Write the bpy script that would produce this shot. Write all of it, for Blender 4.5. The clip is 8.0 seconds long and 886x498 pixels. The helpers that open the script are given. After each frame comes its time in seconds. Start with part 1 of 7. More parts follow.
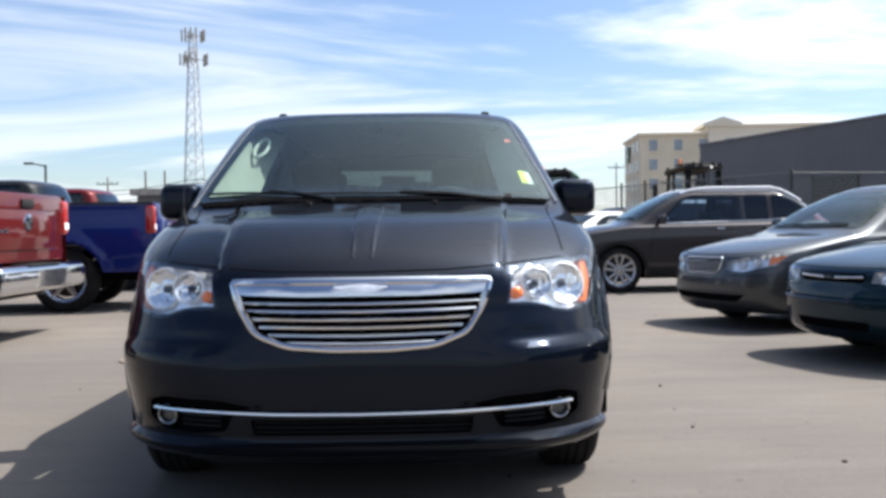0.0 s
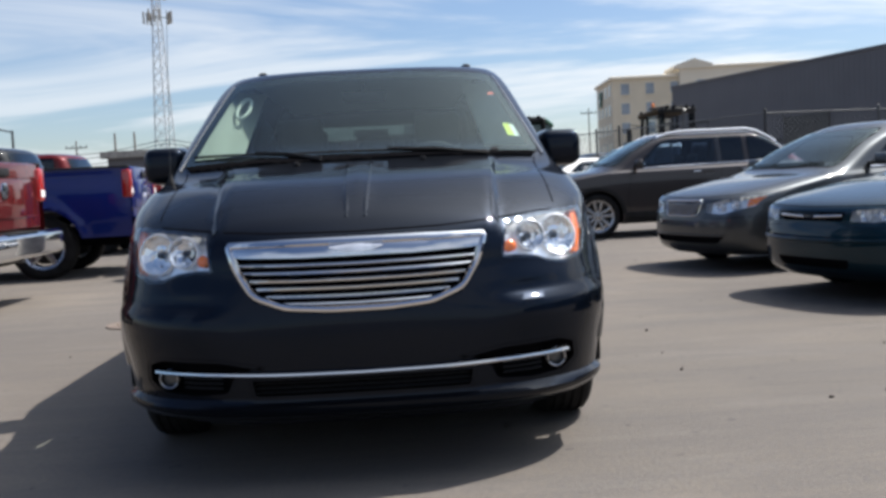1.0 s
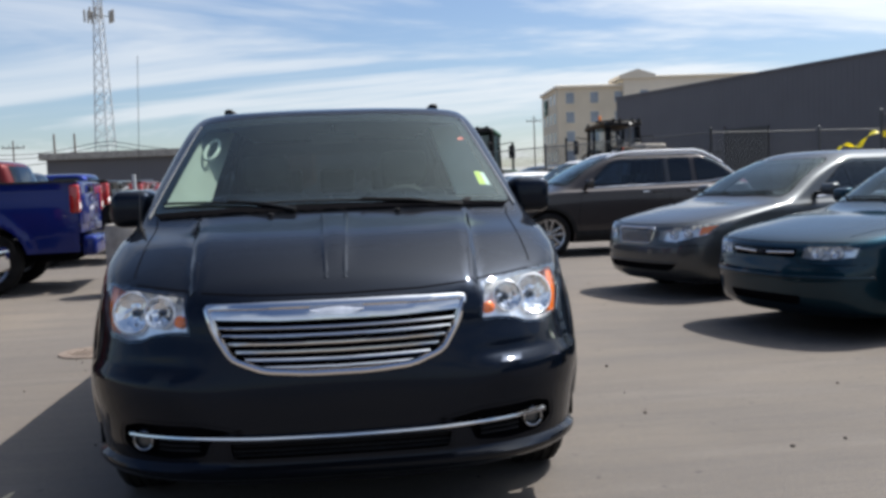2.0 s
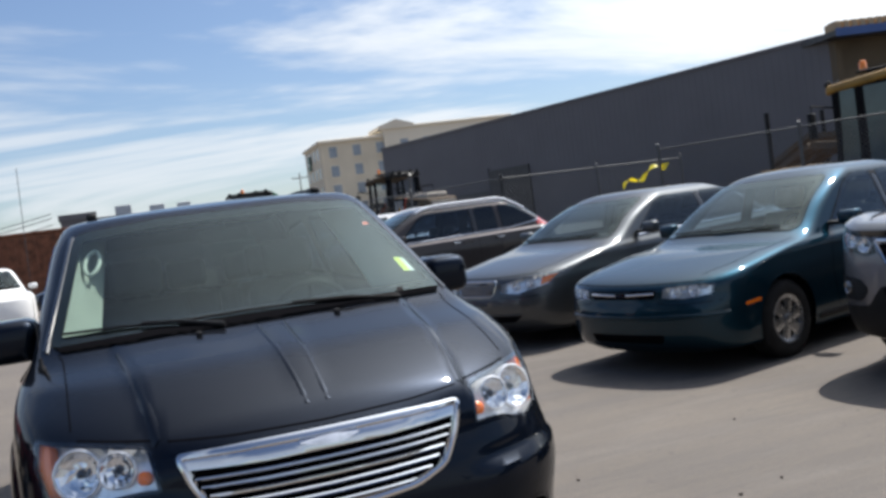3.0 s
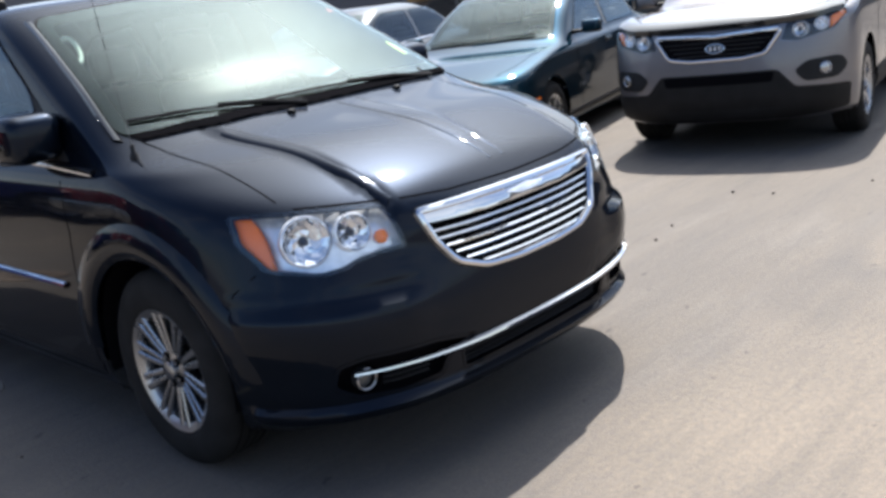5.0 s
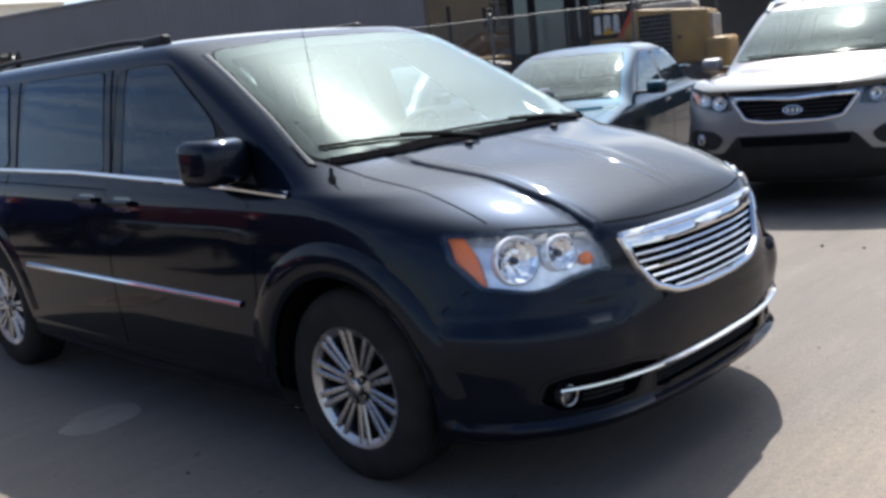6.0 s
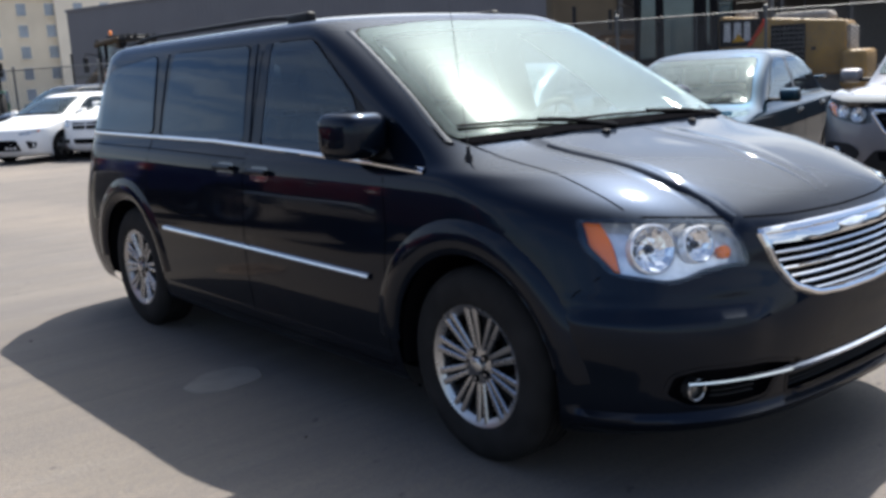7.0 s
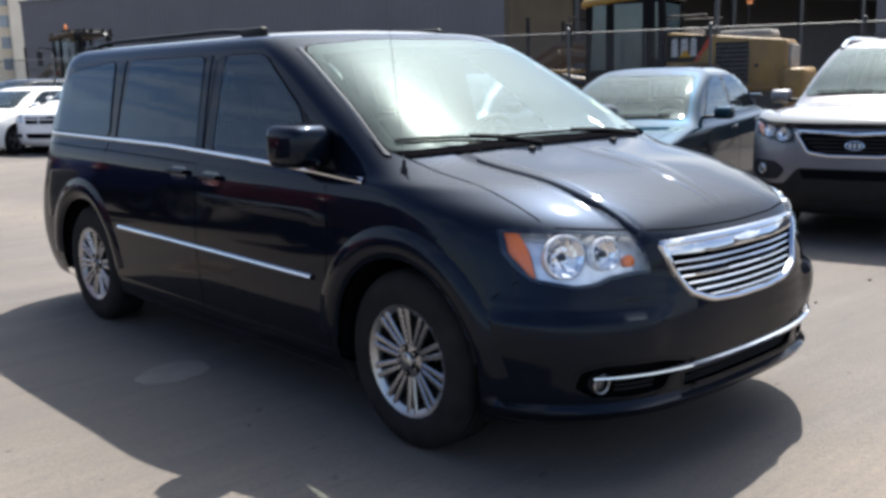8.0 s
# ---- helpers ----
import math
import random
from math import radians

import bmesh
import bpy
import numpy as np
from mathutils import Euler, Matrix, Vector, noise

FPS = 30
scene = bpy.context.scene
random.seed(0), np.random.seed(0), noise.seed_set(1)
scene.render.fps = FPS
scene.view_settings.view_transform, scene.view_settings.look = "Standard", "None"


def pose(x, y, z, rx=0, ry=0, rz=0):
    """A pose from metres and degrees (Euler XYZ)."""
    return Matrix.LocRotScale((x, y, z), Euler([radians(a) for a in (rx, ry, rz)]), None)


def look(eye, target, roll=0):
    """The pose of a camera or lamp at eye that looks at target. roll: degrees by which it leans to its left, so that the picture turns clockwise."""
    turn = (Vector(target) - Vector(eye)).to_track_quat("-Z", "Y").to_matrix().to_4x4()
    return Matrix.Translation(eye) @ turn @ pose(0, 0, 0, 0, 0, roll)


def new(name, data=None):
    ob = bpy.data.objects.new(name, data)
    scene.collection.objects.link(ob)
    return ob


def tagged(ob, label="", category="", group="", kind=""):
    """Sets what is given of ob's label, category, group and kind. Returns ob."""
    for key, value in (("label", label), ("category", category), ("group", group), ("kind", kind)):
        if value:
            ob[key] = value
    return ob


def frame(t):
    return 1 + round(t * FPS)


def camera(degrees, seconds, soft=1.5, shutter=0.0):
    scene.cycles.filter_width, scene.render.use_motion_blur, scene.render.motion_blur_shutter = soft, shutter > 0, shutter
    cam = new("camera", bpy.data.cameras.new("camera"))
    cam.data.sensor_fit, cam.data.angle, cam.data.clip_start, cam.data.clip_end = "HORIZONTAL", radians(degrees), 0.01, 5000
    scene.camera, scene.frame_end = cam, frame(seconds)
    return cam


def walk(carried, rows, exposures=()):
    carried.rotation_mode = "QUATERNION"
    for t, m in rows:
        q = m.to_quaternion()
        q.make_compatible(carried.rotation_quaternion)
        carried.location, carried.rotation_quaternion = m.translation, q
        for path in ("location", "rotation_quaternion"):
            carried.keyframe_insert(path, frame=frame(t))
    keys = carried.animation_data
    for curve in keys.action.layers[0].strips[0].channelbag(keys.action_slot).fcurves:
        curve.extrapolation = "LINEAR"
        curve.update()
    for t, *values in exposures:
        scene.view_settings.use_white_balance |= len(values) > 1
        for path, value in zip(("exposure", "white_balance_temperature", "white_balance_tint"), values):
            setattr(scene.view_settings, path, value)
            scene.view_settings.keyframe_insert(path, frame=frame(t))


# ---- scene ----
cam = camera(49.9, 8.0, soft=3.3)
PATH = [
    (0, (0.221, -3.277, 1.04), (0.262, -1.277, 1.0), -0.8),
    (0.5, (0.191, -3.308, 1.029), (0.304, -1.312, 0.955), -1.9),
    (1, (0.157, -3.3, 1.058), (0.245, -1.307, 0.915), -2.9),
    (1.2, (0.155, -3.327, 1.086), (0.251, -1.333, 0.958), -2.2),
    (2.3, (-0.095, -3.238, 1.35), (0.181, -1.262, 1.203), -3.8),
    (2.5, (-0.222, -3.174, 1.391), (0.119, -1.208, 1.252), -5.2),
    (2.8, (-0.455, -3.025, 1.434), (0.046, -1.092, 1.384), -6.3),
    (3, (-0.597, -2.902, 1.485), (0.08, -1.021, 1.415), -7.8),
    (3.2, (-0.766, -2.835, 1.490), (0.092, -1.030, 1.424), -7.3),
    (3.5, (-1.084, -2.695, 1.499), (-0.07, -0.982, 1.306), -7.8),
    (3.8, (-1.305, -2.525, 1.480), (-0.195, -0.874, 1.269), -8.7),
    (4, (-1.483, -2.429, 1.465), (-0.294, -0.834, 1.259), -9.2),
    (4.2, (-1.672, -2.358, 1.476), (-0.44, -0.809, 1.19), -8.9),
    (5.3, (-2.654, -1.898, 1.523), (-1.253, -0.569, 1.003), -7.0),
    (5.5, (-2.757, -1.842, 1.535), (-1.378, -0.46, 1.1), -4.9),
    (5.8, (-2.945, -1.712, 1.490), (-1.598, -0.295, 1.069), -5.2),
    (6, (-3.028, -1.621, 1.479), (-1.628, -0.245, 1.096), -6.3),
    (6.5, (-3.129, -1.552, 1.435), (-1.883, -0.031, 1.07), -4.2),
    (7, (-3.119, -1.57, 1.421), (-1.877, -0.046, 1.057), -3.4),
    (7.5, (-3.138, -1.614, 1.41), (-1.867, -0.122, 1.009), -2.6),
    (8, (-3.257, -1.861, 1.482), (-1.943, -0.397, 1.12), -1.7),
]
walk(cam, [(t, look(eye, target, roll)) for t, eye, target, roll in PATH],
     [(0.0, 0.96), (0.5, 0.65), (1.0, 0.59), (2.5, 0.49), (2.8, 0.64), (3.0, 0.5), (3.2, 0.44), (3.5, 0.25), (4.0, 0.4), (4.2, 0.46), (5.3, 1.42), (5.5, 1.46), (6.0, 1.12), (6.5, 1.06), (7.0, 1.04), (8.0, 1.11)])

# ---------------------------------------------------------------- sky and sun
SUN_EL, SUN_AZ = radians(55.5), radians(66)     # azimuth from +y towards +x
world = bpy.data.worlds.new("sky")
scene.world = world
world.use_nodes = True


def build_sky():
    nt = world.node_tree
    nt.nodes.clear()
    out = nt.nodes.new("ShaderNodeOutputWorld")
    bg = nt.nodes.new("ShaderNodeBackground")
    sky = nt.nodes.new("ShaderNodeTexSky")
    sky.sky_type = "NISHITA"
    sky.sun_disc = False
    sky.sun_elevation, sky.sun_rotation = SUN_EL, SUN_AZ
    sky.air_density, sky.dust_density, sky.ozone_density = 1.0, 0.6, 1.2
    co = nt.nodes.new("ShaderNodeTexCoord")
    sep = nt.nodes.new("ShaderNodeSeparateXYZ")
    nt.links.new(co.outputs["Generated"], sep.inputs[0])
    lift = nt.nodes.new("ShaderNodeMath")
    lift.operation = "MAXIMUM"
    lift.inputs[1].default_value = 0.0
    nt.links.new(sep.outputs["Z"], lift.inputs[0])
    add = nt.nodes.new("ShaderNodeMath")
    add.inputs[1].default_value = 0.10
    nt.links.new(lift.outputs[0], add.inputs[0])
    flat = []
    for axis in ("X", "Y"):
        d = nt.nodes.new("ShaderNodeMath")
        d.operation = "DIVIDE"
        nt.links.new(sep.outputs[axis], d.inputs[0])
        nt.links.new(add.outputs[0], d.inputs[1])
        flat.append(d)
    comb = nt.nodes.new("ShaderNodeCombineXYZ")
    nt.links.new(flat[0].outputs[0], comb.inputs[0])
    nt.links.new(flat[1].outputs[0], comb.inputs[1])
    mapping = nt.nodes.new("ShaderNodeMapping")
    mapping.inputs["Rotation"].default_value = (0, 0, radians(28))
    mapping.inputs["Scale"].default_value = (0.7, 1.0, 1.0)
    mapping.inputs["Location"].default_value = (3.1, 1.7, 0)
    nt.links.new(comb.outputs[0], mapping.inputs[0])
    n1 = nt.nodes.new("ShaderNodeTexNoise")
    n1.inputs["Scale"].default_value = 0.42
    n1.inputs["Detail"].default_value = 7
    n1.inputs["Roughness"].default_value = 0.60
    n1.inputs["Distortion"].default_value = 0.9
    nt.links.new(mapping.outputs[0], n1.inputs["Vector"])
    ramp = nt.nodes.new("ShaderNodeValToRGB")
    ramp.color_ramp.elements[0].position, ramp.color_ramp.elements[1].position = 0.42, 0.575
    ramp.color_ramp.interpolation = "EASE"
    nt.links.new(n1.outputs["Fac"], ramp.inputs[0])
    mix = nt.nodes.new("ShaderNodeMix")
    mix.data_type = "RGBA"
    gain = nt.nodes.new("ShaderNodeMapRange")
    gain.inputs["To Min"].default_value, gain.inputs["To Max"].default_value = 0.02, 0.95
    nt.links.new(ramp.outputs[0], gain.inputs["Value"])
    # thin cloud and haze lie low in the sky and glow round the sun
    high = nt.nodes.new("ShaderNodeMapRange")
    high.interpolation_type = "SMOOTHSTEP"
    high.inputs["From Min"].default_value, high.inputs["From Max"].default_value = 0.24, 0.70
    high.inputs["To Min"].default_value, high.inputs["To Max"].default_value = 1.0, 0.10
    nt.links.new(sep.outputs["Z"], high.inputs["Value"])
    cover = nt.nodes.new("ShaderNodeMath")
    cover.operation = "MULTIPLY"
    nt.links.new(gain.outputs[0], cover.inputs[0])
    nt.links.new(high.outputs[0], cover.inputs[1])
    dot = nt.nodes.new("ShaderNodeVectorMath")
    dot.operation = "DOT_PRODUCT"
    dot.inputs[1].default_value = (math.sin(SUN_AZ) * math.cos(SUN_EL), math.cos(SUN_AZ) * math.cos(SUN_EL), math.sin(SUN_EL))
    nt.links.new(co.outputs["Generated"], dot.inputs[0])
    pos = nt.nodes.new("ShaderNodeMath")
    pos.operation = "MAXIMUM"
    pos.inputs[1].default_value = 0.0
    nt.links.new(dot.outputs["Value"], pos.inputs[0])
    power = nt.nodes.new("ShaderNodeMath")
    power.operation = "POWER"
    power.inputs[1].default_value = 5.0
    nt.links.new(pos.outputs[0], power.inputs[0])
    glow = nt.nodes.new("ShaderNodeMapRange")
    glow.inputs["To Min"].default_value, glow.inputs["To Max"].default_value = 0.82, 3.5
    nt.links.new(power.outputs[0], glow.inputs["Value"])
    cloud = nt.nodes.new("ShaderNodeVectorMath")
    cloud.operation = "SCALE"
    cloud.inputs[0].default_value = (13.7, 14.4, 15.2)
    nt.links.new(glow.outputs[0], cloud.inputs["Scale"])
    tint = nt.nodes.new("ShaderNodeMix")
    tint.data_type, tint.blend_type = "RGBA", "MULTIPLY"
    tint.inputs["Factor"].default_value = 1.0
    tint.inputs["B"].default_value = (1.29, 1.39, 1.60, 1)
    nt.links.new(sky.outputs[0], tint.inputs["A"])
    toward = nt.nodes.new("ShaderNodeMapRange")
    toward.inputs["From Min"].default_value, toward.inputs["From Max"].default_value = -0.6, 0.6
    toward.inputs["To Min"].default_value, toward.inputs["To Max"].default_value = 0.16, 1.0
    nt.links.new(dot.outputs["Value"], toward.inputs["Value"])
    thick = nt.nodes.new("ShaderNodeMath")
    thick.operation = "MULTIPLY"
    nt.links.new(cover.outputs[0], thick.inputs[0])
    nt.links.new(toward.outputs[0], thick.inputs[1])
    veil = nt.nodes.new("ShaderNodeMath")
    veil.operation = "MAXIMUM"
    nt.links.new(thick.outputs[0], veil.inputs[0])
    nt.links.new(power.outputs[0], veil.inputs[1])
    nt.links.new(veil.outputs[0], mix.inputs["Factor"])
    nt.links.new(tint.outputs["Result"], mix.inputs["A"])
    nt.links.new(cloud.outputs[0], mix.inputs["B"])
    nt.links.new(mix.outputs["Result"], bg.inputs["Color"])
    bg.inputs["Strength"].default_value = 0.053
    nt.links.new(bg.outputs[0], out.inputs[0])


build_sky()
sun_data = bpy.data.lights.new("sun", "SUN")
sun_data.energy, sun_data.angle, sun_data.color = 5.0, radians(0.53), (1.0, 0.945, 0.87)
sun = new("sun", sun_data)
sun.matrix_world = look((math.sin(SUN_AZ) * math.cos(SUN_EL) * 50, math.cos(SUN_AZ) * math.cos(SUN_EL) * 50, math.sin(SUN_EL) * 50), (0, 0, 0))


# ---------------------------------------------------------------- materials
def principled(name, colour, rough=0.5, metal=0.0, coat=0.0, coat_rough=0.04, spec=0.5, vary=0.0, vary_scale=8.0,
               rough_vary=0.0, bump=0.0, bump_scale=60.0, trans=0.0, emit=None, emit_strength=0.0, alt=None, coords="Object"):
    """A procedural surface: colour varied at two scales, roughness varied, fine bump."""
    m = bpy.data.materials.new(name)
    m.use_nodes = True
    nt = m.node_tree
    b = nt.nodes["Principled BSDF"]
    b.inputs["Base Color"].default_value = (*colour, 1)
    b.inputs["Roughness"].default_value = rough
    b.inputs["Metallic"].default_value = metal
    b.inputs["Coat Weight"].default_value = coat
    b.inputs["Coat Roughness"].default_value = coat_rough
    b.inputs["Specular IOR Level"].default_value = spec
    b.inputs["Transmission Weight"].default_value = trans
    if emit:
        b.inputs["Emission Color"].default_value = (*emit, 1)
        b.inputs["Emission Strength"].default_value = emit_strength
    co = nt.nodes.new("ShaderNodeTexCoord")
    if vary or rough_vary:
        big = nt.nodes.new("ShaderNodeTexNoise")
        big.inputs["Scale"].default_value = vary_scale
        big.inputs["Detail"].default_value = 6
        nt.links.new(co.outputs[coords], big.inputs["Vector"])
        if vary:
            mix = nt.nodes.new("ShaderNodeMix")
            mix.data_type = "RGBA"
            other = alt or [c * (1 + vary) for c in colour]
            ramp = nt.nodes.new("ShaderNodeValToRGB")
            ramp.color_ramp.elements[0].position, ramp.color_ramp.elements[1].position = 0.3, 0.72
            nt.links.new(big.outputs["Fac"], ramp.inputs[0])
            nt.links.new(ramp.outputs[0], mix.inputs["Factor"])
            mix.inputs["A"].default_value = (*[c * (1 - vary * 0.5) for c in colour], 1)
            mix.inputs["B"].default_value = (*other, 1)
            nt.links.new(mix.outputs["Result"], b.inputs["Base Color"])
        if rough_vary:
            mr = nt.nodes.new("ShaderNodeMapRange")
            mr.inputs["To Min"].default_value = max(0.02, rough - rough_vary)
            mr.inputs["To Max"].default_value = rough + rough_vary
            nt.links.new(big.outputs["Fac"], mr.inputs["Value"])
            nt.links.new(mr.outputs[0], b.inputs["Roughness"])
    if bump:
        fine = nt.nodes.new("ShaderNodeTexNoise")
        fine.inputs["Scale"].default_value = bump_scale
        fine.inputs["Detail"].default_value = 4
        nt.links.new(co.outputs[coords], fine.inputs["Vector"])
        bn = nt.nodes.new("ShaderNodeBump")
        bn.inputs["Strength"].default_value = bump
        bn.inputs["Distance"].default_value = 0.2 / bump_scale
        nt.links.new(fine.outputs["Fac"], bn.inputs["Height"])
        nt.links.new(bn.outputs[0], b.inputs["Normal"])
    return m


def car_paint(name, colour, metal=0.35, rough=0.42, dust=0.015, ior=1.36, top_glow=0.0):
    """Metallic paint with a clear coat, flakes and a thin film of road dust; upward faces paled for sky glow."""
    m = principled(name, colour, rough=rough, metal=metal, coat=1.0, coat_rough=0.02, spec=0.03)
    nt = m.node_tree
    b = nt.nodes["Principled BSDF"]
    co = nt.nodes.new("ShaderNodeTexCoord")
    fl = nt.nodes.new("ShaderNodeTexVoronoi")
    fl.inputs["Scale"].default_value = 900
    nt.links.new(co.outputs["Object"], fl.inputs["Vector"])
    film = nt.nodes.new("ShaderNodeTexNoise")
    film.inputs["Scale"].default_value = 3.2
    film.inputs["Detail"].default_value = 8
    film.inputs["Roughness"].default_value = 0.65
    nt.links.new(co.outputs["Object"], film.inputs["Vector"])
    flake = nt.nodes.new("ShaderNodeMix")
    flake.data_type = "RGBA"
    flake.inputs["A"].default_value = (*[c * 0.85 for c in colour], 1)
    flake.inputs["B"].default_value = (*[min(1, c * 1.25 + 0.004) for c in colour], 1)
    nt.links.new(fl.outputs["Color"], flake.inputs["Factor"])
    dusty = nt.nodes.new("ShaderNodeMix")
    dusty.data_type = "RGBA"
    dusty.inputs["B"].default_value = (0.30, 0.27, 0.22, 1)
    mr = nt.nodes.new("ShaderNodeMapRange")
    mr.inputs["From Min"].default_value, mr.inputs["From Max"].default_value = 0.45, 0.8
    mr.inputs["To Max"].default_value = dust
    nt.links.new(film.outputs["Fac"], mr.inputs["Value"])
    # Upward faces mixed paler: the hood's sky glow put into the colour with its dust.
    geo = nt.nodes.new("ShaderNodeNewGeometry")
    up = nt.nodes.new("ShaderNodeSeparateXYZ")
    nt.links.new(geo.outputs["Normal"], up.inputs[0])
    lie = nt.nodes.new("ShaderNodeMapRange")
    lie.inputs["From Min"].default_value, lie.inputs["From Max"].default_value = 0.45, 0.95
    lie.inputs["To Max"].default_value = top_glow
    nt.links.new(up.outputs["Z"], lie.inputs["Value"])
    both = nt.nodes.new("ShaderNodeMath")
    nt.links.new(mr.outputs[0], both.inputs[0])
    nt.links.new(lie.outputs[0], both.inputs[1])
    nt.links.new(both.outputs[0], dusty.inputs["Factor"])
    nt.links.new(flake.outputs["Result"], dusty.inputs["A"])
    nt.links.new(dusty.outputs["Result"], b.inputs["Base Color"])
    cr = nt.nodes.new("ShaderNodeMapRange")
    cr.inputs["To Min"].default_value, cr.inputs["To Max"].default_value = 0.03, 0.075
    nt.links.new(film.outputs["Fac"], cr.inputs["Value"])
    nt.links.new(cr.outputs[0], b.inputs["Coat Roughness"])
    b.inputs["Specular Tint"].default_value = (0.30, 0.32, 0.35, 1)
    b.inputs["Coat IOR"].default_value = ior
    return m


def pane(name, tint, dust=0.0, rough=0.02, ior=1.5, haze=0.0):
    """A thin sheet of glass: tinted see-through, mirror-like by Fresnel, with a film of dust."""
    m = bpy.data.materials.new(name)
    m.use_nodes = True
    nt = m.node_tree
    nt.nodes.clear()
    out = nt.nodes.new("ShaderNodeOutputMaterial")
    see = nt.nodes.new("ShaderNodeBsdfTransparent")
    see.inputs[0].default_value = (*tint, 1)
    gloss = nt.nodes.new("ShaderNodeBsdfGlossy")
    gloss.inputs["Roughness"].default_value = rough
    gloss.inputs["Color"].default_value = (0.88, 1.0, 0.98, 1) if haze else (0.74, 0.87, 1.0, 1)
    edge = nt.nodes.new("ShaderNodeLayerWeight")
    edge.inputs["Blend"].default_value = 0.5
    bent = nt.nodes.new("ShaderNodeMath")
    bent.operation = "POWER"
    bent.inputs[1].default_value = 5.0
    nt.links.new(edge.outputs["Facing"], bent.inputs[0])
    fres = nt.nodes.new("ShaderNodeMapRange")
    fres.inputs["To Min"].default_value = 2 * ((ior - 1) / (ior + 1)) ** 2
    nt.links.new(bent.outputs[0], fres.inputs["Value"])
    mix = nt.nodes.new("ShaderNodeMixShader")
    nt.links.new(fres.outputs[0], mix.inputs[0])
    nt.links.new(see.outputs[0], mix.inputs[1])
    if haze:
        wide = nt.nodes.new("ShaderNodeBsdfGlossy")
        wide.inputs["Roughness"].default_value = 0.26
        wide.inputs["Color"].default_value = (0.82, 1.0, 0.96, 1)
        both = nt.nodes.new("ShaderNodeMixShader")
        both.inputs[0].default_value = haze
        nt.links.new(gloss.outputs[0], both.inputs[1])
        nt.links.new(wide.outputs[0], both.inputs[2])
        gloss = both
    nt.links.new(gloss.outputs[0], mix.inputs[2])
    last = mix
    if dust:
        film = nt.nodes.new("ShaderNodeBsdfDiffuse")
        film.inputs[0].default_value = (0.62, 0.66, 0.66, 1)
        co = nt.nodes.new("ShaderNodeTexCoord")
        no = nt.nodes.new("ShaderNodeTexNoise")
        no.inputs["Scale"].default_value = 4.0
        no.inputs["Detail"].default_value = 8
        nt.links.new(co.outputs["Object"], no.inputs["Vector"])
        mr = nt.nodes.new("ShaderNodeMapRange")
        mr.inputs["To Min"].default_value, mr.inputs["To Max"].default_value = dust * 0.6, dust * 1.4
        nt.links.new(no.outputs["Fac"], mr.inputs["Value"])
        m2 = nt.nodes.new("ShaderNodeMixShader")
        nt.links.new(mr.outputs[0], m2.inputs[0])
        nt.links.new(mix.outputs[0], m2.inputs[1])
        nt.links.new(film.outputs[0], m2.inputs[2])
        last = m2
    nt.links.new(last.outputs[0], out.inputs[0])
    return m


M = {}
# Last value pales hood and roof to imitate the glow on them.
M["van_paint"] = car_paint("navy_metallic_paint", (0.0035, 0.0071, 0.0150), metal=0.80, rough=0.39, dust=0.001, ior=1.25, top_glow=0.038)
M["teal_paint"] = car_paint("teal_metallic_paint", (0.005, 0.027, 0.043), metal=0.80, rough=0.46)
M["grey_paint"] = car_paint("grey_metallic_paint", (0.070, 0.075, 0.080), metal=0.85)
M["dark_grey_paint"] = car_paint("dark_grey_metallic_paint", (0.040, 0.036, 0.037), metal=0.7)
M["silver_paint"] = car_paint("warm_silver_paint", (0.185, 0.177, 0.184), metal=0.75)
M["white_paint"] = car_paint("white_paint", (0.75, 0.75, 0.74), metal=0.0, dust=0.12)
M["blue_paint"] = car_paint("blue_paint", (0.005, 0.016, 0.13), metal=0.4)
M["red_paint"] = car_paint("red_paint", (0.085, 0.005, 0.006), metal=0.2)
M["black_paint"] = car_paint("black_paint", (0.010, 0.010, 0.011), metal=0.2)
M["chrome"] = principled("chrome", (0.66, 0.67, 0.69), rough=0.07, metal=1.0, rough_vary=0.04, vary_scale=20)
M["satin"] = principled("satin_silver", (0.84, 0.85, 0.86), rough=0.28, metal=0.6)
M["alloy"] = principled("machined_alloy", (0.38, 0.39, 0.41), rough=0.28, metal=1.0, rough_vary=0.08, vary_scale=14)
M["dark_alloy"] = principled("alloy_pocket", (0.03, 0.03, 0.032), rough=0.5, metal=0.8)
M["fog_glass"] = principled("fog_lamp_glass", (0.07, 0.075, 0.08), rough=0.2, metal=0.2, coat=0.3)
M["patch"] = principled("repair_mortar", (0.14, 0.127, 0.112), rough=0.92, vary=0.2, vary_scale=6, bump=0.3)
M["iron"] = principled("weathered_cast_iron", (0.13, 0.10, 0.08), rough=0.8, vary=0.5, vary_scale=14, bump=0.4)
M["rubber"] = principled("tyre_rubber", (0.011, 0.0105, 0.0105), rough=0.85, spec=0.2, vary=0.6, vary_scale=9, bump=0.3, bump_scale=160)
M["black"] = principled("black_plastic", (0.012, 0.012, 0.013), rough=0.6, spec=0.22, vary=0.4, bump=0.15, bump_scale=350)
M["gloss_black"] = principled("gloss_black_trim", (0.01, 0.01, 0.011), rough=0.15, coat=0.6)
M["seal"] = principled("window_seal_rubber", (0.008, 0.008, 0.009), rough=0.85, spec=0.10)
M["tower_steel"] = principled("pale_galvanised_steel", (0.40, 0.42, 0.44), rough=0.6, metal=0.2, vary=0.2, vary_scale=4)
M["weathered_wood"] = principled("weathered_pole_wood", (0.16, 0.13, 0.11), rough=0.9, vary=0.3, vary_scale=5)
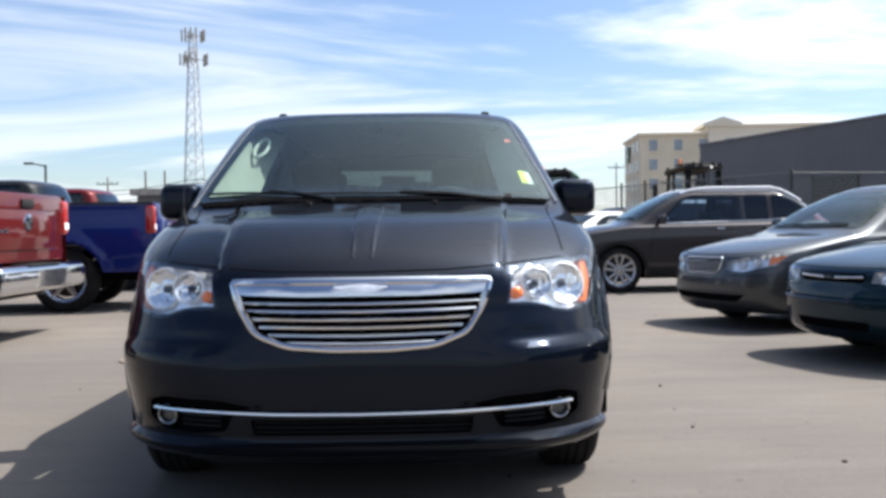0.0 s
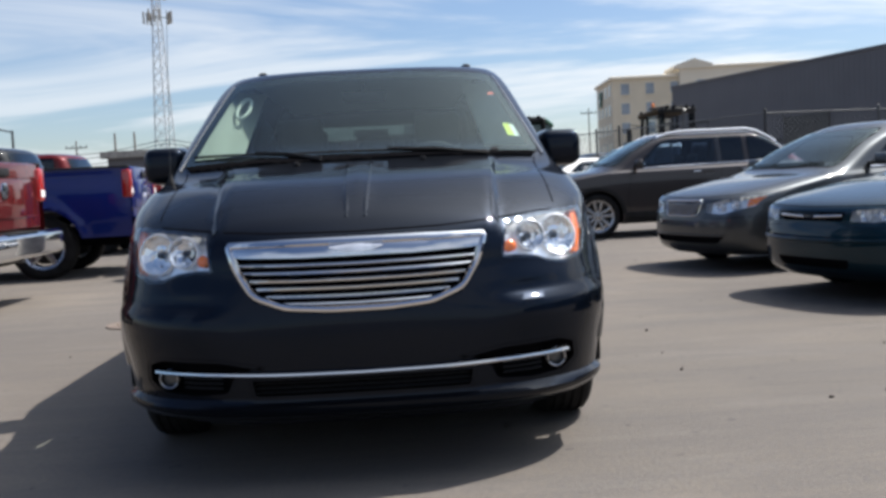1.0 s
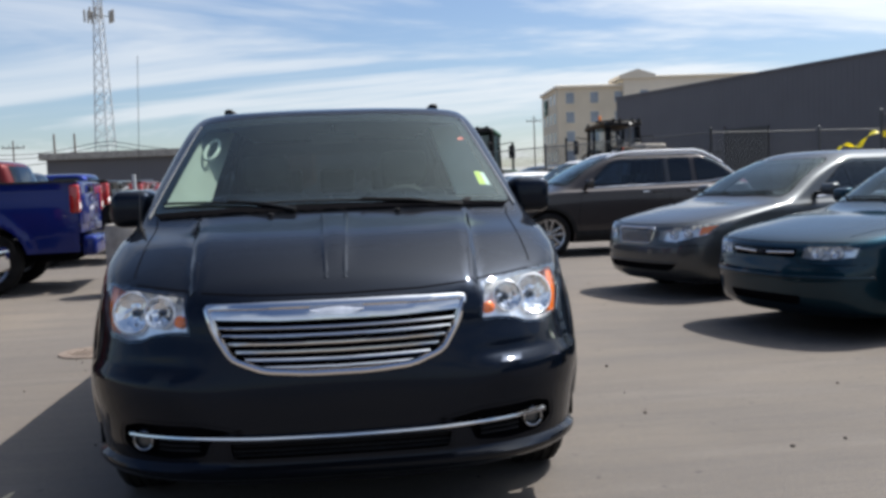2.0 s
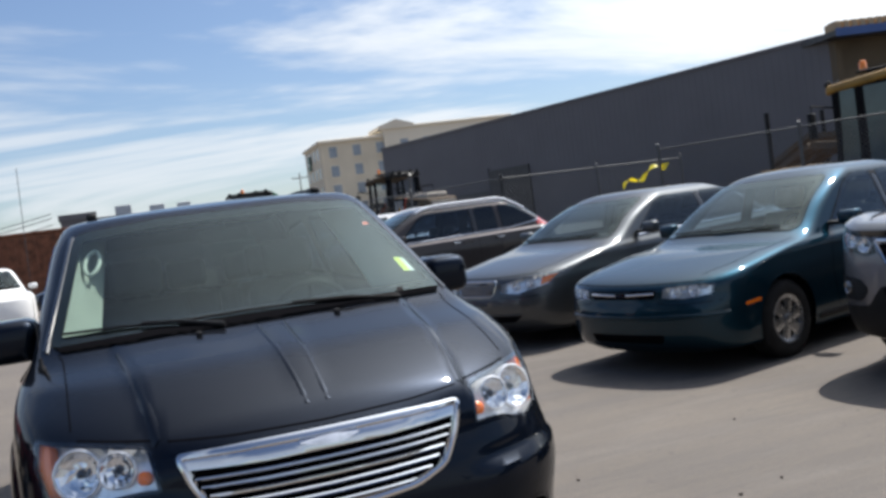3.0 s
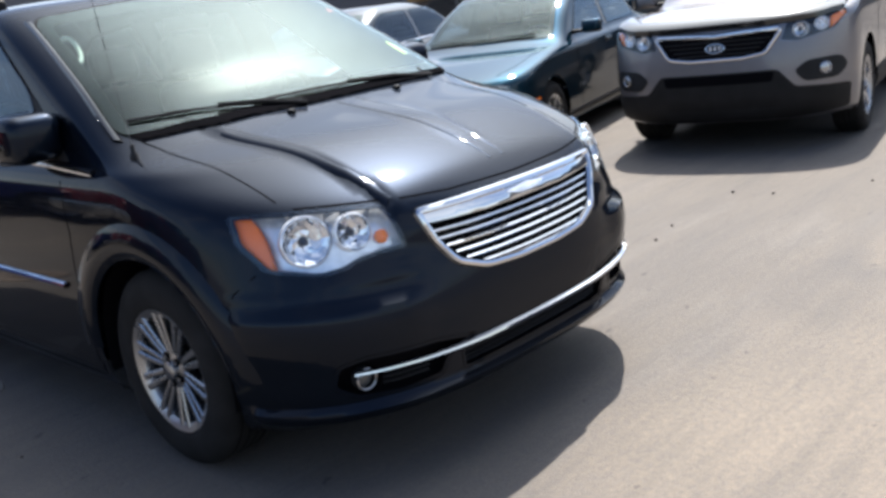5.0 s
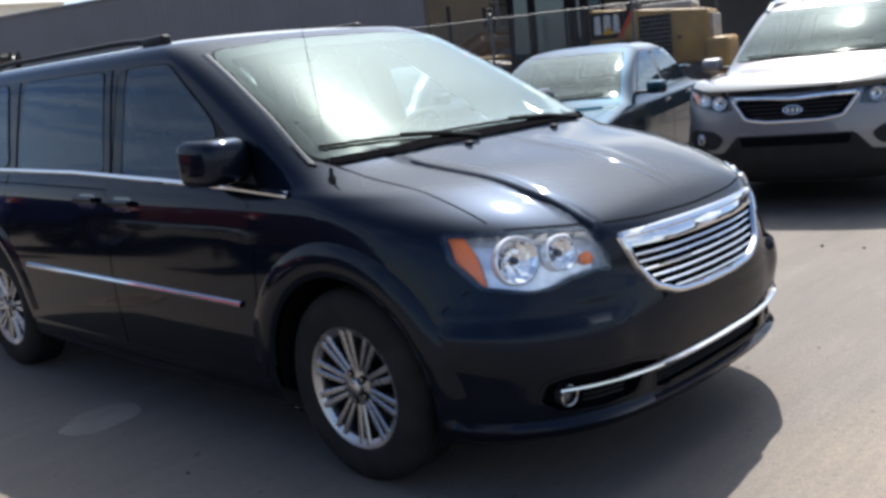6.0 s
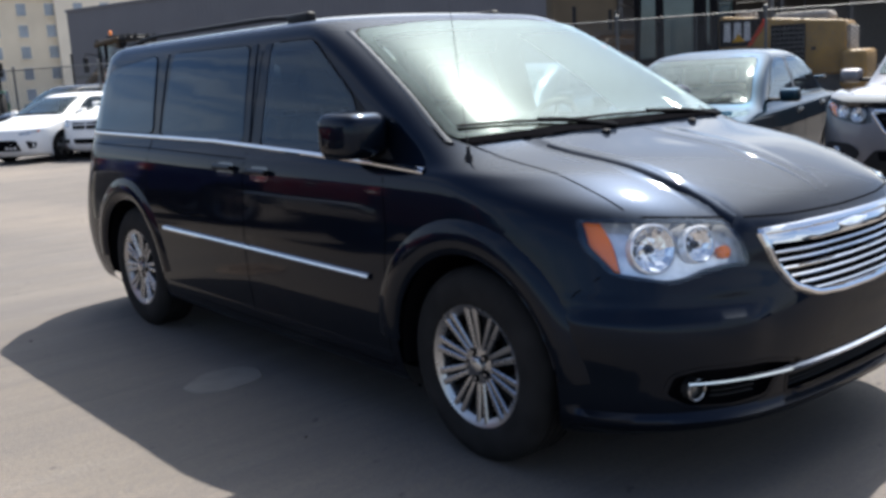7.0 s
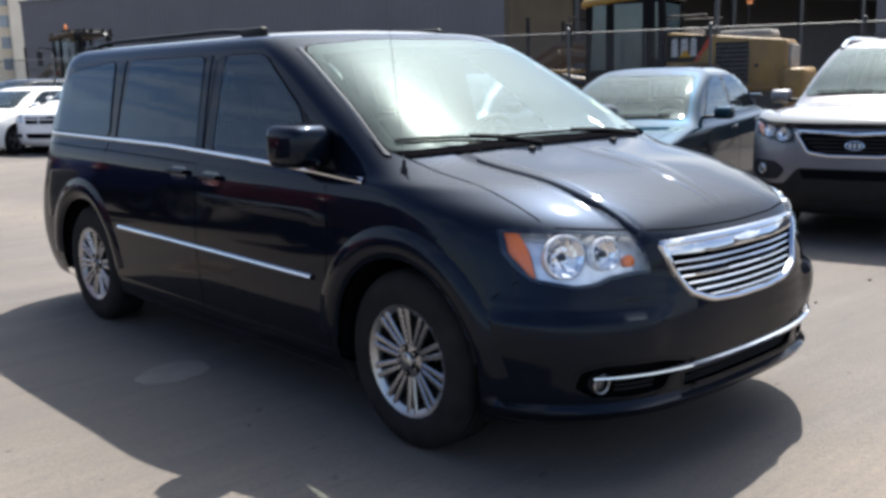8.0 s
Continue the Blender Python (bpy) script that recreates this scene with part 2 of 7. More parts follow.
M["pebble"] = principled("dark_stone", (0.045, 0.040, 0.036), rough=0.95, spec=0.1, vary=0.5, vary_scale=30)
# Near-black without gloss: the shade of openings and gaps is put into the colour.
M["void"] = principled("recess_shade_black", (0.005, 0.005, 0.006), rough=1.0, spec=0.0)
M["cladding"] = principled("dark_grey_cladding", (0.011, 0.0105, 0.0105), rough=0.65, spec=0.2, vary=0.4, bump=0.2, bump_scale=300)
M["glass"] = pane("windscreen_glass", (0.64, 0.74, 0.71), dust=0.003, rough=0.10, ior=1.27, haze=0.16)
M["car_glass"] = pane("car_windscreen_glass", (0.66, 0.74, 0.72), dust=0.005, rough=0.05, ior=1.29, haze=0.02)
M["rear_tint"] = pane("rear_window_glass", (0.10, 0.125, 0.125), dust=0.01, ior=1.5)
M["tint"] = pane("tinted_side_glass", (0.025, 0.034, 0.05), dust=0.0, ior=1.36)
M["clear"] = pane("clear_side_glass", (0.38, 0.46, 0.54), dust=0.001, ior=1.36)
M["lens"] = pane("lamp_lens", (0.94, 0.95, 0.96), dust=0.003, rough=0.03, ior=1.35)
M["reflector"] = principled("lamp_reflector", (0.88, 0.89, 0.91), rough=0.16, metal=0.95, rough_vary=0.10, vary_scale=30)
M["lamp_grey"] = principled("lamp_bezel", (0.86, 0.88, 0.91), rough=0.20, metal=0.5, vary=0.3, vary_scale=25)
M["dark_bezel"] = principled("dark_lamp_bezel", (0.035, 0.035, 0.038), rough=0.3, metal=0.5, vary=0.3, vary_scale=25)
M["amber"] = principled("amber_lens", (0.90, 0.19, 0.012), rough=0.25, coat=0.4)
M["red_lens"] = principled("red_lens", (0.34, 0.010, 0.010), rough=0.2, coat=0.8)
M["seat"] = principled("grey_seat_cloth", (0.05, 0.05, 0.049), rough=0.9, vary=0.3, bump=0.3, bump_scale=200)
M["light_trim"] = principled("light_grey_trim", (0.66, 0.68, 0.62), rough=0.7, vary=0.08)
M["beige_seat"] = principled("beige_seat_cloth", (0.30, 0.25, 0.19), rough=0.9, vary=0.3)
M["dash"] = principled("dark_dashboard", (0.035, 0.035, 0.035), rough=0.65, bump=0.2, bump_scale=300)
M["concrete"] = principled("cast_concrete", (0.30, 0.28, 0.25), rough=0.9, vary=0.4, vary_scale=5, bump=0.4, bump_scale=40)
M["galv"] = principled("galvanised_steel", (0.085, 0.087, 0.09), rough=0.55, metal=0.5, vary=0.3, vary_scale=30)
M["steel_dark"] = principled("dark_steel", (0.06, 0.06, 0.062), rough=0.5, metal=0.6, vary=0.5)
M["yellow"] = principled("machine_yellow", (0.25, 0.138, 0.020), rough=0.55, coat=0.2, vary=0.35, vary_scale=2.5)
M["worn_yellow"] = principled("worn_machine_yellow", (0.13, 0.075, 0.026), rough=0.8, vary=0.8, vary_scale=5, alt=(0.06, 0.045, 0.032), bump=0.3)
M["siding"] = principled("grey_metal_siding", (0.118, 0.115, 0.126), rough=0.6, metal=0.2, vary=0.10, vary_scale=0.4)
M["stucco"] = principled("beige_stucco", (0.66, 0.575, 0.44), rough=0.95, vary=0.12, vary_scale=0.3)
M["stucco_light"] = principled("cream_stucco", (0.74, 0.66, 0.53), rough=0.95, vary=0.1, vary_scale=0.3)
M["window_far"] = principled("window_glass", (0.20, 0.23, 0.27), rough=0.12, spec=0.8, vary=0.5, vary_scale=0.3)
M["tan_wall"] = principled("tan_metal_wall", (0.085, 0.062, 0.036), rough=0.7, vary=0.3, vary_scale=0.6)
M["blue_trim"] = principled("blue_fascia", (0.03, 0.075, 0.22), rough=0.45, vary=0.2, vary_scale=1.0)
M["tan_roof"] = principled("tan_ribbed_roof", (0.34, 0.25, 0.15), rough=0.6, vary=0.3, vary_scale=0.8)
M["yellow_tape"] = principled("yellow_tape", (0.75, 0.68, 0.05), rough=0.5, vary=0.15)
M["orange"] = principled("orange_beacon", (0.9, 0.24, 0.02), rough=0.3, coat=0.5)
M["rust"] = principled("rusty_steel", (0.14, 0.055, 0.03), rough=0.85, vary=0.7, vary_scale=3, bump=0.4)
M["paper"] = principled("paper", (0.80, 0.82, 0.78), rough=0.8)
M["paper_yellow"] = principled("yellow_green_paper", (0.66, 0.72, 0.10), rough=0.8)
M["red_sticker"] = principled("red_sticker", (0.72, 0.07, 0.02), rough=0.6)
M["bright_yellow"] = principled("bright_yellow_decal", (0.85, 0.48, 0.02), rough=0.5)
M["white_flat"] = principled("white_lettering", (0.8, 0.8, 0.8), rough=0.5)
M["green_sign"] = principled("dark_green_sign", (0.01, 0.09, 0.05), rough=0.4)
M["teal_glass"] = principled("cab_glass", (0.030, 0.056, 0.062), rough=0.10, spec=0.7, vary=0.4, vary_scale=1.5)


def ground_material():
    m = bpy.data.materials.new("dusty_concrete_lot")
    m.use_nodes = True
    nt = m.node_tree
    b = nt.nodes["Principled BSDF"]
    co = nt.nodes.new("ShaderNodeTexCoord")

    def tex(scale, detail=6, rough=0.6, stretch=(1, 1, 1), turn=0):
        mp = nt.nodes.new("ShaderNodeMapping")
        mp.inputs["Scale"].default_value = stretch
        mp.inputs["Rotation"].default_value = (0, 0, turn)
        nt.links.new(co.outputs["Object"], mp.inputs[0])
        t = nt.nodes.new("ShaderNodeTexNoise")
        t.inputs["Scale"].default_value, t.inputs["Detail"].default_value, t.inputs["Roughness"].default_value = scale, detail, rough
        nt.links.new(mp.outputs[0], t.inputs["Vector"])
        return t.outputs["Fac"]

    def blend(fac, lo, hi, a, c, top=1.0):
        mr = nt.nodes.new("ShaderNodeMapRange")
        mr.inputs["From Min"].default_value, mr.inputs["From Max"].default_value, mr.inputs["To Max"].default_value = lo, hi, top
        nt.links.new(fac, mr.inputs["Value"])
        x = nt.nodes.new("ShaderNodeMix")
        x.data_type = "RGBA"
        nt.links.new(mr.outputs[0], x.inputs["Factor"])
        for sock, v in (("A", a), ("B", c)):
            if isinstance(v, tuple):
                x.inputs[sock].default_value = (*v, 1)
            else:
                nt.links.new(v, x.inputs[sock])
        return x.outputs["Result"]

    base = blend(tex(0.35), 0.35, 0.65, (0.101, 0.087, 0.076), (0.149, 0.126, 0.103))
    tracks = blend(tex(1.1, 6, 0.65, (0.22, 2.4, 1), radians(14)), 0.46, 0.68, base, (0.085, 0.077, 0.074), 0.70)
    pale = blend(tex(1.7, 7, 0.7, (0.35, 1.6, 1), radians(-24)), 0.52, 0.72, tracks, (0.166, 0.149, 0.136), 0.5)
    sandy = blend(tex(0.16, 5), 0.50, 0.70, pale, (0.235, 0.190, 0.145), 0.85)
    stains = blend(tex(0.75, 4, 0.5), 0.66, 0.78, sandy, (0.060, 0.059, 0.063), 0.55)
    grain = blend(tex(34, 6, 0.75), 0.36, 0.66, stains, (0.071, 0.069, 0.075), 0.55)
    fine = blend(tex(130, 4, 0.7), 0.48, 0.74, grain, (0.250, 0.232, 0.206), 0.42)
    smear = blend(tex(4.0, 8, 0.75, (0.16, 1.9, 1), radians(-31)), 0.50, 0.70, fine, (0.074, 0.070, 0.068), 0.45)
    specks = blend(tex(11, 3, 0.5), 0.69, 0.74, smear, (0.041, 0.040, 0.042), 0.7)
    nt.links.new(specks, b.inputs["Base Color"])
    b.inputs["Roughness"].default_value = 0.88
    b.inputs["Specular IOR Level"].default_value = 0.3
    bn = nt.nodes.new("ShaderNodeBump")
    bn.inputs["Strength"].default_value, bn.inputs["Distance"].default_value = 0.5, 0.012
    nt.links.new(tex(55, 5, 0.7), bn.inputs["Height"])
    nt.links.new(bn.outputs[0], b.inputs["Normal"])
    return m


M["ground"] = ground_material()


# ---------------------------------------------------------------- mesh helpers
from mathutils.bvhtree import BVHTree


def link(name, bm, material, parent=None, label="", smooth=False, sharp=35):
    """Links a bmesh as one mesh object, under its parent if one is given."""
    me = bpy.data.meshes.new(name)
    bmesh.ops.recalc_face_normals(bm, faces=bm.faces)
    if smooth:
        for f in bm.faces:
            f.smooth = True
        for e in bm.edges:
            if len(e.link_faces) == 2 and e.calc_face_angle(0) > radians(sharp):
                e.smooth = False
    lay = bm.verts.layers.float_vector.get("skin_normal")
    norms = None
    if lay and smooth:
        bm.normal_update()
        norms = [v[lay].copy() for v in bm.verts]
        if sum(f.normal.dot(f.verts[0][lay]) * f.calc_area() for f in bm.faces) < 0:
            bmesh.ops.reverse_faces(bm, faces=bm.faces[:])
    bm.to_mesh(me)
    bm.free()
    if norms:
        me.normals_split_custom_set_from_vertices(norms)
    me.materials.append(material)
    ob = new(name, me)
    if parent:
        ob.parent = parent
    if label:
        ob["label"] = label
    return ob


def thing(name, m, label, category, group="", kind=""):
    e = new(name)
    e.empty_display_size = 0.2
    e.matrix_world = m
    return tagged(e, label, category, group, kind)


def box(bm, x0, x1, y0, y1, z0, z1, bevel=0.0, seg=2, m=None):
    """Adds a box, with rounded edges if asked for, to bm."""
    r = bmesh.ops.create_cube(bm, size=1)
    vs = r["verts"]
    for v in vs:
        v.co = Vector(((x0 + x1) / 2 + v.co.x * (x1 - x0), (y0 + y1) / 2 + v.co.y * (y1 - y0), (z0 + z1) / 2 + v.co.z * (z1 - z0)))
    if m is not None:
        for v in vs:
            v.co = m @ v.co
    if bevel:
        es = list({e for v in vs for e in v.link_edges})
        bmesh.ops.bevel(bm, geom=es, offset=bevel, segments=seg, profile=0.5, affect="EDGES")


def boxed(*a, **k):
    bm = bmesh.new()
    box(bm, *a, **k)
    return bm


def tube(bm, path, r, seg=8, caps=True, taper=1.0):
    """A round bar along a path of points."""
    pts = [Vector(p) for p in path]
    rings = []
    for i, p in enumerate(pts):
        d = (pts[min(i + 1, len(pts) - 1)] - pts[max(i - 1, 0)]).normalized()
        side = d.orthogonal().normalized() if abs(d.z) > 0.95 else d.cross(Vector((0, 0, 1))).normalized()
        up = side.cross(d)
        rr = r * (1 + (taper - 1) * i / max(1, len(pts) - 1))
        rings.append([bm.verts.new(p + side * rr * math.cos(a) + up * rr * math.sin(a)) for a in [2 * math.pi * k / seg for k in range(seg)]])
    for a, b in zip(rings, rings[1:]):
        for k in range(seg):
            bm.faces.new((a[k], a[(k + 1) % seg], b[(k + 1) % seg], b[k]))
    if caps:
        bm.faces.new(rings[0][::-1])
        bm.faces.new(rings[-1])


def lathe(bm, profile, seg=32, axis="x", at=(0, 0, 0), caps=True):
    """Turns a profile of (along, radius) about an axis."""
    at = Vector(at)
    rings = []
    for s, r in profile:
        ring = []
        for k in range(seg):
            c, n = r * math.cos(2 * math.pi * k / seg), r * math.sin(2 * math.pi * k / seg)
            ring.append(bm.verts.new(at + Vector({"x": (s, c, n), "y": (c, s, n), "z": (c, n, s)}[axis])))
        rings.append(ring)
    for a, b in zip(rings, rings[1:]):
        for k in range(seg):
            bm.faces.new((a[k], a[(k + 1) % seg], b[(k + 1) % seg], b[k]))
    if caps and profile[0][1] > 1e-4:
        bm.faces.new(rings[0][::-1])
    if caps and profile[-1][1] > 1e-4:
        bm.faces.new(rings[-1])
    bmesh.ops.remove_doubles(bm, verts=bm.verts, dist=1e-5)


def rounded(pts, r, k=4):
    """A polygon with its corners rounded."""
    out, n = [], len(pts)
    for i in range(n):
        p, a, b = Vector(pts[i]), Vector(pts[i - 1]), Vector(pts[(i + 1) % n])
        ra = min(r, (a - p).length * 0.45)
        rb = min(r, (b - p).length * 0.45)
        s, e = p + (a - p).normalized() * ra, p + (b - p).normalized() * rb
        for j in range(k + 1):
            t = j / k
            out.append(tuple(s * (1 - t) ** 2 + p * 2 * t * (1 - t) + e * t * t))
    return out


def mirror(pts):
    return [(-x, y) for x, y in pts][::-1]


def inset(pts, d):
    """Moves a closed outline inwards by d."""
    n = len(pts)
    area = sum(pts[i][0] * pts[(i + 1) % n][1] - pts[(i + 1) % n][0] * pts[i][1] for i in range(n))
    s = 1 if area > 0 else -1
    out = []
    for i in range(n):
        a, p, b = Vector(pts[i - 1]), Vector(pts[i]), Vector(pts[(i + 1) % n])
        d1, d2 = (p - a), (b - p)
        if d1.length < 1e-6 or d2.length < 1e-6:
            out.append(tuple(p))
            continue
        n1 = Vector((-d1.y, d1.x)).normalized() * s
        n2 = Vector((-d2.y, d2.x)).normalized() * s
        m = n1 + n2
        m = m / max(0.4, m.length_squared / 2) if m.length > 1e-6 else n1
        out.append(tuple(p + m * d))
    return out


def inside(p, poly):
    c, n = False, len(poly)
    for i in range(n):
        (x1, y1), (x2, y2) = poly[i], poly[i - 1]
        if (y1 > p[1]) != (y2 > p[1]) and p[0] < (x2 - x1) * (p[1] - y1) / (y2 - y1) + x1:
            c = not c
    return c


class Skin:
    """A body surface on which outlines are laid: side -x, side +x, front, rear and top."""
    WAY = {"l": ((1, 0, 0), 0), "r": ((-1, 0, 0), 0), "f": ((0, 1, 0), 1), "b": ((0, -1, 0), 1), "t": ((0, 0, -1), 2)}

    def __init__(self, bm):
        bm.normal_update()
        self.tree = BVHTree.FromBMesh(bm)

    def drop(self, p, view):
        d, ax = Skin.WAY[view]
        d = Vector(d)
        o = {0: Vector((0, p[0], p[1])), 1: Vector((p[0], 0, p[1])), 2: Vector((p[0], p[1], 0))}[ax]
        if view == "b":
            o.y = 3.0
        o = o - d * 8
        hit, nor, _, _ = self.tree.ray_cast(o, d)
        if hit is None:
            mid = o + d * {"l": 7.2, "r": 7.2, "f": 8.6, "b": 8, "t": 7}[view]
            hit, nor, _, _ = self.tree.find_nearest(mid)
        if nor.dot(d) > 0:
            nor = -nor
        return hit, nor

    def patch(self, poly, view, off, thick=0.01, step=0.05, cap=False):
        """A sheet bounded by poly, laid off metres above the skin, with its edge turned in by thick."""
        if LITE[0]:
            step *= 2
        bm = bmesh.new()
        lay = bm.verts.layers.float_vector.new("skin_normal")
        vs = [bm.verts.new((p[0], p[1], 0)) for p in poly]
        bm.faces.new(vs)
        bmesh.ops.triangulate(bm, faces=bm.faces[:])
        for ax in (0, 1):
            lo, hi = min(p[ax] for p in poly), max(p[ax] for p in poly)
            k = math.ceil(lo / step) * step
            no = (1, 0, 0) if ax == 0 else (0, 1, 0)
            while k < hi:
                bmesh.ops.bisect_plane(bm, geom=bm.verts[:] + bm.edges[:] + bm.faces[:], plane_co=(k, k, 0), plane_no=no, dist=1e-5)
                k += step
        norms = {}
        for v in bm.verts:
            h, n = self.drop((v.co.x, v.co.y), view)
            for du, dv in ((0.03, 0), (-0.03, 0), (0, 0.03), (0, -0.03)):
                hh, nn = self.drop((v.co.x + du, v.co.y + dv), view)
                if nn.dot(n) > 0.9 and (hh - h).length < 0.15:
                    n = n + nn * 0.5
                    n.normalize()
            norms[v] = (h, n)
        rim = [e for e in bm.edges if len(e.link_faces) == 1]
        low = {}
        for v in list(bm.verts):
            h, n = norms[v]
            v.co = h + n * off
        for e in rim:
            for v in e.verts:
                if v not in low:
                    h, n = norms[v]
                    low[v] = bm.verts.new(h + n * (off - thick))
        for e in rim:
            a, b = e.verts
            bm.faces.new((a, b, low[b], low[a]))
        for v, (h, n) in norms.items():
            v[lay] = n
            if v in low:
                low[v][lay] = n
        return bm

    def ribbon(self, path, view, half, off=0.0, high=0.006, closed=False, bm=None, step=0.06, shape=((-1, 0), (-0.6, 0.8), (0, 1), (0.6, 0.8), (1, 0))):
        """A raised strip along a path on the skin."""
        pts = [Vector(p) for p in path]
        dense = []
        n = len(pts)
        for i in range(n if closed else n - 1):
            a, b = pts[i], pts[(i + 1) % n]
            k = max(1, int((b - a).length / step))
            dense += [a.lerp(b, j / k) for j in range(k)]
        if not closed:
            dense.append(pts[-1])
        bm = bm or bmesh.new()
        rows, m = [], len(dense)
        for i, p in enumerate(dense):
            a = dense[i - 1] if (i or closed) else p
            b = dense[(i + 1) % m] if (i < m - 1 or closed) else p
            d = (b - a).normalized()
            side = Vector((-d.y, d.x))
            row = []
            for s, hgt in shape:
                h, nn = self.drop(p + side * half * s, view)
                row.append(bm.verts.new(h + nn * (off + high * hgt)))
            rows.append(row)
        k = len(shape)
        for i in range(m if closed else m - 1):
            a, b = rows[i], rows[(i + 1) % m]
            for j in range(k - 1):
                bm.faces.new((a[j], a[j + 1], b[j + 1], b[j]))
        return bm


def loft(keys, nf=22, ns=60, nr=14, sub=5):
    """A vehicle body from level outlines. Each key: front y, front depth, front z, half width, side z at front and rear,
    rear y, rear depth, rear z, squareness."""
    K = np.array(keys, float)
    rows = []
    for i in range(len(K) - 1):
        p0, p1, p2, p3 = K[max(i - 1, 0)], K[i], K[i + 1], K[min(i + 2, len(K) - 1)]
        for j in range(sub + (1 if i == len(K) - 2 else 0)):
            t = j / sub
            rows.append(0.5 * (2 * p1 + (p2 - p0) * t + (2 * p0 - 5 * p1 + 4 * p2 - p3) * t * t + (3 * p1 - p0 - 3 * p2 + p3) * t ** 3))
    bm = bmesh.new()
    rings = []
    for yf, df, zf, w, za, zb, yr, dr, zr, n in rows:
        w = max(w, 0.0)
        half = []
        for i in range(nf + 1):
            th = math.pi / 2 * i / nf
            s, c = math.sin(th) ** (2 / n), max(0, math.cos(th)) ** (2 / n)
            q = (s ** 3)
            half.append((w * s, yf + df * (1 - c), zf + (za - zf) * q))
        for i in range(1, ns):
            t = i / ns
            half.append((w, yf + df + t * (yr - dr - yf - df), za + (zb - za) * t))
        for i in range(nr, -1, -1):
            th = math.pi / 2 * i / nr
            s, c = math.sin(th) ** (2 / n), max(0, math.cos(th)) ** (2 / n)
            half.append((w * s, yr - dr * (1 - c), zr + (zb - zr) * s ** 3))
        rings.append([bm.verts.new(p) for p in half] + [bm.verts.new((-x, y, z)) for x, y, z in half[-2:0:-1]])
    L = len(rings[0])
    for a, b in zip(rings, rings[1:]):
        for k in range(L):
            bm.faces.new((a[k], a[(k + 1) % L], b[(k + 1) % L], b[k]))
    bmesh.ops.remove_doubles(bm, verts=bm.verts, dist=0.0009)
    return bm


def cut_arch(bm, ya, za, r, wmin):
    """Opens a wheel arch on both sides."""
    def d(v):
        return math.hypot(v.co.y - ya, v.co.z - za)
    verts = [v for v in bm.verts if abs(v.co.x) > wmin and d(v) < r]
    vin = set(verts)
    dead = [f for f in bm.faces if all(v in vin for v in f.verts)]
    bmesh.ops.delete(bm, geom=dead, context="FACES")
    for v in [v for v in bm.verts if abs(v.co.x) > wmin and d(v) < r]:
        k = r / max(d(v), 1e-3)
        v.co.y, v.co.z = ya + (v.co.y - ya) * k, za + (v.co.z - za) * k


def cut_hole(bm, poly, view):
    """Cuts the skin along an outline and removes what lies inside it."""
    ax = {"l": (1, 2), "r": (1, 2), "f": (0, 2), "b": (0, 2), "t": (0, 1)}[view]
    d = Vector(Skin.WAY[view][0])
    bm.normal_update()

    lo = [min(p[k] for p in poly) for k in (0, 1)]
    hi = [max(p[k] for p in poly) for k in (0, 1)]
    here = {}

    def note(f):
        nonlocal here
        c = f.calc_center_median()
        if view == "l" and c.x > -0.2 or view == "r" and c.x < 0.2:
            return
        if view == "f" and c.y > 2.6 or view == "b" and c.y < 3.0:
            return
        u, v = c[ax[0]], c[ax[1]]
        if lo[0] - 0.1 < u < hi[0] + 0.1 and lo[1] - 0.1 < v < hi[1] + 0.1 and abs(f.normal.dot(d)) > 0.1:
            here[f] = (u, v)

    for f in bm.faces:
        note(f)
    if LITE[0]:
        bmesh.ops.delete(bm, geom=[f for f, q in here.items() if inside(q, poly)], context="FACES")
        return
    # lift the faces round the outline into a small mesh, cut there, and put the rest back
    whole, bm = bm, bmesh.new()
    seen = {}
    old = list(here)
    for f in old:
        vs = []
        for v in f.verts:
            if v not in seen:
                seen[v] = bm.verts.new(v.co)
            vs.append(seen[v])
        bm.faces.new(vs)
    bmesh.ops.delete(whole, geom=old, context="FACES")
    bm.normal_update()
    here = {}
    for f in bm.faces:
        note(f)
    n = len(poly)
    for i in range(n):
        a, b = Vector(poly[i - 1]), Vector(poly[i])
        e = b - a
        if e.length < 1e-4:
            continue
        e2 = e.length_squared
        near = []
        for f, (u, v) in here.items():
            t = max(0.0, min(1.0, ((u - a.x) * e.x + (v - a.y) * e.y) / e2))
            if math.hypot(u - a.x - e.x * t, v - a.y - e.y * t) < 0.05:
                near.append(f)
        if not near:
            continue
        no, co = Vector((0, 0, 0)), Vector((0, 0, 0))
        no[ax[0]], no[ax[1]] = -e.y, e.x
        co[ax[0]], co[ax[1]] = a.x, a.y
        geom = list({v for f in near for v in f.verts}) + list({x for f in near for x in f.edges}) + near
        for f in near:
            del here[f]
        made = bmesh.ops.bisect_plane(bm, geom=geom, plane_co=co, plane_no=no.normalized(), dist=1e-5)["geom"]
        for f in made:
            if isinstance(f, bmesh.types.BMFace):
                f.normal_update()
                note(f)
    bmesh.ops.delete(bm, geom=[f for f, q in here.items() if inside(q, poly)], context="FACES")
    back = bpy.data.meshes.new("cut")
    bm.to_mesh(back)
    bm.free()
    whole.from_mesh(back)
    bpy.data.meshes.remove(back)
    bmesh.ops.remove_doubles(whole, verts=[v for v in whole.verts if v.is_boundary], dist=2e-5)


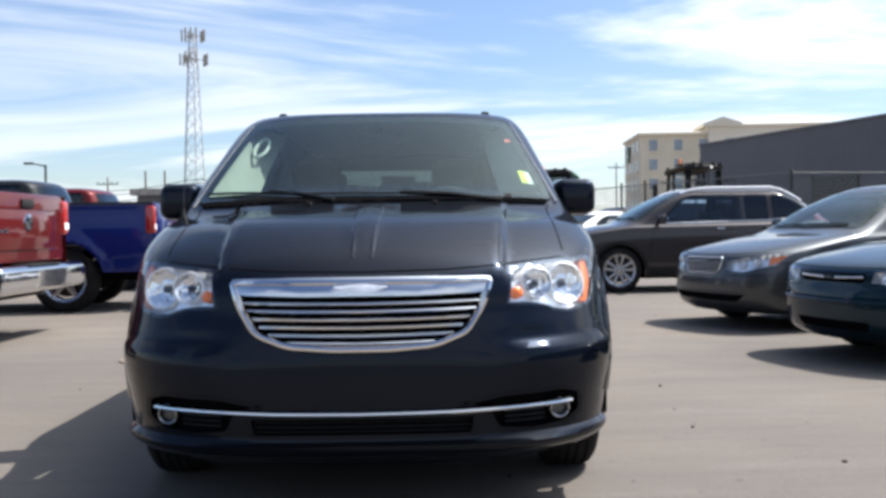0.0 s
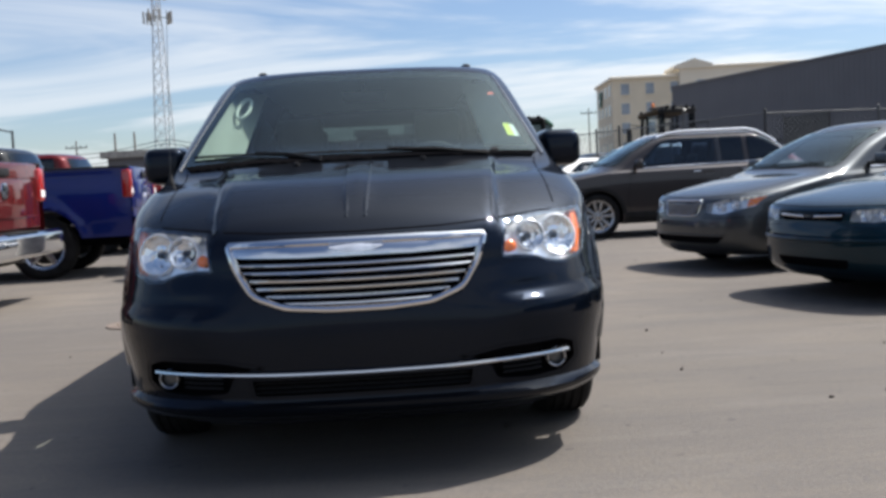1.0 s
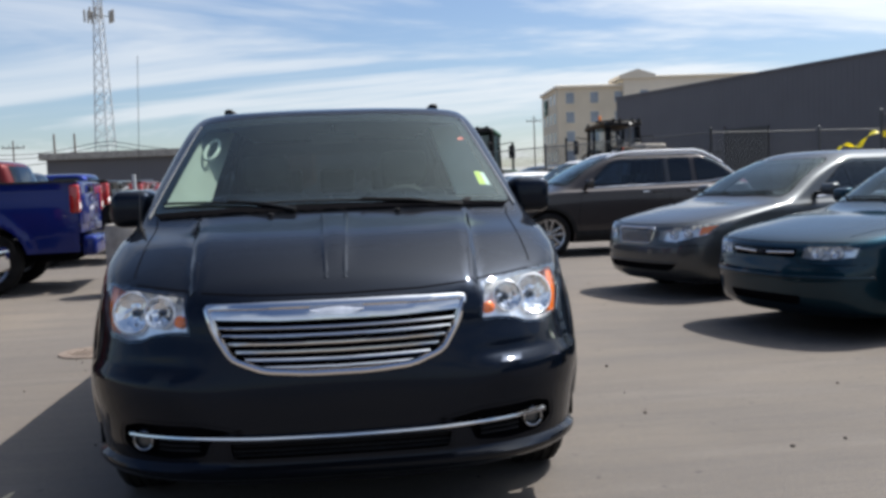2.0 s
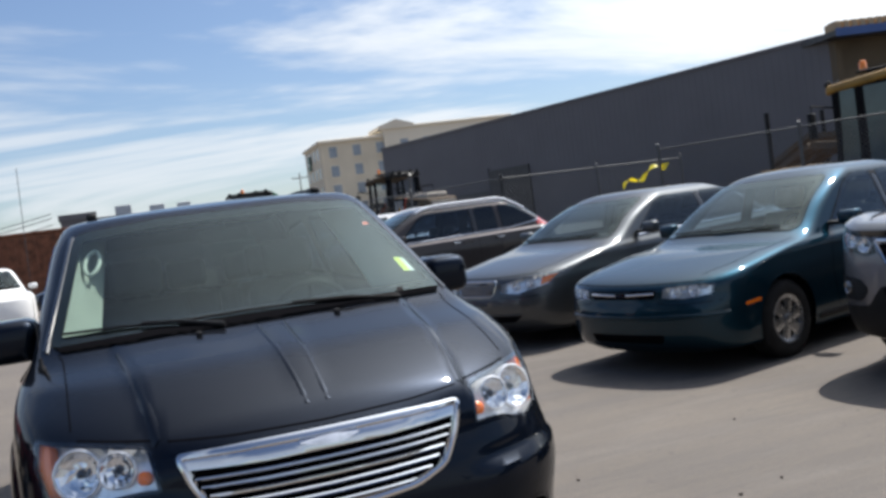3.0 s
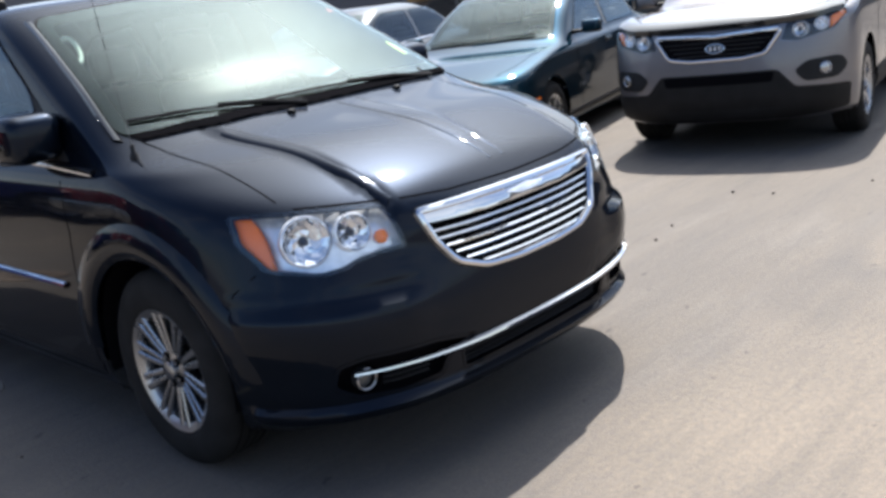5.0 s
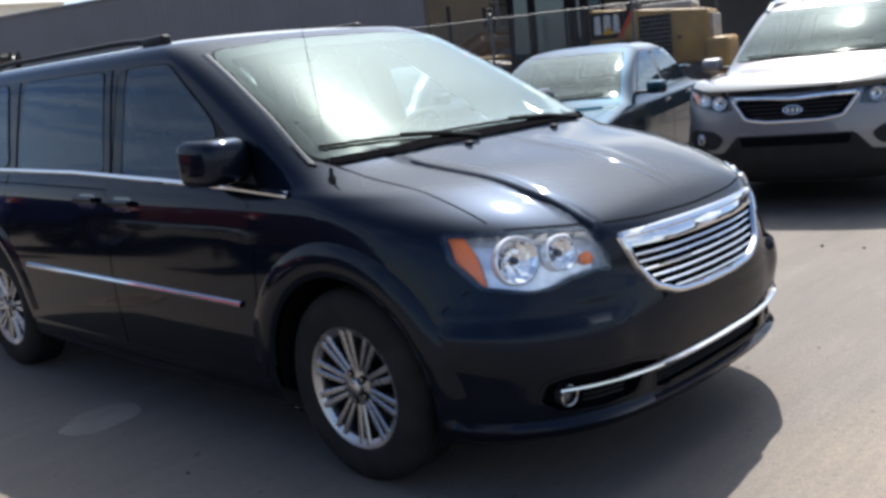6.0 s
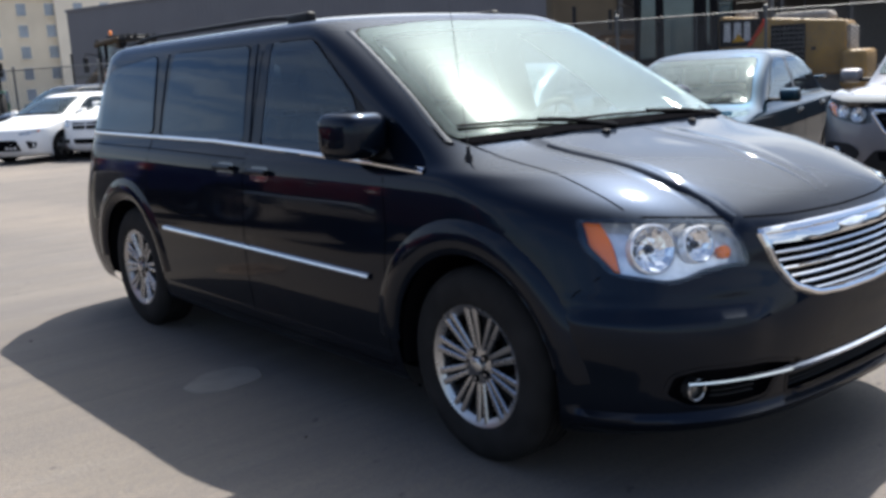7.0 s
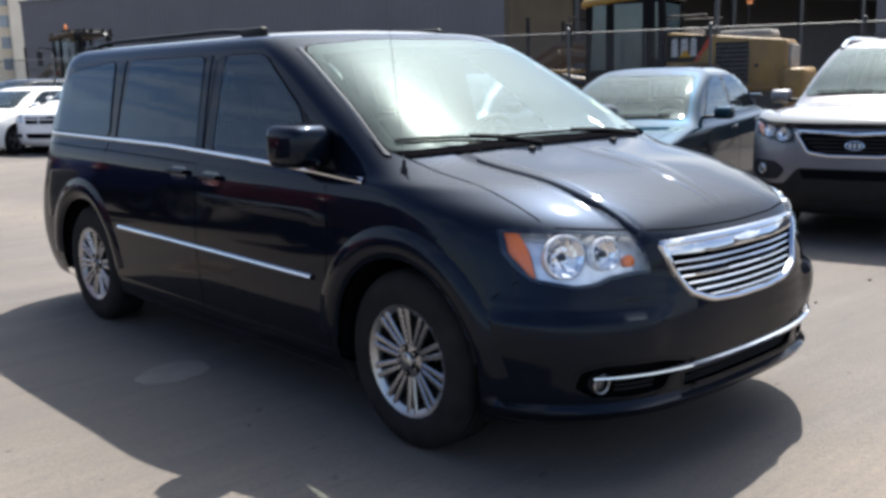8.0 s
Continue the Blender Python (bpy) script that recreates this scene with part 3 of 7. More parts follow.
# ---------------------------------------------------------------- the setting
def build_setting():
    bm = bmesh.new()
    R = [0, 4, 9, 18, 40, 90, 200, 500, 1500, 4000]
    seg = 48
    mid = bm.verts.new((0, 5, 0))
    last = None
    for r in R[1:]:
        ring = [bm.verts.new((r * math.cos(2 * math.pi * k / seg), 5 + r * math.sin(2 * math.pi * k / seg), 0)) for k in range(seg)]
        for k in range(seg):
            if last:
                bm.faces.new((last[k], last[(k + 1) % seg], ring[(k + 1) % seg], ring[k]))
            else:
                bm.faces.new((mid, ring[k], ring[(k + 1) % seg]))
        last = ring
    g = link("ground", bm, M["ground"])
    tagged(g, "dusty grey-tan concrete car lot with faint tyre tracks", "ground", kind="structure")


build_setting()


# ---------------------------------------------------------------- wheels
def wheel_meshes(R, rim, width, style):
    """Tyre, rim and cap, turned about x, the outer face towards -x."""
    h = width / 2
    bm = bmesh.new()
    prof = [(h * 0.80, rim - 0.005), (h * 0.98, rim + 0.02), (h * 1.05, (R + rim) / 2), (h * 0.98, R - 0.035), (h * 0.80, R - 0.008)]
    for g in (0.5, 0.16, -0.16, -0.5):
        prof += [(h * g + 0.014, R), (h * g + 0.006, R), (h * g + 0.004, R - 0.009), (h * g - 0.004, R - 0.009), (h * g - 0.006, R), (h * g - 0.014, R)]
    prof += [(-h * 0.80, R - 0.008), (-h * 0.98, R - 0.035), (-h * 1.05, (R + rim) / 2), (-h * 1.02, rim + 0.03), (-h * 0.98, rim + 0.012), (-h * 0.86, rim - 0.005)]
    lathe(bm, prof, 48, caps=False)
    me = {}
    def done(key, bmm, mat, sm=True):
        bmesh.ops.recalc_face_normals(bmm, faces=bmm.faces)
        for f in bmm.faces:
            f.smooth = sm
        for e in bmm.edges:
            if len(e.link_faces) == 2 and e.calc_face_angle(0) > radians(38):
                e.smooth = False
        x = bpy.data.meshes.new(key)
        bmm.to_mesh(x)
        bmm.free()
        x.materials.append(mat)
        me[key] = x
    done("tyre", bm, M["rubber"])
    bm = bmesh.new()
    lathe(bm, [(h * 0.7, rim - 0.02), (-h * 0.45, rim - 0.035), (-h * 0.82, rim - 0.022), (-h * 0.92, rim - 0.004), (-h * 0.96, rim + 0.008), (-h * 0.88, rim + 0.014), (-h * 0.7, rim + 0.004), (h * 0.7, rim + 0.004)], 48, caps=False)
    bm2 = bmesh.new()
    face = -h * 0.88
    def bar(a, wid0, wid1, r0, r1, x0, x1, depth, shift0=0.0, shift1=0.0):
        rot = Matrix.Rotation(a, 4, "X")
        vs = []
        for r, wd, x, sh in ((r0, wid0, x0, shift0), (r1, wid1, x1, shift1)):
            for sx, sy in ((0.004, -1), (0, -0.6), (0, 0.6), (0.004, 1), (depth, 1), (depth, -1)):
                vs.append(bm2.verts.new(rot @ Vector((x + sx, sy * wd / 2 + sh, r))))
        for k in range(6):
            bm2.faces.new((vs[k], vs[(k + 1) % 6], vs[6 + (k + 1) % 6], vs[6 + k]))
    if style == "pairs":
        for k in range(10):
            a = 2 * math.pi * k / 10
            for s in (-1, 1):
                bar(a, 0.018, 0.027, 0.058, rim - 0.006, face + 0.012, face - 0.004, 0.028, s * 0.0105, s * 0.0215)
    elif style == "five":
        for k in range(5):
            bar(2 * math.pi * k / 5, 0.075, 0.060, 0.05, rim - 0.015, face + 0.010, face, 0.035)
    elif style == "twin":
        for k in range(5):
            for q in (-1, 1):
                bar(2 * math.pi * k / 5, 0.034, 0.046, 0.05, rim - 0.010, face + 0.010, face - 0.004, 0.03, q * 0.020, q * 0.062)
    elif style == "split":
        for k in range(7):
            for s in (-1, 1):
                bar(2 * math.pi * k / 7, 0.024, 0.022, 0.05, rim - 0.015, face + 0.010, face, 0.03, s * 0.012, s * 0.036)
    else:
        for k in range(6):
            bar(2 * math.pi * k / 6, 0.085, 0.105, 0.05, rim - 0.015, face + 0.006, face + 0.004, 0.03)
    lathe(bm2, [(face + 0.05, 0.075), (face + 0.012, 0.072), (face + 0.008, 0.05), (face + 0.008, 0.0)], 28)
    for k in range(5):
        a = 2 * math.pi * (k + 0.5) / 5
        lathe(bm2, [(face + 0.02, 0.009), (face + 0.001, 0.009), (face + 0.001, 0.0)], 6, at=(0, 0.052 * math.cos(a), 0.052 * math.sin(a)))
    tmp = bpy.data.meshes.new("tmp")
    bm2.to_mesh(tmp)
    bm2.free()
    bm.from_mesh(tmp)
    bpy.data.meshes.remove(tmp)
    done("rim", bm, M["alloy"])
    bm = bmesh.new()
    lathe(bm, [(face + 0.006, 0.036), (face - 0.006, 0.034), (face - 0.010, 0.026), (face - 0.011, 0.0)], 24)
    done("cap", bm, M["alloy"])
    bm = bmesh.new()
    lathe(bm, [(0.02, rim - 0.05), (-0.005, rim - 0.05), (-0.005, 0.09), (-0.03, 0.085), (-0.03, 0.0)], 32)
    done("disc", bm, M["dark_alloy"])
    # Flat near-black disc over the hub, painted as the shade inside a lug hole.
    bm = bmesh.new()
    lathe(bm, [(face + 0.015, 0.0155), (face + 0.004, 0.0155), (face + 0.004, 0.0)], 14)
    done("pocket", bm, M["void"])
    return me


WHEELS = {}


def add_wheels(root, axles, R, rim, width, x, style):
    key = (R, rim, width, style)
    if key not in WHEELS:
        WHEELS[key] = wheel_meshes(*key)
    me = WHEELS[key]
    for y in axles:
        for s in (-1, 1):
            w = new("wheel", me["tyre"])
            w.parent = root
            turn = 0 if s < 0 else math.pi
            w.matrix_local = Matrix.Translation((s * x, y, R - 0.004)) @ Matrix.Rotation(turn, 4, "Z") @ Matrix.Rotation(0.3 * y + s, 4, "X")
            for part_name, data in (("rim", me["rim"]), ("centre_cap", me["cap"]), ("brake_disc", me["disc"])):
                p = new(part_name, data)
                p.parent = w
            for k in range(5 if style == "pairs" else 0):
                a = 2 * math.pi * (k + 0.5) / 5
                p = new("lug_shade_disc", me["pocket"])
                p.parent = w
                p.matrix_local = Matrix.Translation((0, 0.052 * math.cos(a), 0.052 * math.sin(a)))


def wheel_well(root, ya, za, r, w):
    for s in (-1, 1):
        bm = bmesh.new()
        n = 26
        rows = []
        for x in (w - 0.012, w - 0.12, w - 0.42):
            rows.append([bm.verts.new((s * x, ya + r * math.cos(a), za + r * math.sin(a))) for a in [math.pi * (-0.06 + 1.12 * k / n) for k in range(n + 1)]])
        for a, b in zip(rows, rows[1:]):
            for k in range(n):
                bm.faces.new((a[k], a[k + 1], b[k + 1], b[k]))
        bm.faces.new(rows[-1])
        link("wheel_arch_liner", bm, M["void"], root, smooth=True)


# ---------------------------------------------------------------- seats and cabin
def seat(root, x, y, z, mat, w=0.5):
    bm = bmesh.new()
    box(bm, x - w / 2, x + w / 2, y - 0.28, y + 0.26, z, z + 0.17, 0.06, 3)
    tilt = Matrix.Translation((x, y + 0.26, z + 0.10)) @ Matrix.Rotation(radians(-14), 4, "X")
    box(bm, -w / 2, w / 2, -0.06, 0.09, 0, 0.56, 0.055, 3, m=tilt)
    s = link("seat", bm, mat, root, smooth=True)
    bm = bmesh.new()
    box(bm, -0.14, 0.14, -0.03, 0.08, 0.60, 0.80, 0.04, 3, m=tilt)
    for k in (-0.06, 0.06):
        tube(bm, [tilt @ Vector((k, 0.02, 0.53)), tilt @ Vector((k, 0.02, 0.63))], 0.007, 6)
    link("headrest", bm, mat, s, smooth=True)


def cabin(root, w, y_dash, z_dash, rows, floor_z, y0, y1, mat, wheel_side=1):
    link("floor_pan", boxed(-w + 0.10, w - 0.10, y0, y1, floor_z - 0.06, floor_z, 0.02), M["void"], root)
    bm = bmesh.new()
    box(bm, -w + 0.16, w - 0.16, y_dash - 0.42, y_dash + 0.20, z_dash - 0.30, z_dash - 0.03, 0.07, 3)
    box(bm, wheel_side * 0.36 - 0.18, wheel_side * 0.36 + 0.18, y_dash - 0.02, y_dash + 0.20, z_dash - 0.08, z_dash + 0.03, 0.035, 3)
    d = link("dashboard", bm, M["dash"], root, smooth=True)
    bm = bmesh.new()
    m = Matrix.Translation((wheel_side * 0.36, y_dash + 0.36, z_dash - 0.05)) @ Matrix.Rotation(radians(-62), 4, "X")
    ring = [m @ Vector((0.185 * math.cos(a), 0.185 * math.sin(a), 0)) for a in [2 * math.pi * k / 24 for k in range(25)]]
    tube(bm, ring, 0.016, 8, caps=False)
    box(bm, -0.07, 0.07, -0.06, 0.05, -0.03, 0.02, 0.02, 2, m=m)
    for a in (0, math.pi, -math.pi / 2):
        tube(bm, [m @ Vector((0, 0, -0.01)), m @ Vector((0.18 * math.cos(a), 0.18 * math.sin(a), 0))], 0.012, 6)
    link("steering_wheel", bm, M["dash"], d, smooth=True)
    for y, z, xs, sw in rows:
        for x in xs:
            seat(root, x, y, z, mat, sw)


# ---------------------------------------------------------------- a car from its outlines
def window(root, skin, poly, view, glass, label=""):
    seal = skin.ribbon(inset(poly, 0.016), view, 0.022, off=0.0015, high=0.0025, closed=True, shape=((-1, 0), (-1, 1), (1, 1), (1, 0)))
    p = link("window", skin.patch(poly, view, 0.007, 0.005, 0.06), glass, root, label, smooth=True)
    link("seal", seal, M["seal"], p)
    return p


def lamp(root, skin, poly, view, bowls, deep=0.06, amber=None, name="headlight", mark=None, bezel="lamp_grey"):
    """A lamp: recessed housing, reflector bowls and a clear lens."""
    p = link(name, skin.patch(poly, view, 0.004, 0.012, 0.04), M["lens"], root, smooth=True)
    back = inset(poly, 0.006)
    link("housing", skin.patch(back, view, -deep, -deep - 0.001, 0.04), M[bezel], p, smooth=True)
    for u, v, r in bowls:
        h, n = skin.drop((u, v), view)
        q = Vector((0, -1, 0)) if view == "f" else n
        face = (n * 0.5 + q * 0.5).normalized()
        base = h - face * (deep * 0.95)
        rot = face.to_track_quat("Z", "Y").to_matrix().to_4x4()
        m = Matrix.Translation(base) @ rot
        bm = bmesh.new()
        lathe(bm, [(0.0, 0.0), (0.004, r * 0.30), (deep * 0.14, r * 0.52), (deep * 0.30, r * 0.74), (deep * 0.48, r * 0.90), (deep * 0.62, r)], 14, "z", caps=False)
        rim = bmesh.new()
        lathe(rim, [(deep * 0.60, r), (deep * 0.70, r * 1.03), (deep * 0.66, r * 1.09), (0.0, r * 1.10)], 28, "z", caps=False)
        for v in bm.verts:
            v.co.x += 0.004 * noise.noise(v.co * 70)
            v.co.z += 0.006 * noise.noise(v.co * 55)
        for part_bm in (bm, rim):
            bmesh.ops.transform(part_bm, matrix=m, verts=part_bm.verts)
        b = link("reflector", bm, M["reflector"], p)
        link("bowl_rim", rim, M["lamp_grey"], p, smooth=True)
        bm = bmesh.new()
        lathe(bm, [(0.004, 0.013), (deep * 0.30, 0.013), (deep * 0.42, 0.009), (deep * 0.50, 0.006), (deep * 0.51, 0.0)], 12, "z")
        bmesh.ops.transform(bm, matrix=m, verts=bm.verts)
        link("bulb", bm, M["dark_bezel"] if r > 0.05 else M["lamp_grey"], p, smooth=True)
    if amber:
        link("amber_reflector", skin.patch(amber, view, -0.012, 0.03, 0.03), M["amber"], p, "amber corner reflector", smooth=True)
    if mark:
        h, n = skin.drop(mark[:2], view)
        bm = bmesh.new()
        lathe(bm, [(-0.02, mark[2]), (0.0, mark[2]), (0.008, mark[2] * 0.6), (0.010, 0.0)], 16, "z")
        bmesh.ops.transform(bm, matrix=Matrix.Translation(h - n * 0.028) @ n.to_track_quat("Z", "Y").to_matrix().to_4x4(), verts=bm.verts)
        link("turn_signal", bm, M["amber"], p, "amber turn signal bulb", smooth=True)
    return p


def door_mirror(root, s, x, y, z, w, h, d, cap_mat, foot=None, soft=0.32, taper=0.18):
    bm = bmesh.new()
    box(bm, s * x - w / 2, s * x + w / 2, y - d / 2, y + d / 2, z - h / 2, z + h / 2, min(w, h, d) * soft, 4)
    for v in bm.verts:
        k = (v.co.y - (y - d / 2)) / d
        q = 1 - taper + taper * min(1, k * 1.6)
        v.co.x = s * x + (v.co.x - s * x) * q
        v.co.z = z + (v.co.z - z) * q
    mir = link("door_mirror", bm, cap_mat, root, smooth=True)
    bm = bmesh.new()
    fx = foot or (x - w / 2 - 0.06)
    box(bm, min(s * fx, s * (x - w * 0.3)), max(s * fx, s * (x - w * 0.3)), y - d * 0.30, y + d * 0.30, z - h * 0.42, z - h * 0.16, 0.015, 2)
    link("mirror_arm", bm, M["black"], mir, smooth=True)
    link("mirror_glass", boxed(s * x - w * 0.34, s * x + w * 0.34, y + d / 2 + 0.001, y + d / 2 + 0.004, z - h * 0.32, z + h * 0.32, 0.002, 1), M["chrome"], mir)


def handle(root, skin, y, z, s, mat, wide=0.17):
    view = "l" if s < 0 else "r"
    pocket = rounded([(y - wide / 2, z - 0.034), (y + wide / 2, z - 0.034), (y + wide / 2, z + 0.034), (y - wide / 2, z + 0.034)], 0.03)
    h = link("door_handle", skin.ribbon([(y - wide * 0.55, z + 0.006), (y + wide * 0.55, z + 0.008)], view, 0.014, off=0.018, high=0.014), mat, root, smooth=True)
    link("handle_recess", skin.patch(pocket, view, 0.0015, 0.003, 0.05), M["gloss_black"], h, smooth=True)


LITE = [False]


def shell(keys, sculpt=None, dense=False):
    bm = loft(keys, 44, 130, 22, 9) if dense else (loft(keys, 14, 44, 10, 4) if LITE[0] else loft(keys, 24, 84, 16, 6))
    if sculpt:
        for v in bm.verts:
            sculpt(v)
    return bm, Skin(bm)


def finish_body(root, bm, skin, paint, holes, arches, w):
    for poly, view in holes:
        cut_hole(bm, inset(poly, 0.012), view)
    for ya, za, r in arches:
        cut_arch(bm, ya, za, r, w * 0.72)
    return link("body", bm, paint, root, smooth=True, sharp=40)


def seams(root, skin, lines, view):
    bm = bmesh.new()
    for path in lines:
        skin.ribbon(path, view, 0.0026, off=0.0004, high=0.0010, bm=bm, step=0.05, shape=((-1, 0), (-0.8, 1), (0.8, 1), (1, 0)))
    return link("door_seam", bm, M["void"], root)


# ---------------------------------------------------------------- the minivan
VAN_KEYS = (
    (0.16, 0.80, 0.19, 0.89, 0.19, 0.21, 4.93, 0.30, 0.24, 2.8),
    (0.06, 0.88, 0.26, 0.945, 0.24, 0.26, 5.01, 0.50, 0.30, 3.0),
    (0.02, 0.95, 0.38, 0.972, 0.38, 0.40, 5.07, 0.52, 0.42, 3.1),
    (0.00, 0.95, 0.56, 0.985, 0.56, 0.58, 5.09, 0.52, 0.60, 3.0),
    (0.03, 0.95, 0.74, 0.985, 0.76, 0.78, 5.07, 0.52, 0.78, 2.7),
    (0.07, 0.95, 0.885, 0.970, 0.955, 0.96, 5.03, 0.52, 0.95, 2.4),
    (0.42, 0.70, 1.045, 0.950, 1.045, 1.07, 5.01, 0.52, 1.07, 2.4),
    (0.94, 0.34, 1.155, 0.905, 1.125, 1.17, 4.98, 0.52, 1.18, 3.0),
    (1.36, 0.36, 1.375, 0.845, 1.36, 1.39, 4.89, 0.48, 1.38, 3.3),
    (1.90, 0.30, 1.650, 0.760, 1.630, 1.640, 4.79, 0.36, 1.62, 3.4),
    (2.10, 0.36, 1.702, 0.640, 1.700, 1.704, 4.67, 0.40, 1.69, 2.8),
    (2.35, 0.40, 1.725, 0.320, 1.718, 1.722, 4.50, 0.40, 1.72, 2.4),
    (2.60, 0.30, 1.730, 0.000, 1.730, 1.730, 4.35, 0.30, 1.73, 2.0),
)


def ease(t):
    t = max(0.0, min(1.0, t))
    return t * t * (3 - 2 * t)


def van_sculpt(v):
    """The raised hood panel with its creases and spine, and the dished doors."""
    x, y, z = abs(v.co.x), v.co.y, v.co.z
    if z > 0.86 and y < 1.25:
        k = max(0.0, min(1.0, (y - 0.14) / 0.8))
        fade = ease((y - 0.06) / 0.10) * ease((1.15 - y) / 0.25)
        v.co.z += 0.020 * fade * (1 - ease((x - (0.495 + 0.075 * k)) / 0.022))
        v.co.z += 0.011 * ease((y - 0.16) / 0.15) * ease((0.92 - y) / 0.2) * (1 - ease((x - 0.038) / 0.016))
    if x > 0.9 and 0.30 < z < 1.05 and 1.3 < y < 4.6:
        v.co.x -= math.copysign(0.003 * math.exp(-((z - 0.82) / 0.10) ** 2) * min(1, (y - 1.3) * 3, (4.6 - y) * 3), v.co.x)
    if z < 0.72 and y < 0.55:
        # outward push on the bumper: a shoulder under the lamps and a protruding lower lip
        side = ease((x - 0.45) / 0.15)
        push = 0.024 * side * ease((0.640 - z) / 0.018) * ease((z - 0.40) / 0.20)
        push -= 0.010 * side * math.exp(-((z - 0.662) / 0.018) ** 2)
        push += 0.038 * ease((0.312 - z) / 0.020)
        push -= 0.060 * ease((0.272 - z) / 0.07)
        push *= ease((0.55 - y) / 0.12)
        turn = ease((x - 0.60) / 0.33)
        v.co.y -= push * (1 - 0.75 * turn)
        v.co.x += math.copysign(push * 0.75 * turn, v.co.x)


def build_van():
    root = thing("minivan", Matrix.Identity(4), "dark navy metallic minivan with chrome grille, parked on the lot", "minivan")
    bm, skin = shell(VAN_KEYS, van_sculpt, dense=True)
    screen = rounded([(-0.825, 1.165), (-0.4, 1.180), (0.4, 1.180), (0.825, 1.165), (0.685, 1.622), (0.3, 1.650), (-0.3, 1.650), (-0.685, 1.622)], 0.05)
    front_win = rounded([(1.60, 1.107), (2.445, 1.130), (2.475, 1.600), (2.12, 1.595), (1.74, 1.345)], 0.045)
    mid_win = rounded([(2.63, 1.140), (3.59, 1.168), (3.57, 1.608), (2.70, 1.602)], 0.045)
    back_win = rounded([(3.71, 1.172), (4.80, 1.195), (4.70, 1.42), (4.42, 1.560), (3.80, 1.610)], 0.06)
    rear_glass = rounded([(-0.72, 1.13), (0.72, 1.13), (0.62, 1.585), (-0.62, 1.585)], 0.07)
    lamp_poly = rounded([(-0.532, 0.905), (-0.512, 0.768), (-0.58, 0.768), (-0.65, 0.758), (-0.70, 0.738), (-0.76, 0.730), (-0.860, 0.758), (-0.890, 0.85), (-0.876, 0.934), (-0.70, 0.924)], 0.018)
    grille = [(-0.47, 0.872), (0.47, 0.872), (0.43, 0.76), (0.375, 0.675), (0.26, 0.632), (0.10, 0.620), (-0.10, 0.620), (-0.26, 0.632), (-0.375, 0.675), (-0.43, 0.76)]
    intake = rounded([(-0.405, 0.400), (0.405, 0.400), (0.39, 0.318), (-0.39, 0.318)], 0.02)
    fog_l = rounded([(-0.79, 0.452), (-0.72, 0.474), (-0.50, 0.468), (-0.33, 0.436), (-0.44, 0.402), (-0.472, 0.332), (-0.60, 0.320), (-0.74, 0.330), (-0.80, 0.375)], 0.022)
    holes = [(screen, "f"), (rear_glass, "b"), (lamp_poly, "f"), (mirror(lamp_poly), "f"), (grille, "f"), (intake, "f"), (fog_l, "f"), (mirror(fog_l), "f")]
    for win in (front_win, mid_win, back_win):
        holes += [(win, "l"), (win, "r")]
    AR = 0.420
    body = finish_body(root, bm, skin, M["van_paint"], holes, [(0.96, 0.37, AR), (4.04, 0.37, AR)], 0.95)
    window(root, skin, screen, "f", M["glass"], "clear windscreen with a film of dust")["label"] = "clear windscreen with a film of dust"
    window(root, skin, rear_glass, "b", M["rear_tint"])
    for v in ("l", "r"):
        window(root, skin, front_win, v, M["clear"], "lightly tinted front door glass")
        window(root, skin, mid_win, v, M["tint"], "dark tinted sliding door glass")
        window(root, skin, back_win, v, M["tint"], "dark tinted quarter glass")
    # lamps
    for s in (1, -1):
        def flip(pts):
            return pts if s == 1 else mirror(pts)
        lamp(root, skin, flip(lamp_poly), "f", [(-0.757 * s, 0.838, 0.074), (-0.640 * s, 0.846, 0.055)], 0.05,
             flip([(-0.846, 0.762), (-0.858, 0.768), (-0.885, 0.85), (-0.872, 0.926), (-0.836, 0.923)]), mark=(-0.572 * s, 0.818, 0.022))
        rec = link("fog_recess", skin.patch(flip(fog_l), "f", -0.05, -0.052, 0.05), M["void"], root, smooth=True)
        for k in range(3):
            slat = [(-0.51 * s, 0.350 + 0.018 * k), (-0.62 * s, 0.350 + 0.018 * k), (-0.665 * s, 0.352 + 0.018 * k)]
            link("recess_slat", skin.ribbon(slat, "f", 0.004, off=-0.034, high=0.010), M["black"], rec, smooth=True)
        h, n = skin.drop((-0.715 * s, 0.388), "f")
        m = Matrix.Translation(h - n * 0.012) @ (n * 0.4 + Vector((0, -1, 0))).normalized().to_track_quat("Z", "Y").to_matrix().to_4x4()
        b = bmesh.new()
        lathe(b, [(-0.03, 0.030), (0.002, 0.031), (0.003, 0.036), (-0.03, 0.037)], 28, "z")
        bmesh.ops.transform(b, matrix=m, verts=b.verts)
        fog = link("fog_light", b, M["black"], root, "round fog light with a chrome ring", smooth=True)
        b = bmesh.new()
        tube(b, [m @ Vector((0.0335 * math.cos(a), 0.0335 * math.sin(a), 0.004)) for a in [2 * math.pi * k / 28 for k in range(29)]], 0.0038, 6, caps=False)
        link("fog_ring", b, M["alloy"], fog, smooth=True)
        b = bmesh.new()
        lathe(b, [(-0.03, 0.0295), (-0.012, 0.029), (-0.008, 0.018), (-0.006, 0.0)], 24, "z")
        bmesh.ops.transform(b, matrix=m, verts=b.verts)
        link("fog_lens", b, M["fog_glass"], fog, smooth=True)
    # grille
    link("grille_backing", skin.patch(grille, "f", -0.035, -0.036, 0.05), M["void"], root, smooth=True)
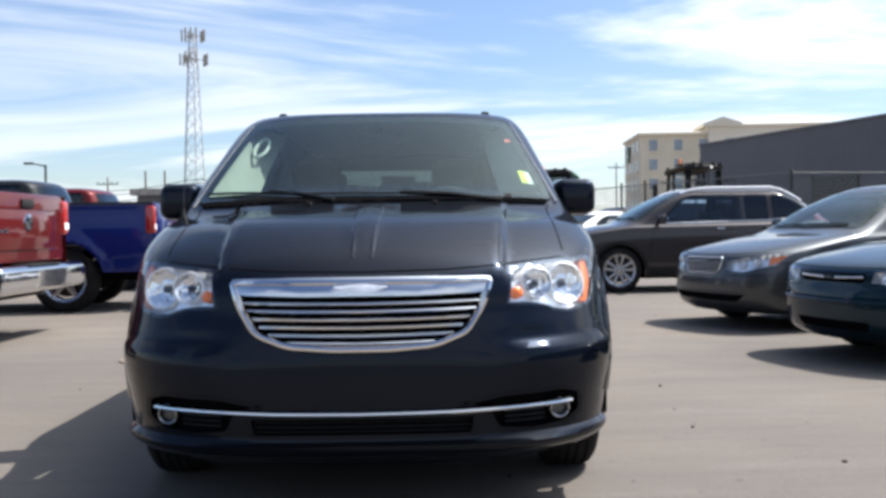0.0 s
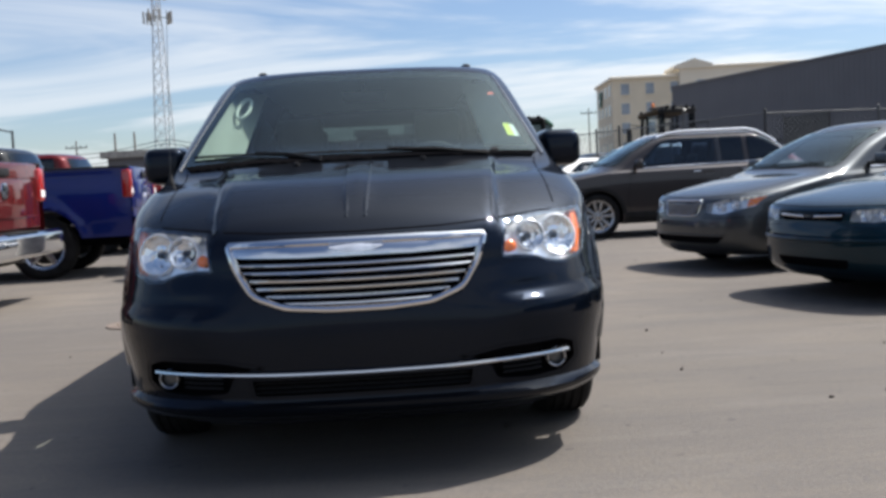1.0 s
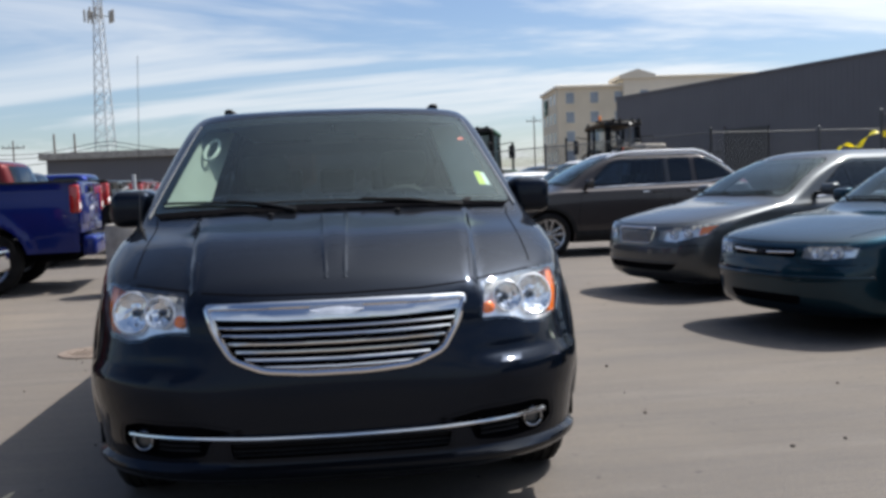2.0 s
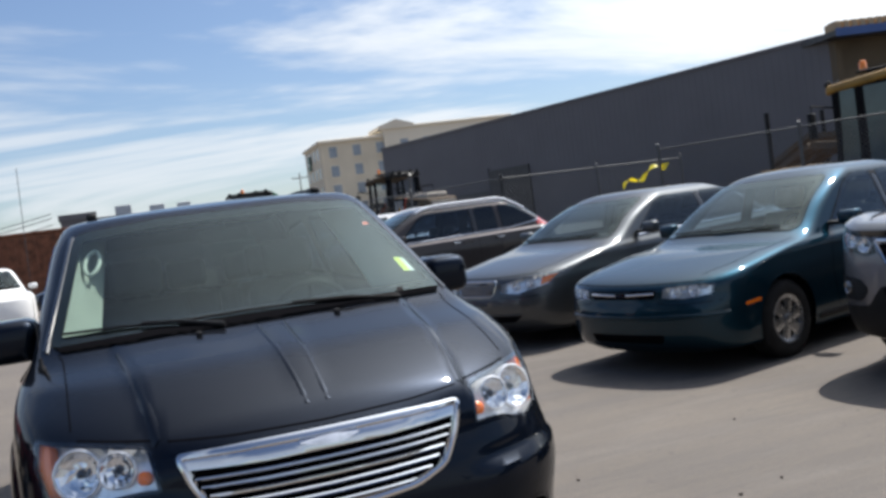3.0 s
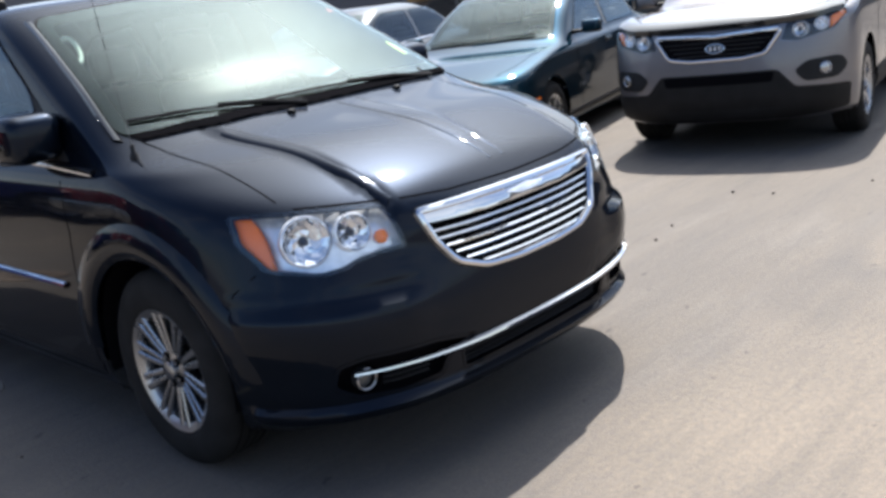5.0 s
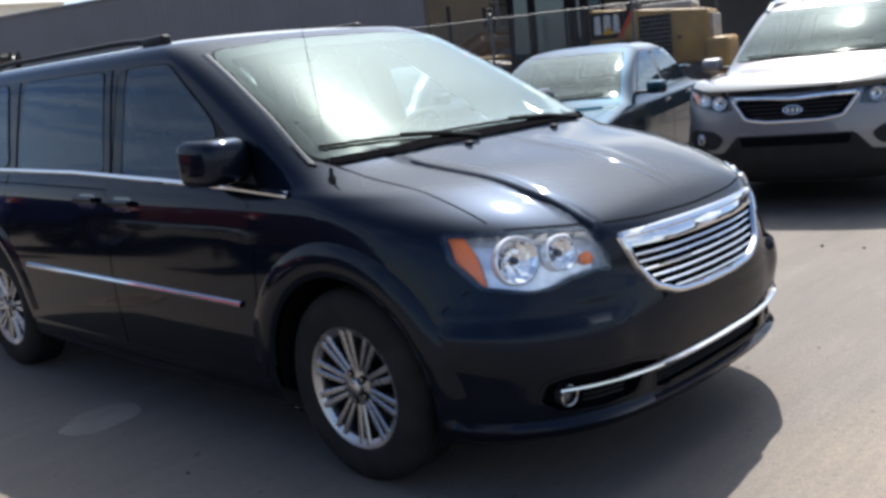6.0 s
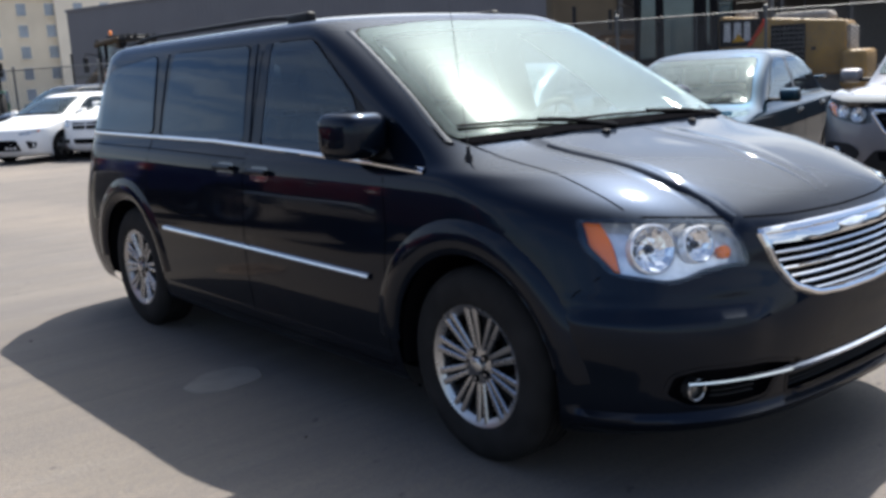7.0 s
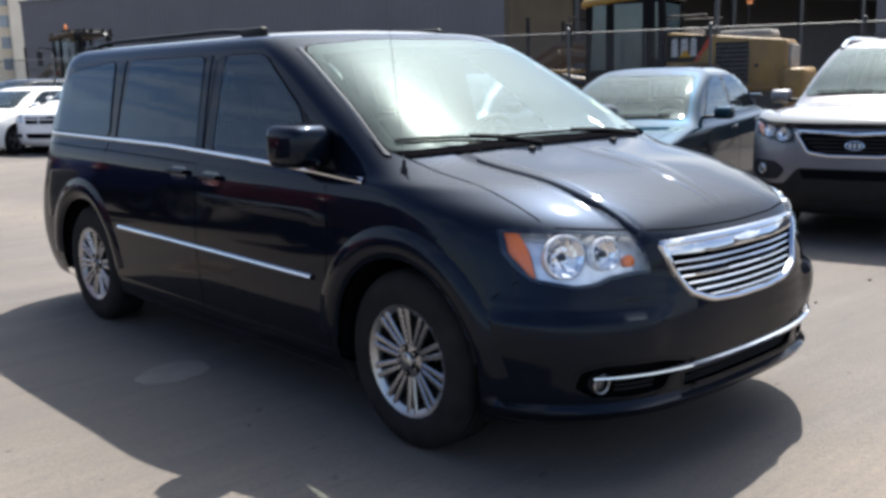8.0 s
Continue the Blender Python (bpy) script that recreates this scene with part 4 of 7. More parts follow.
    surround = skin.ribbon(inset(rounded(grille, 0.03, 3), 0.010), "f", 0.014, off=0.0, high=0.016, closed=True, step=0.03)
    link("grille_surround", surround, M["chrome"], root, "polished chrome grille surround", smooth=True)
    band = [(-0.455, 0.862), (0.455, 0.862), (0.438, 0.823), (0.2, 0.814), (-0.2, 0.814), (-0.438, 0.823)]
    link("grille_band", skin.patch(band, "f", 0.006, 0.03, 0.04), M["chrome"], root, "broad chrome band with a winged badge", smooth=True)
    badge = rounded([(-0.10, 0.842), (0, 0.852), (0.10, 0.842), (0.04, 0.826), (-0.04, 0.826)], 0.012)
    link("badge", skin.patch(badge, "f", 0.012, 0.006, 0.03), M["lamp_grey"], root, "winged badge", smooth=True)
    for k in range(6):
        z = 0.788 - 0.0272 * k
        wide = 0.418 - 0.0125 * k - 0.0028 * k * k
        bar = skin.ribbon([(-wide, z + 0.004), (-wide * 0.5, z), (0, z - 0.002), (wide * 0.5, z), (wide, z + 0.004)], "f", 0.0074, off=-0.018, high=0.018, step=0.03)
        link("grille_bar", bar, M["chrome"], root, smooth=True)
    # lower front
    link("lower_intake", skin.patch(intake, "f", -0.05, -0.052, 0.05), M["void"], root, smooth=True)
    for k in range(4):
        link("intake_slat", skin.ribbon([(-0.385, 0.386 - 0.018 * k), (0.385, 0.386 - 0.018 * k)], "f", 0.004, off=-0.03, high=0.012), M["black"], root, smooth=True)
    strip = [(-0.745, 0.421), (-0.6, 0.420), (-0.3, 0.411), (0, 0.408), (0.3, 0.411), (0.6, 0.420), (0.745, 0.421)]
    link("bumper_strip", skin.ribbon(strip, "f", 0.0095, off=0.004, high=0.014, step=0.04), M["chrome"], root, "chrome strip across the bumper", smooth=True)
    # side trim
    for s, v in ((-1, "l"), (1, "r")):
        link("belt_moulding", skin.ribbon([(1.19, 1.066), (1.54, 1.088), (2.93, 1.146), (4.84, 1.178)], v, 0.011, off=0.002, high=0.008), M["chrome"], root, "thin chrome beltline moulding", smooth=True)
        link("door_strip", skin.ribbon([(1.52, 0.632), (2.5, 0.648), (3.49, 0.662)], v, 0.0135, off=0.002, high=0.014), M["chrome"], root, "chrome door strip", smooth=True)
        sill = [(1.42, 0.30), (3.58, 0.32)]
        link("sill_moulding", skin.ribbon(sill, v, 0.03, off=0.0, high=0.003), M["van_paint"], root, smooth=True)
        for ya in (0.96, 4.04):
            arc = [(ya + (AR + 0.062) * math.cos(a), 0.37 + (AR + 0.062) * math.sin(a)) for a in [math.pi * (0.02 + 0.96 * k / 24) for k in range(25)]]
            link("arch_flare", skin.ribbon(arc, v, 0.066, off=-0.003, high=0.017, step=0.1, shape=((-1, 0.0), (-0.8, 0.28), (-0.5, 0.60), (-0.15, 0.90), (0.2, 1), (0.55, 0.86), (0.82, 0.45), (1.05, -0.15))), M["van_paint"], root, smooth=True)
        seams(root, skin, [
            [(1.44, 0.28), (1.42, 0.62), (1.40, 0.85), (1.44, 1.09)],
            [(2.56, 0.28), (2.56, 1.10)], [(2.56, 1.12), (2.57, 1.57)],
            [(0.535, 0.52), (0.52, 0.62), (0.47, 0.70), (0.40, 0.755)],
            [(3.70, 0.75), (3.70, 1.14)], [(1.44, 0.27), (2.56, 0.28), (3.60, 0.30)],
            [(2.56, 1.07), (3.70, 1.095), (4.75, 1.11)]], v)
        handle(root, skin, 2.40, 1.005, s, M["van_paint"])
        handle(root, skin, 2.74, 1.015, s, M["van_paint"])
        for a, b in (((2.485, 1.13), (2.515, 1.60)), ((2.595, 1.135), (2.655, 1.605)), ((3.645, 1.17), (3.68, 1.61))):
            link("pillar_cover", skin.ribbon([a, b], v, 0.030, off=0.002, high=0.004, shape=((-1, 0), (-0.9, 1), (0.9, 1), (1, 0))), M["van_paint"], root, smooth=True)
        sail = rounded([(1.40, 1.098), (1.60, 1.105), (1.745, 1.355), (1.69, 1.32)], 0.012)
        link("mirror_sail", skin.patch(sail, v, 0.003, 0.005, 0.06), M["black"], root, smooth=True)
        tail = rounded([(4.86, 0.78), (5.00, 0.80), (4.98, 1.10), (4.90, 1.12)], 0.03)
        link("tail_lamp", skin.patch(tail, v, 0.006, 0.008, 0.05), M["red_lens"], root, "red tail lamp", smooth=True)
        link("screen_moulding", skin.ribbon([(s * 0.840, 1.160), (s * 0.765, 1.40), (s * 0.700, 1.615)], "f", 0.011, off=0.001, high=0.009, step=0.04), M["gloss_black"], root, "glossy black windscreen side moulding", smooth=True)
        door_mirror(root, s, 0.985, 1.565, 1.198, 0.215, 0.190, 0.245, M["van_paint"], 0.86, 0.27, 0.10)
        # roof rail
        b = bmesh.new()
        rail = []
        for k in range(15):
            t = k / 14
            y = 2.45 + 2.15 * t
            h, n = skin.drop((s * 0.60, y), "t")
            rail.append(h + Vector((0, 0, 0.012 + 0.022 * min(1, 6 * t, 6 * (1 - t)))))
        tube(b, rail, 0.013, 8)
        rr = link("roof_rail", b, M["black"], root, "black roof rail", smooth=True)
        for y in (2.50, 4.55):
            h, n = skin.drop((s * 0.60, y), "t")
            link("rail_foot", boxed(s * 0.60 - 0.026, s * 0.60 + 0.026, y - 0.10, y + 0.10, h.z - 0.015, h.z + 0.038, 0.017, 3), M["black"], rr, smooth=True)
        # light interior pillar trim and grab handle
        b = bmesh.new()
        rows = []
        for k in range(9):
            t = k / 8
            h, n = skin.drop((s * (0.815 - 0.135 * t), 1.185 + 0.42 * t), "f")
            base = h + Vector((0, 0.035, -0.01))
            wid = 0.34 - 0.10 * t
            rows.append([b.verts.new(base + Vector((-s * u * 0.55 * wid, u * wid, 0))) for u in (-0.15, 0.0, 0.5, 1.0)])
        for p, q in zip(rows, rows[1:]):
            for k in range(3):
                b.faces.new((p[k], p[k + 1], q[k + 1], q[k]))
        bmesh.ops.solidify(b, geom=b.faces[:], thickness=0.012)
        pil = link("pillar_trim", b, M["light_trim"], root, "pale grey inner pillar trim", smooth=True)
        b = bmesh.new()
        along, mid = Vector((-s * 0.18, 0.72, 0.60)).normalized(), Vector((s * 0.625, 1.79, 1.485))
        tube(b, [mid + along * 0.085 * math.cos(a) + Vector((-s * 0.032 * math.sin(a), 0, 0)) for a in [2 * math.pi * k / 20 for k in range(21)]], 0.009, 8, caps=False)
        if s < 0:
            link("grab_handle", b, M["light_trim"], pil, smooth=True)
        else:
            b.free()
    # hood, cowl, wipers
    for s in (-1, 1):
        spine = skin.ribbon([(0.034 * s, 0.14), (0.042 * s, 0.40), (0.050 * s, 0.88)], "t", 0.014, off=-0.0022, high=0.0046, step=0.04, shape=((-1, 0), (-0.5, 0.7), (0, 1), (0.5, 0.7), (1, 0)))
        link("hood_spine", spine, M["van_paint"], root, smooth=True, sharp=60)
    for s in (-1, 1):
        ridge = skin.ribbon([(0.505 * s, 0.16), (0.535 * s, 0.5), (0.572 * s, 0.90)], "t", 0.020, off=-0.002, high=0.006, step=0.05, shape=((-1, 0), (-0.4, 0.9), (0.1, 1), (0.5, 0.9), (1, 0)))
        link("hood_crease", ridge, M["van_paint"], root, smooth=True, sharp=60)
    hood_line = [(-0.79, 1.08), (-0.776, 1.0), (-0.764, 0.70), (-0.758, 0.40)]
    seams(root, skin, [hood_line], "t").name = "hood_seam"
    seams(root, skin, [[(-x, y) for x, y in hood_line]], "t").name = "hood_seam"
    front_edge = [(-0.74, 0.932), (-0.53, 0.915), (-0.3, 0.900), (0, 0.895), (0.3, 0.900), (0.53, 0.915), (0.74, 0.932)]
    seams(root, skin, [front_edge], "f").name = "hood_seam"
    cowl = [(-0.78, 1.153), (-0.4, 1.168), (0.4, 1.168), (0.78, 1.153), (0.80, 1.170), (0.4, 1.188), (-0.4, 1.188), (-0.80, 1.170)]
    link("cowl_panel", skin.patch(cowl, "f", 0.010, 0.012, 0.05), M["void"], root, smooth=True)
    for pivot, tip, lift in (((0.57, 1.166), (-0.33, 1.196), 0), ((-0.17, 1.172), (-0.77, 1.208), 0)):
        b = bmesh.new()
        path = []
        for k in range(9):
            t = k / 8
            h, n = skin.drop((pivot[0] + (tip[0] - pivot[0]) * t, pivot[1] + (tip[1] - pivot[1]) * t + 0.012 * math.sin(math.pi * t)), "f")
            path.append(h + n * 0.016)
        tube(b, path, 0.0065, 6)
        arm = [path[0] + Vector((0.0, -0.02, -0.008)), path[2] + Vector((0, -0.010, 0.006)), path[4] + Vector((0, -0.005, 0.007))]
        tube(b, arm, 0.009, 6)
        w = link("wiper", b, M["black"], root, "black wiper blade and arm", smooth=True)
    for s in (-1, 1):
        h, n = skin.drop((0.275 * s, 0.88), "t")
        b = bmesh.new()
        box(b, h.x - 0.012, h.x + 0.012, h.y - 0.016, h.y + 0.016, h.z - 0.004, h.z + 0.014, 0.006, 2)
        link("washer_nozzle", b, M["black"], root, smooth=True)
    h, n = skin.drop((-0.855, 1.03), "t")
    b = bmesh.new()
    lathe(b, [(-0.01, 0.016), (0.010, 0.015), (0.018, 0.009), (0.045, 0.007), (0.045, 0.0)], 14, "z", at=h)
    ant = link("antenna_base", b, M["black"], root, smooth=True)
    b = bmesh.new()
    tube(b, [h + Vector((0, 0, 0.04)), h + Vector((0.005, 0.05, 0.42)), h + Vector((0.01, 0.10, 0.78))], 0.0014, 6)
    link("antenna_mast", b, M["steel_dark"], ant)
    # papers on the windscreen
    link("stock_sheet", skin.patch([(0.695, 1.262), (0.77, 1.255), (0.755, 1.318), (0.682, 1.325)], "f", -0.004, 0.001, 0.05), M["paper"], root, "white and yellow-green price sheet inside the glass")
    link("sheet_stripe", skin.patch([(0.695, 1.262), (0.728, 1.259), (0.715, 1.322), (0.682, 1.325)], "f", -0.0025, 0.001, 0.05), M["paper_yellow"], root, "yellow-green half of the sheet")
    link("sticker", skin.patch(rounded([(0.648, 1.494), (0.688, 1.494), (0.682, 1.511), (0.652, 1.511)], 0.006), "f", -0.003, 0.001, 0.05), M["red_sticker"], root, "small red sticker on the glass")
    b = boxed(-0.12, 0.12, 1.90, 1.925, 1.505, 1.565, 0.012, 2)
    tube(b, [(0, 1.92, 1.555), (0, 1.95, 1.60)], 0.01, 6)
    link("rear_view_mirror", b, M["black"], root, smooth=True)
    # lining of roof and doors
    lining = [(-0.66, 2.20), (0.66, 2.20), (0.66, 4.60), (-0.66, 4.60)]
    link("headliner", skin.patch(rounded(lining, 0.1), "t", -0.035, 0.004, 0.2), M["light_trim"], root, "pale grey headliner", smooth=True)
    for v in ("l", "r"):
        panel = rounded([(1.55, 0.40), (3.60, 0.40), (3.60, 1.13), (2.5, 1.12), (1.55, 1.09)], 0.05)
        link("door_lining", skin.patch(panel, v, -0.06, 0.004, 0.2), M["dash"], root, smooth=True)
    # rear
    link("tailgate_handle", skin.ribbon([(-0.35, 0.96), (0.35, 0.96)], "b", 0.025, off=0.0, high=0.02), M["chrome"], root, smooth=True)
    cabin(root, 0.93, 1.45, 1.14, [(2.15, 0.60, (-0.42, 0.42), 0.50), (3.10, 0.58, (-0.46, 0.46), 0.46), (4.0, 0.54, (-0.42, 0.0, 0.42), 0.42)], 0.36, 0.55, 4.9, M["seat"])
    link("underbody", boxed(-0.80, 0.80, 0.35, 4.95, 0.20, 0.30, 0.03), M["void"], root)
    for ya in (0.96, 4.04):
        wheel_well(root, ya, 0.37, AR - 0.004, 0.965)
    add_wheels(root, (0.96, 4.04), 0.365, 0.222, 0.225, 0.835, "pairs")
    return root


build_van()


# ---------------------------------------------------------------- other cars
def car_keys(L, W, H, clear=0.17, hood=0.78, cowl=0.95, y_cowl=1.05, y_top=1.95, y_back=3.3, y_deck=4.0, deck=1.02, tail=0.98, belt=0.95, nose=0.6, sq=2.6, roof_w=0.66):
    w = W / 2
    zm = (hood + cowl) / 2 + 0.02
    ym = 0.12 + (y_cowl - 0.12) * 0.5
    yd = L - 0.08
    return (
        (0.15, nose * 0.9, clear, w * 0.90, clear, clear, L - 0.14, 0.30, clear + 0.06, sq),
        (0.04, nose, clear + 0.09, w * 0.97, clear + 0.05, clear + 0.05, L - 0.04, 0.34, clear + 0.12, sq),
        (0.00, nose, clear + 0.27, w * 0.995, clear + 0.26, clear + 0.28, L, 0.36, clear + 0.32, sq),
        (0.03, nose, hood - 0.14, w, hood - 0.12, belt - 0.20, L - 0.01, 0.36, tail - 0.22, sq),
        (0.11, nose, hood, w * 0.985, hood + 0.02, belt - 0.08, yd, 0.36, tail - 0.03, sq),
        (ym, nose * 0.9, zm, w * 0.965, (hood + belt) / 2 + 0.03, belt - 0.01, (yd + y_deck) / 2, 0.34, (tail + deck) / 2, sq),
        (y_cowl, 0.34, cowl, w * 0.90, belt + 0.02, belt + 0.05, y_deck, 0.30, deck, sq),
        (y_cowl + (y_top - y_cowl) * 0.5, 0.30, (cowl + H) / 2 - 0.02, w * (0.90 + roof_w) / 2 + 0.015, (belt + H) / 2, (belt + H) / 2 + 0.02, (y_back + y_deck) / 2, 0.28, (deck + H) / 2, sq),
        (y_top, 0.24, H - 0.075, w * (roof_w + 0.05), H - 0.10, H - 0.10, y_back, 0.26, H - 0.09, 2.8),
        (y_top + 0.18, 0.26, H - 0.022, w * (roof_w - 0.10), H - 0.03, H - 0.03, y_back - 0.16, 0.28, H - 0.03, 2.5),
        (y_top + 0.40, 0.26, H - 0.003, w * 0.32, H - 0.006, H - 0.006, y_back - 0.40, 0.26, H - 0.006, 2.3),
        (y_top + 0.55, 0.20, H, 0.0, H, H, y_back - 0.50, 0.20, H, 2.0),
    )


def common_car(name, place, turn, label, category, paint, p, axles, tyre, rim, width, style, glass, seats=None, mirror_mat=None, two_boxes=False, group="parked cars", post=0.10):
    """Body, glass, wheels, seams, handles, mirrors and cabin of an ordinary car; returns the root, the skin and its sizes."""
    root = thing(name, pose(place[0], place[1], 0, 0, 0, turn), label, category, group)
    keys = car_keys(**p)
    bm, skin = shell(keys)
    w, H, belt, cowl, yc, yt, yb, yd, L = p["W"] / 2, p["H"], p.get("belt", 0.95), p.get("cowl", 0.95), p.get("y_cowl", 1.05), p.get("y_top", 1.95), p.get("y_back", 3.3), p.get("y_deck", 4.0), p["L"]
    rw = p.get("roof_w", 0.66)
    deck = p.get("deck", 1.02)
    screen = rounded([(-w * 0.80, cowl + 0.02), (-w * 0.4, cowl + 0.035), (w * 0.4, cowl + 0.035), (w * 0.80, cowl + 0.02), (w * (rw - 0.04), H - 0.10), (-w * (rw - 0.04), H - 0.10)], 0.06)
    rear = rounded([(-w * 0.74, deck + 0.03), (w * 0.74, deck + 0.03), (w * (rw - 0.08), H - 0.12), (-w * (rw - 0.08), H - 0.12)], 0.06)
    ybp = (yt + yb) / 2 + post
    top = H - 0.115
    front = rounded([(yc + 0.52, belt + 0.035), (ybp - 0.05, belt + 0.045), (ybp - 0.05, top), (yt + 0.26, top), (yt + 0.08, top - 0.06)], 0.04)
    slope = (yd - yb)
    back = rounded([(ybp + 0.05, belt + 0.045), (yd - slope * 0.30 - 0.20, belt + 0.06), (yb + 0.02, top - 0.05), (yb - 0.14, top), (ybp + 0.05, top)], 0.05)
    wins = [front, back]
    if two_boxes:
        back = rounded([(ybp + 0.05, belt + 0.045), (yb - 0.42, belt + 0.06), (yb - 0.42, top), (ybp + 0.05, top)], 0.04)
        quarter = rounded([(yb - 0.33, belt + 0.07), (yd - 0.30, belt + 0.13), (yb - 0.02, top - 0.03), (yb - 0.33, top)], 0.04)
        wins = [front, back, quarter]
    ar = tyre + 0.045
    holes = [(screen, "f"), (rear, "b")] + [(x, v) for x in wins for v in ("l", "r")]
    extra = p_holes.get(name, [])
    finish_body(root, bm, skin, paint, holes + extra, [(axles[0], tyre, ar), (axles[1], tyre, ar)], w)
    window(root, skin, screen, "f", M["car_glass"], "clear windscreen")
    window(root, skin, rear, "b", glass)
    for v, s in (("l", -1), ("r", 1)):
        window(root, skin, front, v, M["clear"])
        for x in wins[1:]:
            window(root, skin, x, v, glass)
        seams(root, skin, [[(yc + 0.42, 0.30), (yc + 0.36, 0.6), (yc + 0.44, belt)], [(ybp, 0.28), (ybp, top)], [(axles[1] - 0.30, 0.62), (axles[1] - 0.22, belt)], [(yc + 0.42, 0.28), (axles[1] - 0.45, 0.29)]], v)
        link("pillar_cover", skin.ribbon([(ybp, belt + 0.04), (ybp, top)], v, 0.045, off=0.003, high=0.004), M["gloss_black"], root, smooth=True)
        handle(root, skin, ybp - 0.20, belt - 0.09, s, mirror_mat or paint, 0.15)
        handle(root, skin, axles[1] - 0.28, belt - 0.07, s, mirror_mat or paint, 0.15)
        door_mirror(root, s, w + 0.10, yc + 0.52, belt + 0.09, 0.20, 0.13, 0.11, mirror_mat or paint, w - 0.10)
        link("sill_moulding", skin.ribbon([(axles[0] + ar + 0.05, 0.26), (axles[1] - ar - 0.05, 0.27)], v, 0.03, off=0.0, high=0.010), M["black"], root, smooth=True)
    for s in (-1, 1):
        seams(root, skin, [[(s * w * 0.84, yc + 0.05), (s * w * 0.80, 0.55), (s * w * 0.72, 0.30)]], "t").name = "hood_seam"
    for a, b in ((-0.1, w * 0.62), (-w * 0.66, -0.12)):
        bmm = bmesh.new()
        path = []
        for k in range(6):
            h, n = skin.drop((a + (b - a) * k / 5, cowl + 0.045 + 0.01 * k / 5), "f")
            path.append(h + n * 0.02)
        tube(bmm, path, 0.008, 6)
        link("wiper", bmm, M["black"], root, smooth=True)
    cabin(root, w * 0.94, yc + 0.42, belt + 0.02, [(yt + 0.30, 0.42, (-0.36, 0.36), 0.48), (yt + 1.20, 0.44, (-0.34, 0.34), 0.52)], 0.28, 0.6, L - 0.5, seats or M["seat"])
    for ya in axles:
        wheel_well(root, ya, tyre, ar - 0.004, w - 0.03)
    add_wheels(root, axles, tyre, rim, width, w - width / 2 - 0.015, style)
    return root, skin


p_holes = {}


def pair_lamps(root, skin, poly, bowls, amber=None, deep=0.05, mark=None, bezel="lamp_grey"):
    for s in (1, -1):
        q = poly if s == 1 else mirror(poly)
        am = amber if (s == 1 or not amber) else mirror(amber)
        lamp(root, skin, q, "f", [(u * s, v, r) for u, v, r in bowls], deep, am, mark=(mark[0] * s, mark[1], mark[2]) if mark else None, bezel=bezel)


def teal_sedan():
    lp = rounded([(-0.41, 0.700), (-0.39, 0.605), (-0.58, 0.592), (-0.765, 0.618), (-0.785, 0.700), (-0.70, 0.716)], 0.02)
    p_holes["sedan"] = [(lp, "f"), (mirror(lp), "f")]
    p = dict(L=4.84, W=1.76, H=1.485, clear=0.17, hood=0.735, cowl=0.95, y_cowl=1.26, y_top=2.16, y_back=3.42, y_deck=4.10, deck=1.04, tail=1.00, belt=0.93, nose=0.55)
    root, skin = common_car("sedan", (3.26, 3.84), -75, "teal metallic four-door sedan with chrome-slatted nose", "car", M["teal_paint"], p, (0.98, 3.70), 0.312, 0.185, 0.205, "six", M["clear"], M["beige_seat"], post=-0.06)
    pair_lamps(root, skin, lp, [(-0.50, 0.650, 0.038), (-0.64, 0.658, 0.042)])
    # The skin is uncut here; a near-black sheet carries the opening's shade.
    link("grille", skin.patch(rounded([(-0.36, 0.680), (0.36, 0.680), (0.33, 0.610), (-0.33, 0.610)], 0.02), "f", 0.002, 0.006, 0.05), M["void"], root, smooth=True)
    link("grille_bar", skin.ribbon([(-0.34, 0.655), (0, 0.643), (0.34, 0.655)], "f", 0.011, off=0.004, high=0.012), M["chrome"], root, "chrome bar across the grille", smooth=True)
    link("badge", skin.patch(rounded([(-0.06, 0.632), (0.06, 0.632), (0.05, 0.66), (-0.05, 0.66)], 0.01), "f", 0.018, 0.01, 0.04), M["gloss_black"], root, smooth=True)
    link("lower_intake", skin.patch(rounded([(-0.40, 0.33), (0.40, 0.33), (0.37, 0.26), (-0.37, 0.26)], 0.03), "f", 0.002, 0.006, 0.05), M["void"], root, smooth=True)
    seams(root, skin, [[(-0.86, 0.575), (-0.60, 0.565), (-0.38, 0.575), (-0.36, 0.60)], [(0.86, 0.575), (0.60, 0.565), (0.38, 0.575), (0.36, 0.60)], [(-0.70, 0.728), (-0.40, 0.722), (0, 0.716), (0.40, 0.722), (0.70, 0.728)]], "f").name = "bumper_seam"
    link("bumper_rub_strip", skin.ribbon([(-0.84, 0.475), (-0.4, 0.468), (0, 0.466), (0.4, 0.468), (0.84, 0.475)], "f", 0.016, off=0.0, high=0.010), M["teal_paint"], root, smooth=True)
    for v in ("l", "r"):
        link("side_marker", skin.patch(rounded([(0.46, 0.50), (0.64, 0.51), (0.64, 0.535), (0.46, 0.525)], 0.01), v, 0.003, 0.005, 0.05), M["amber"], root, "amber side marker", smooth=True)
        link("pillar_cover", skin.ribbon([(2.73, 0.985), (2.73, 1.36)], v, 0.044, off=0.002, high=0.004, shape=((-1, 0), (-0.9, 1), (0.9, 1), (1, 0))), M["black"], root, "black door pillar cover", smooth=True)
    h, n = skin.drop((0, 4.6), "t")
    b = bmesh.new()
    box(b, -0.62, 0.62, 4.50, 4.66, h.z + 0.09, h.z + 0.12, 0.014, 2)
    for s in (-0.5, 0.5):
        box(b, s - 0.03, s + 0.03, 4.52, 4.62, h.z - 0.02, h.z + 0.10, 0.01, 1)
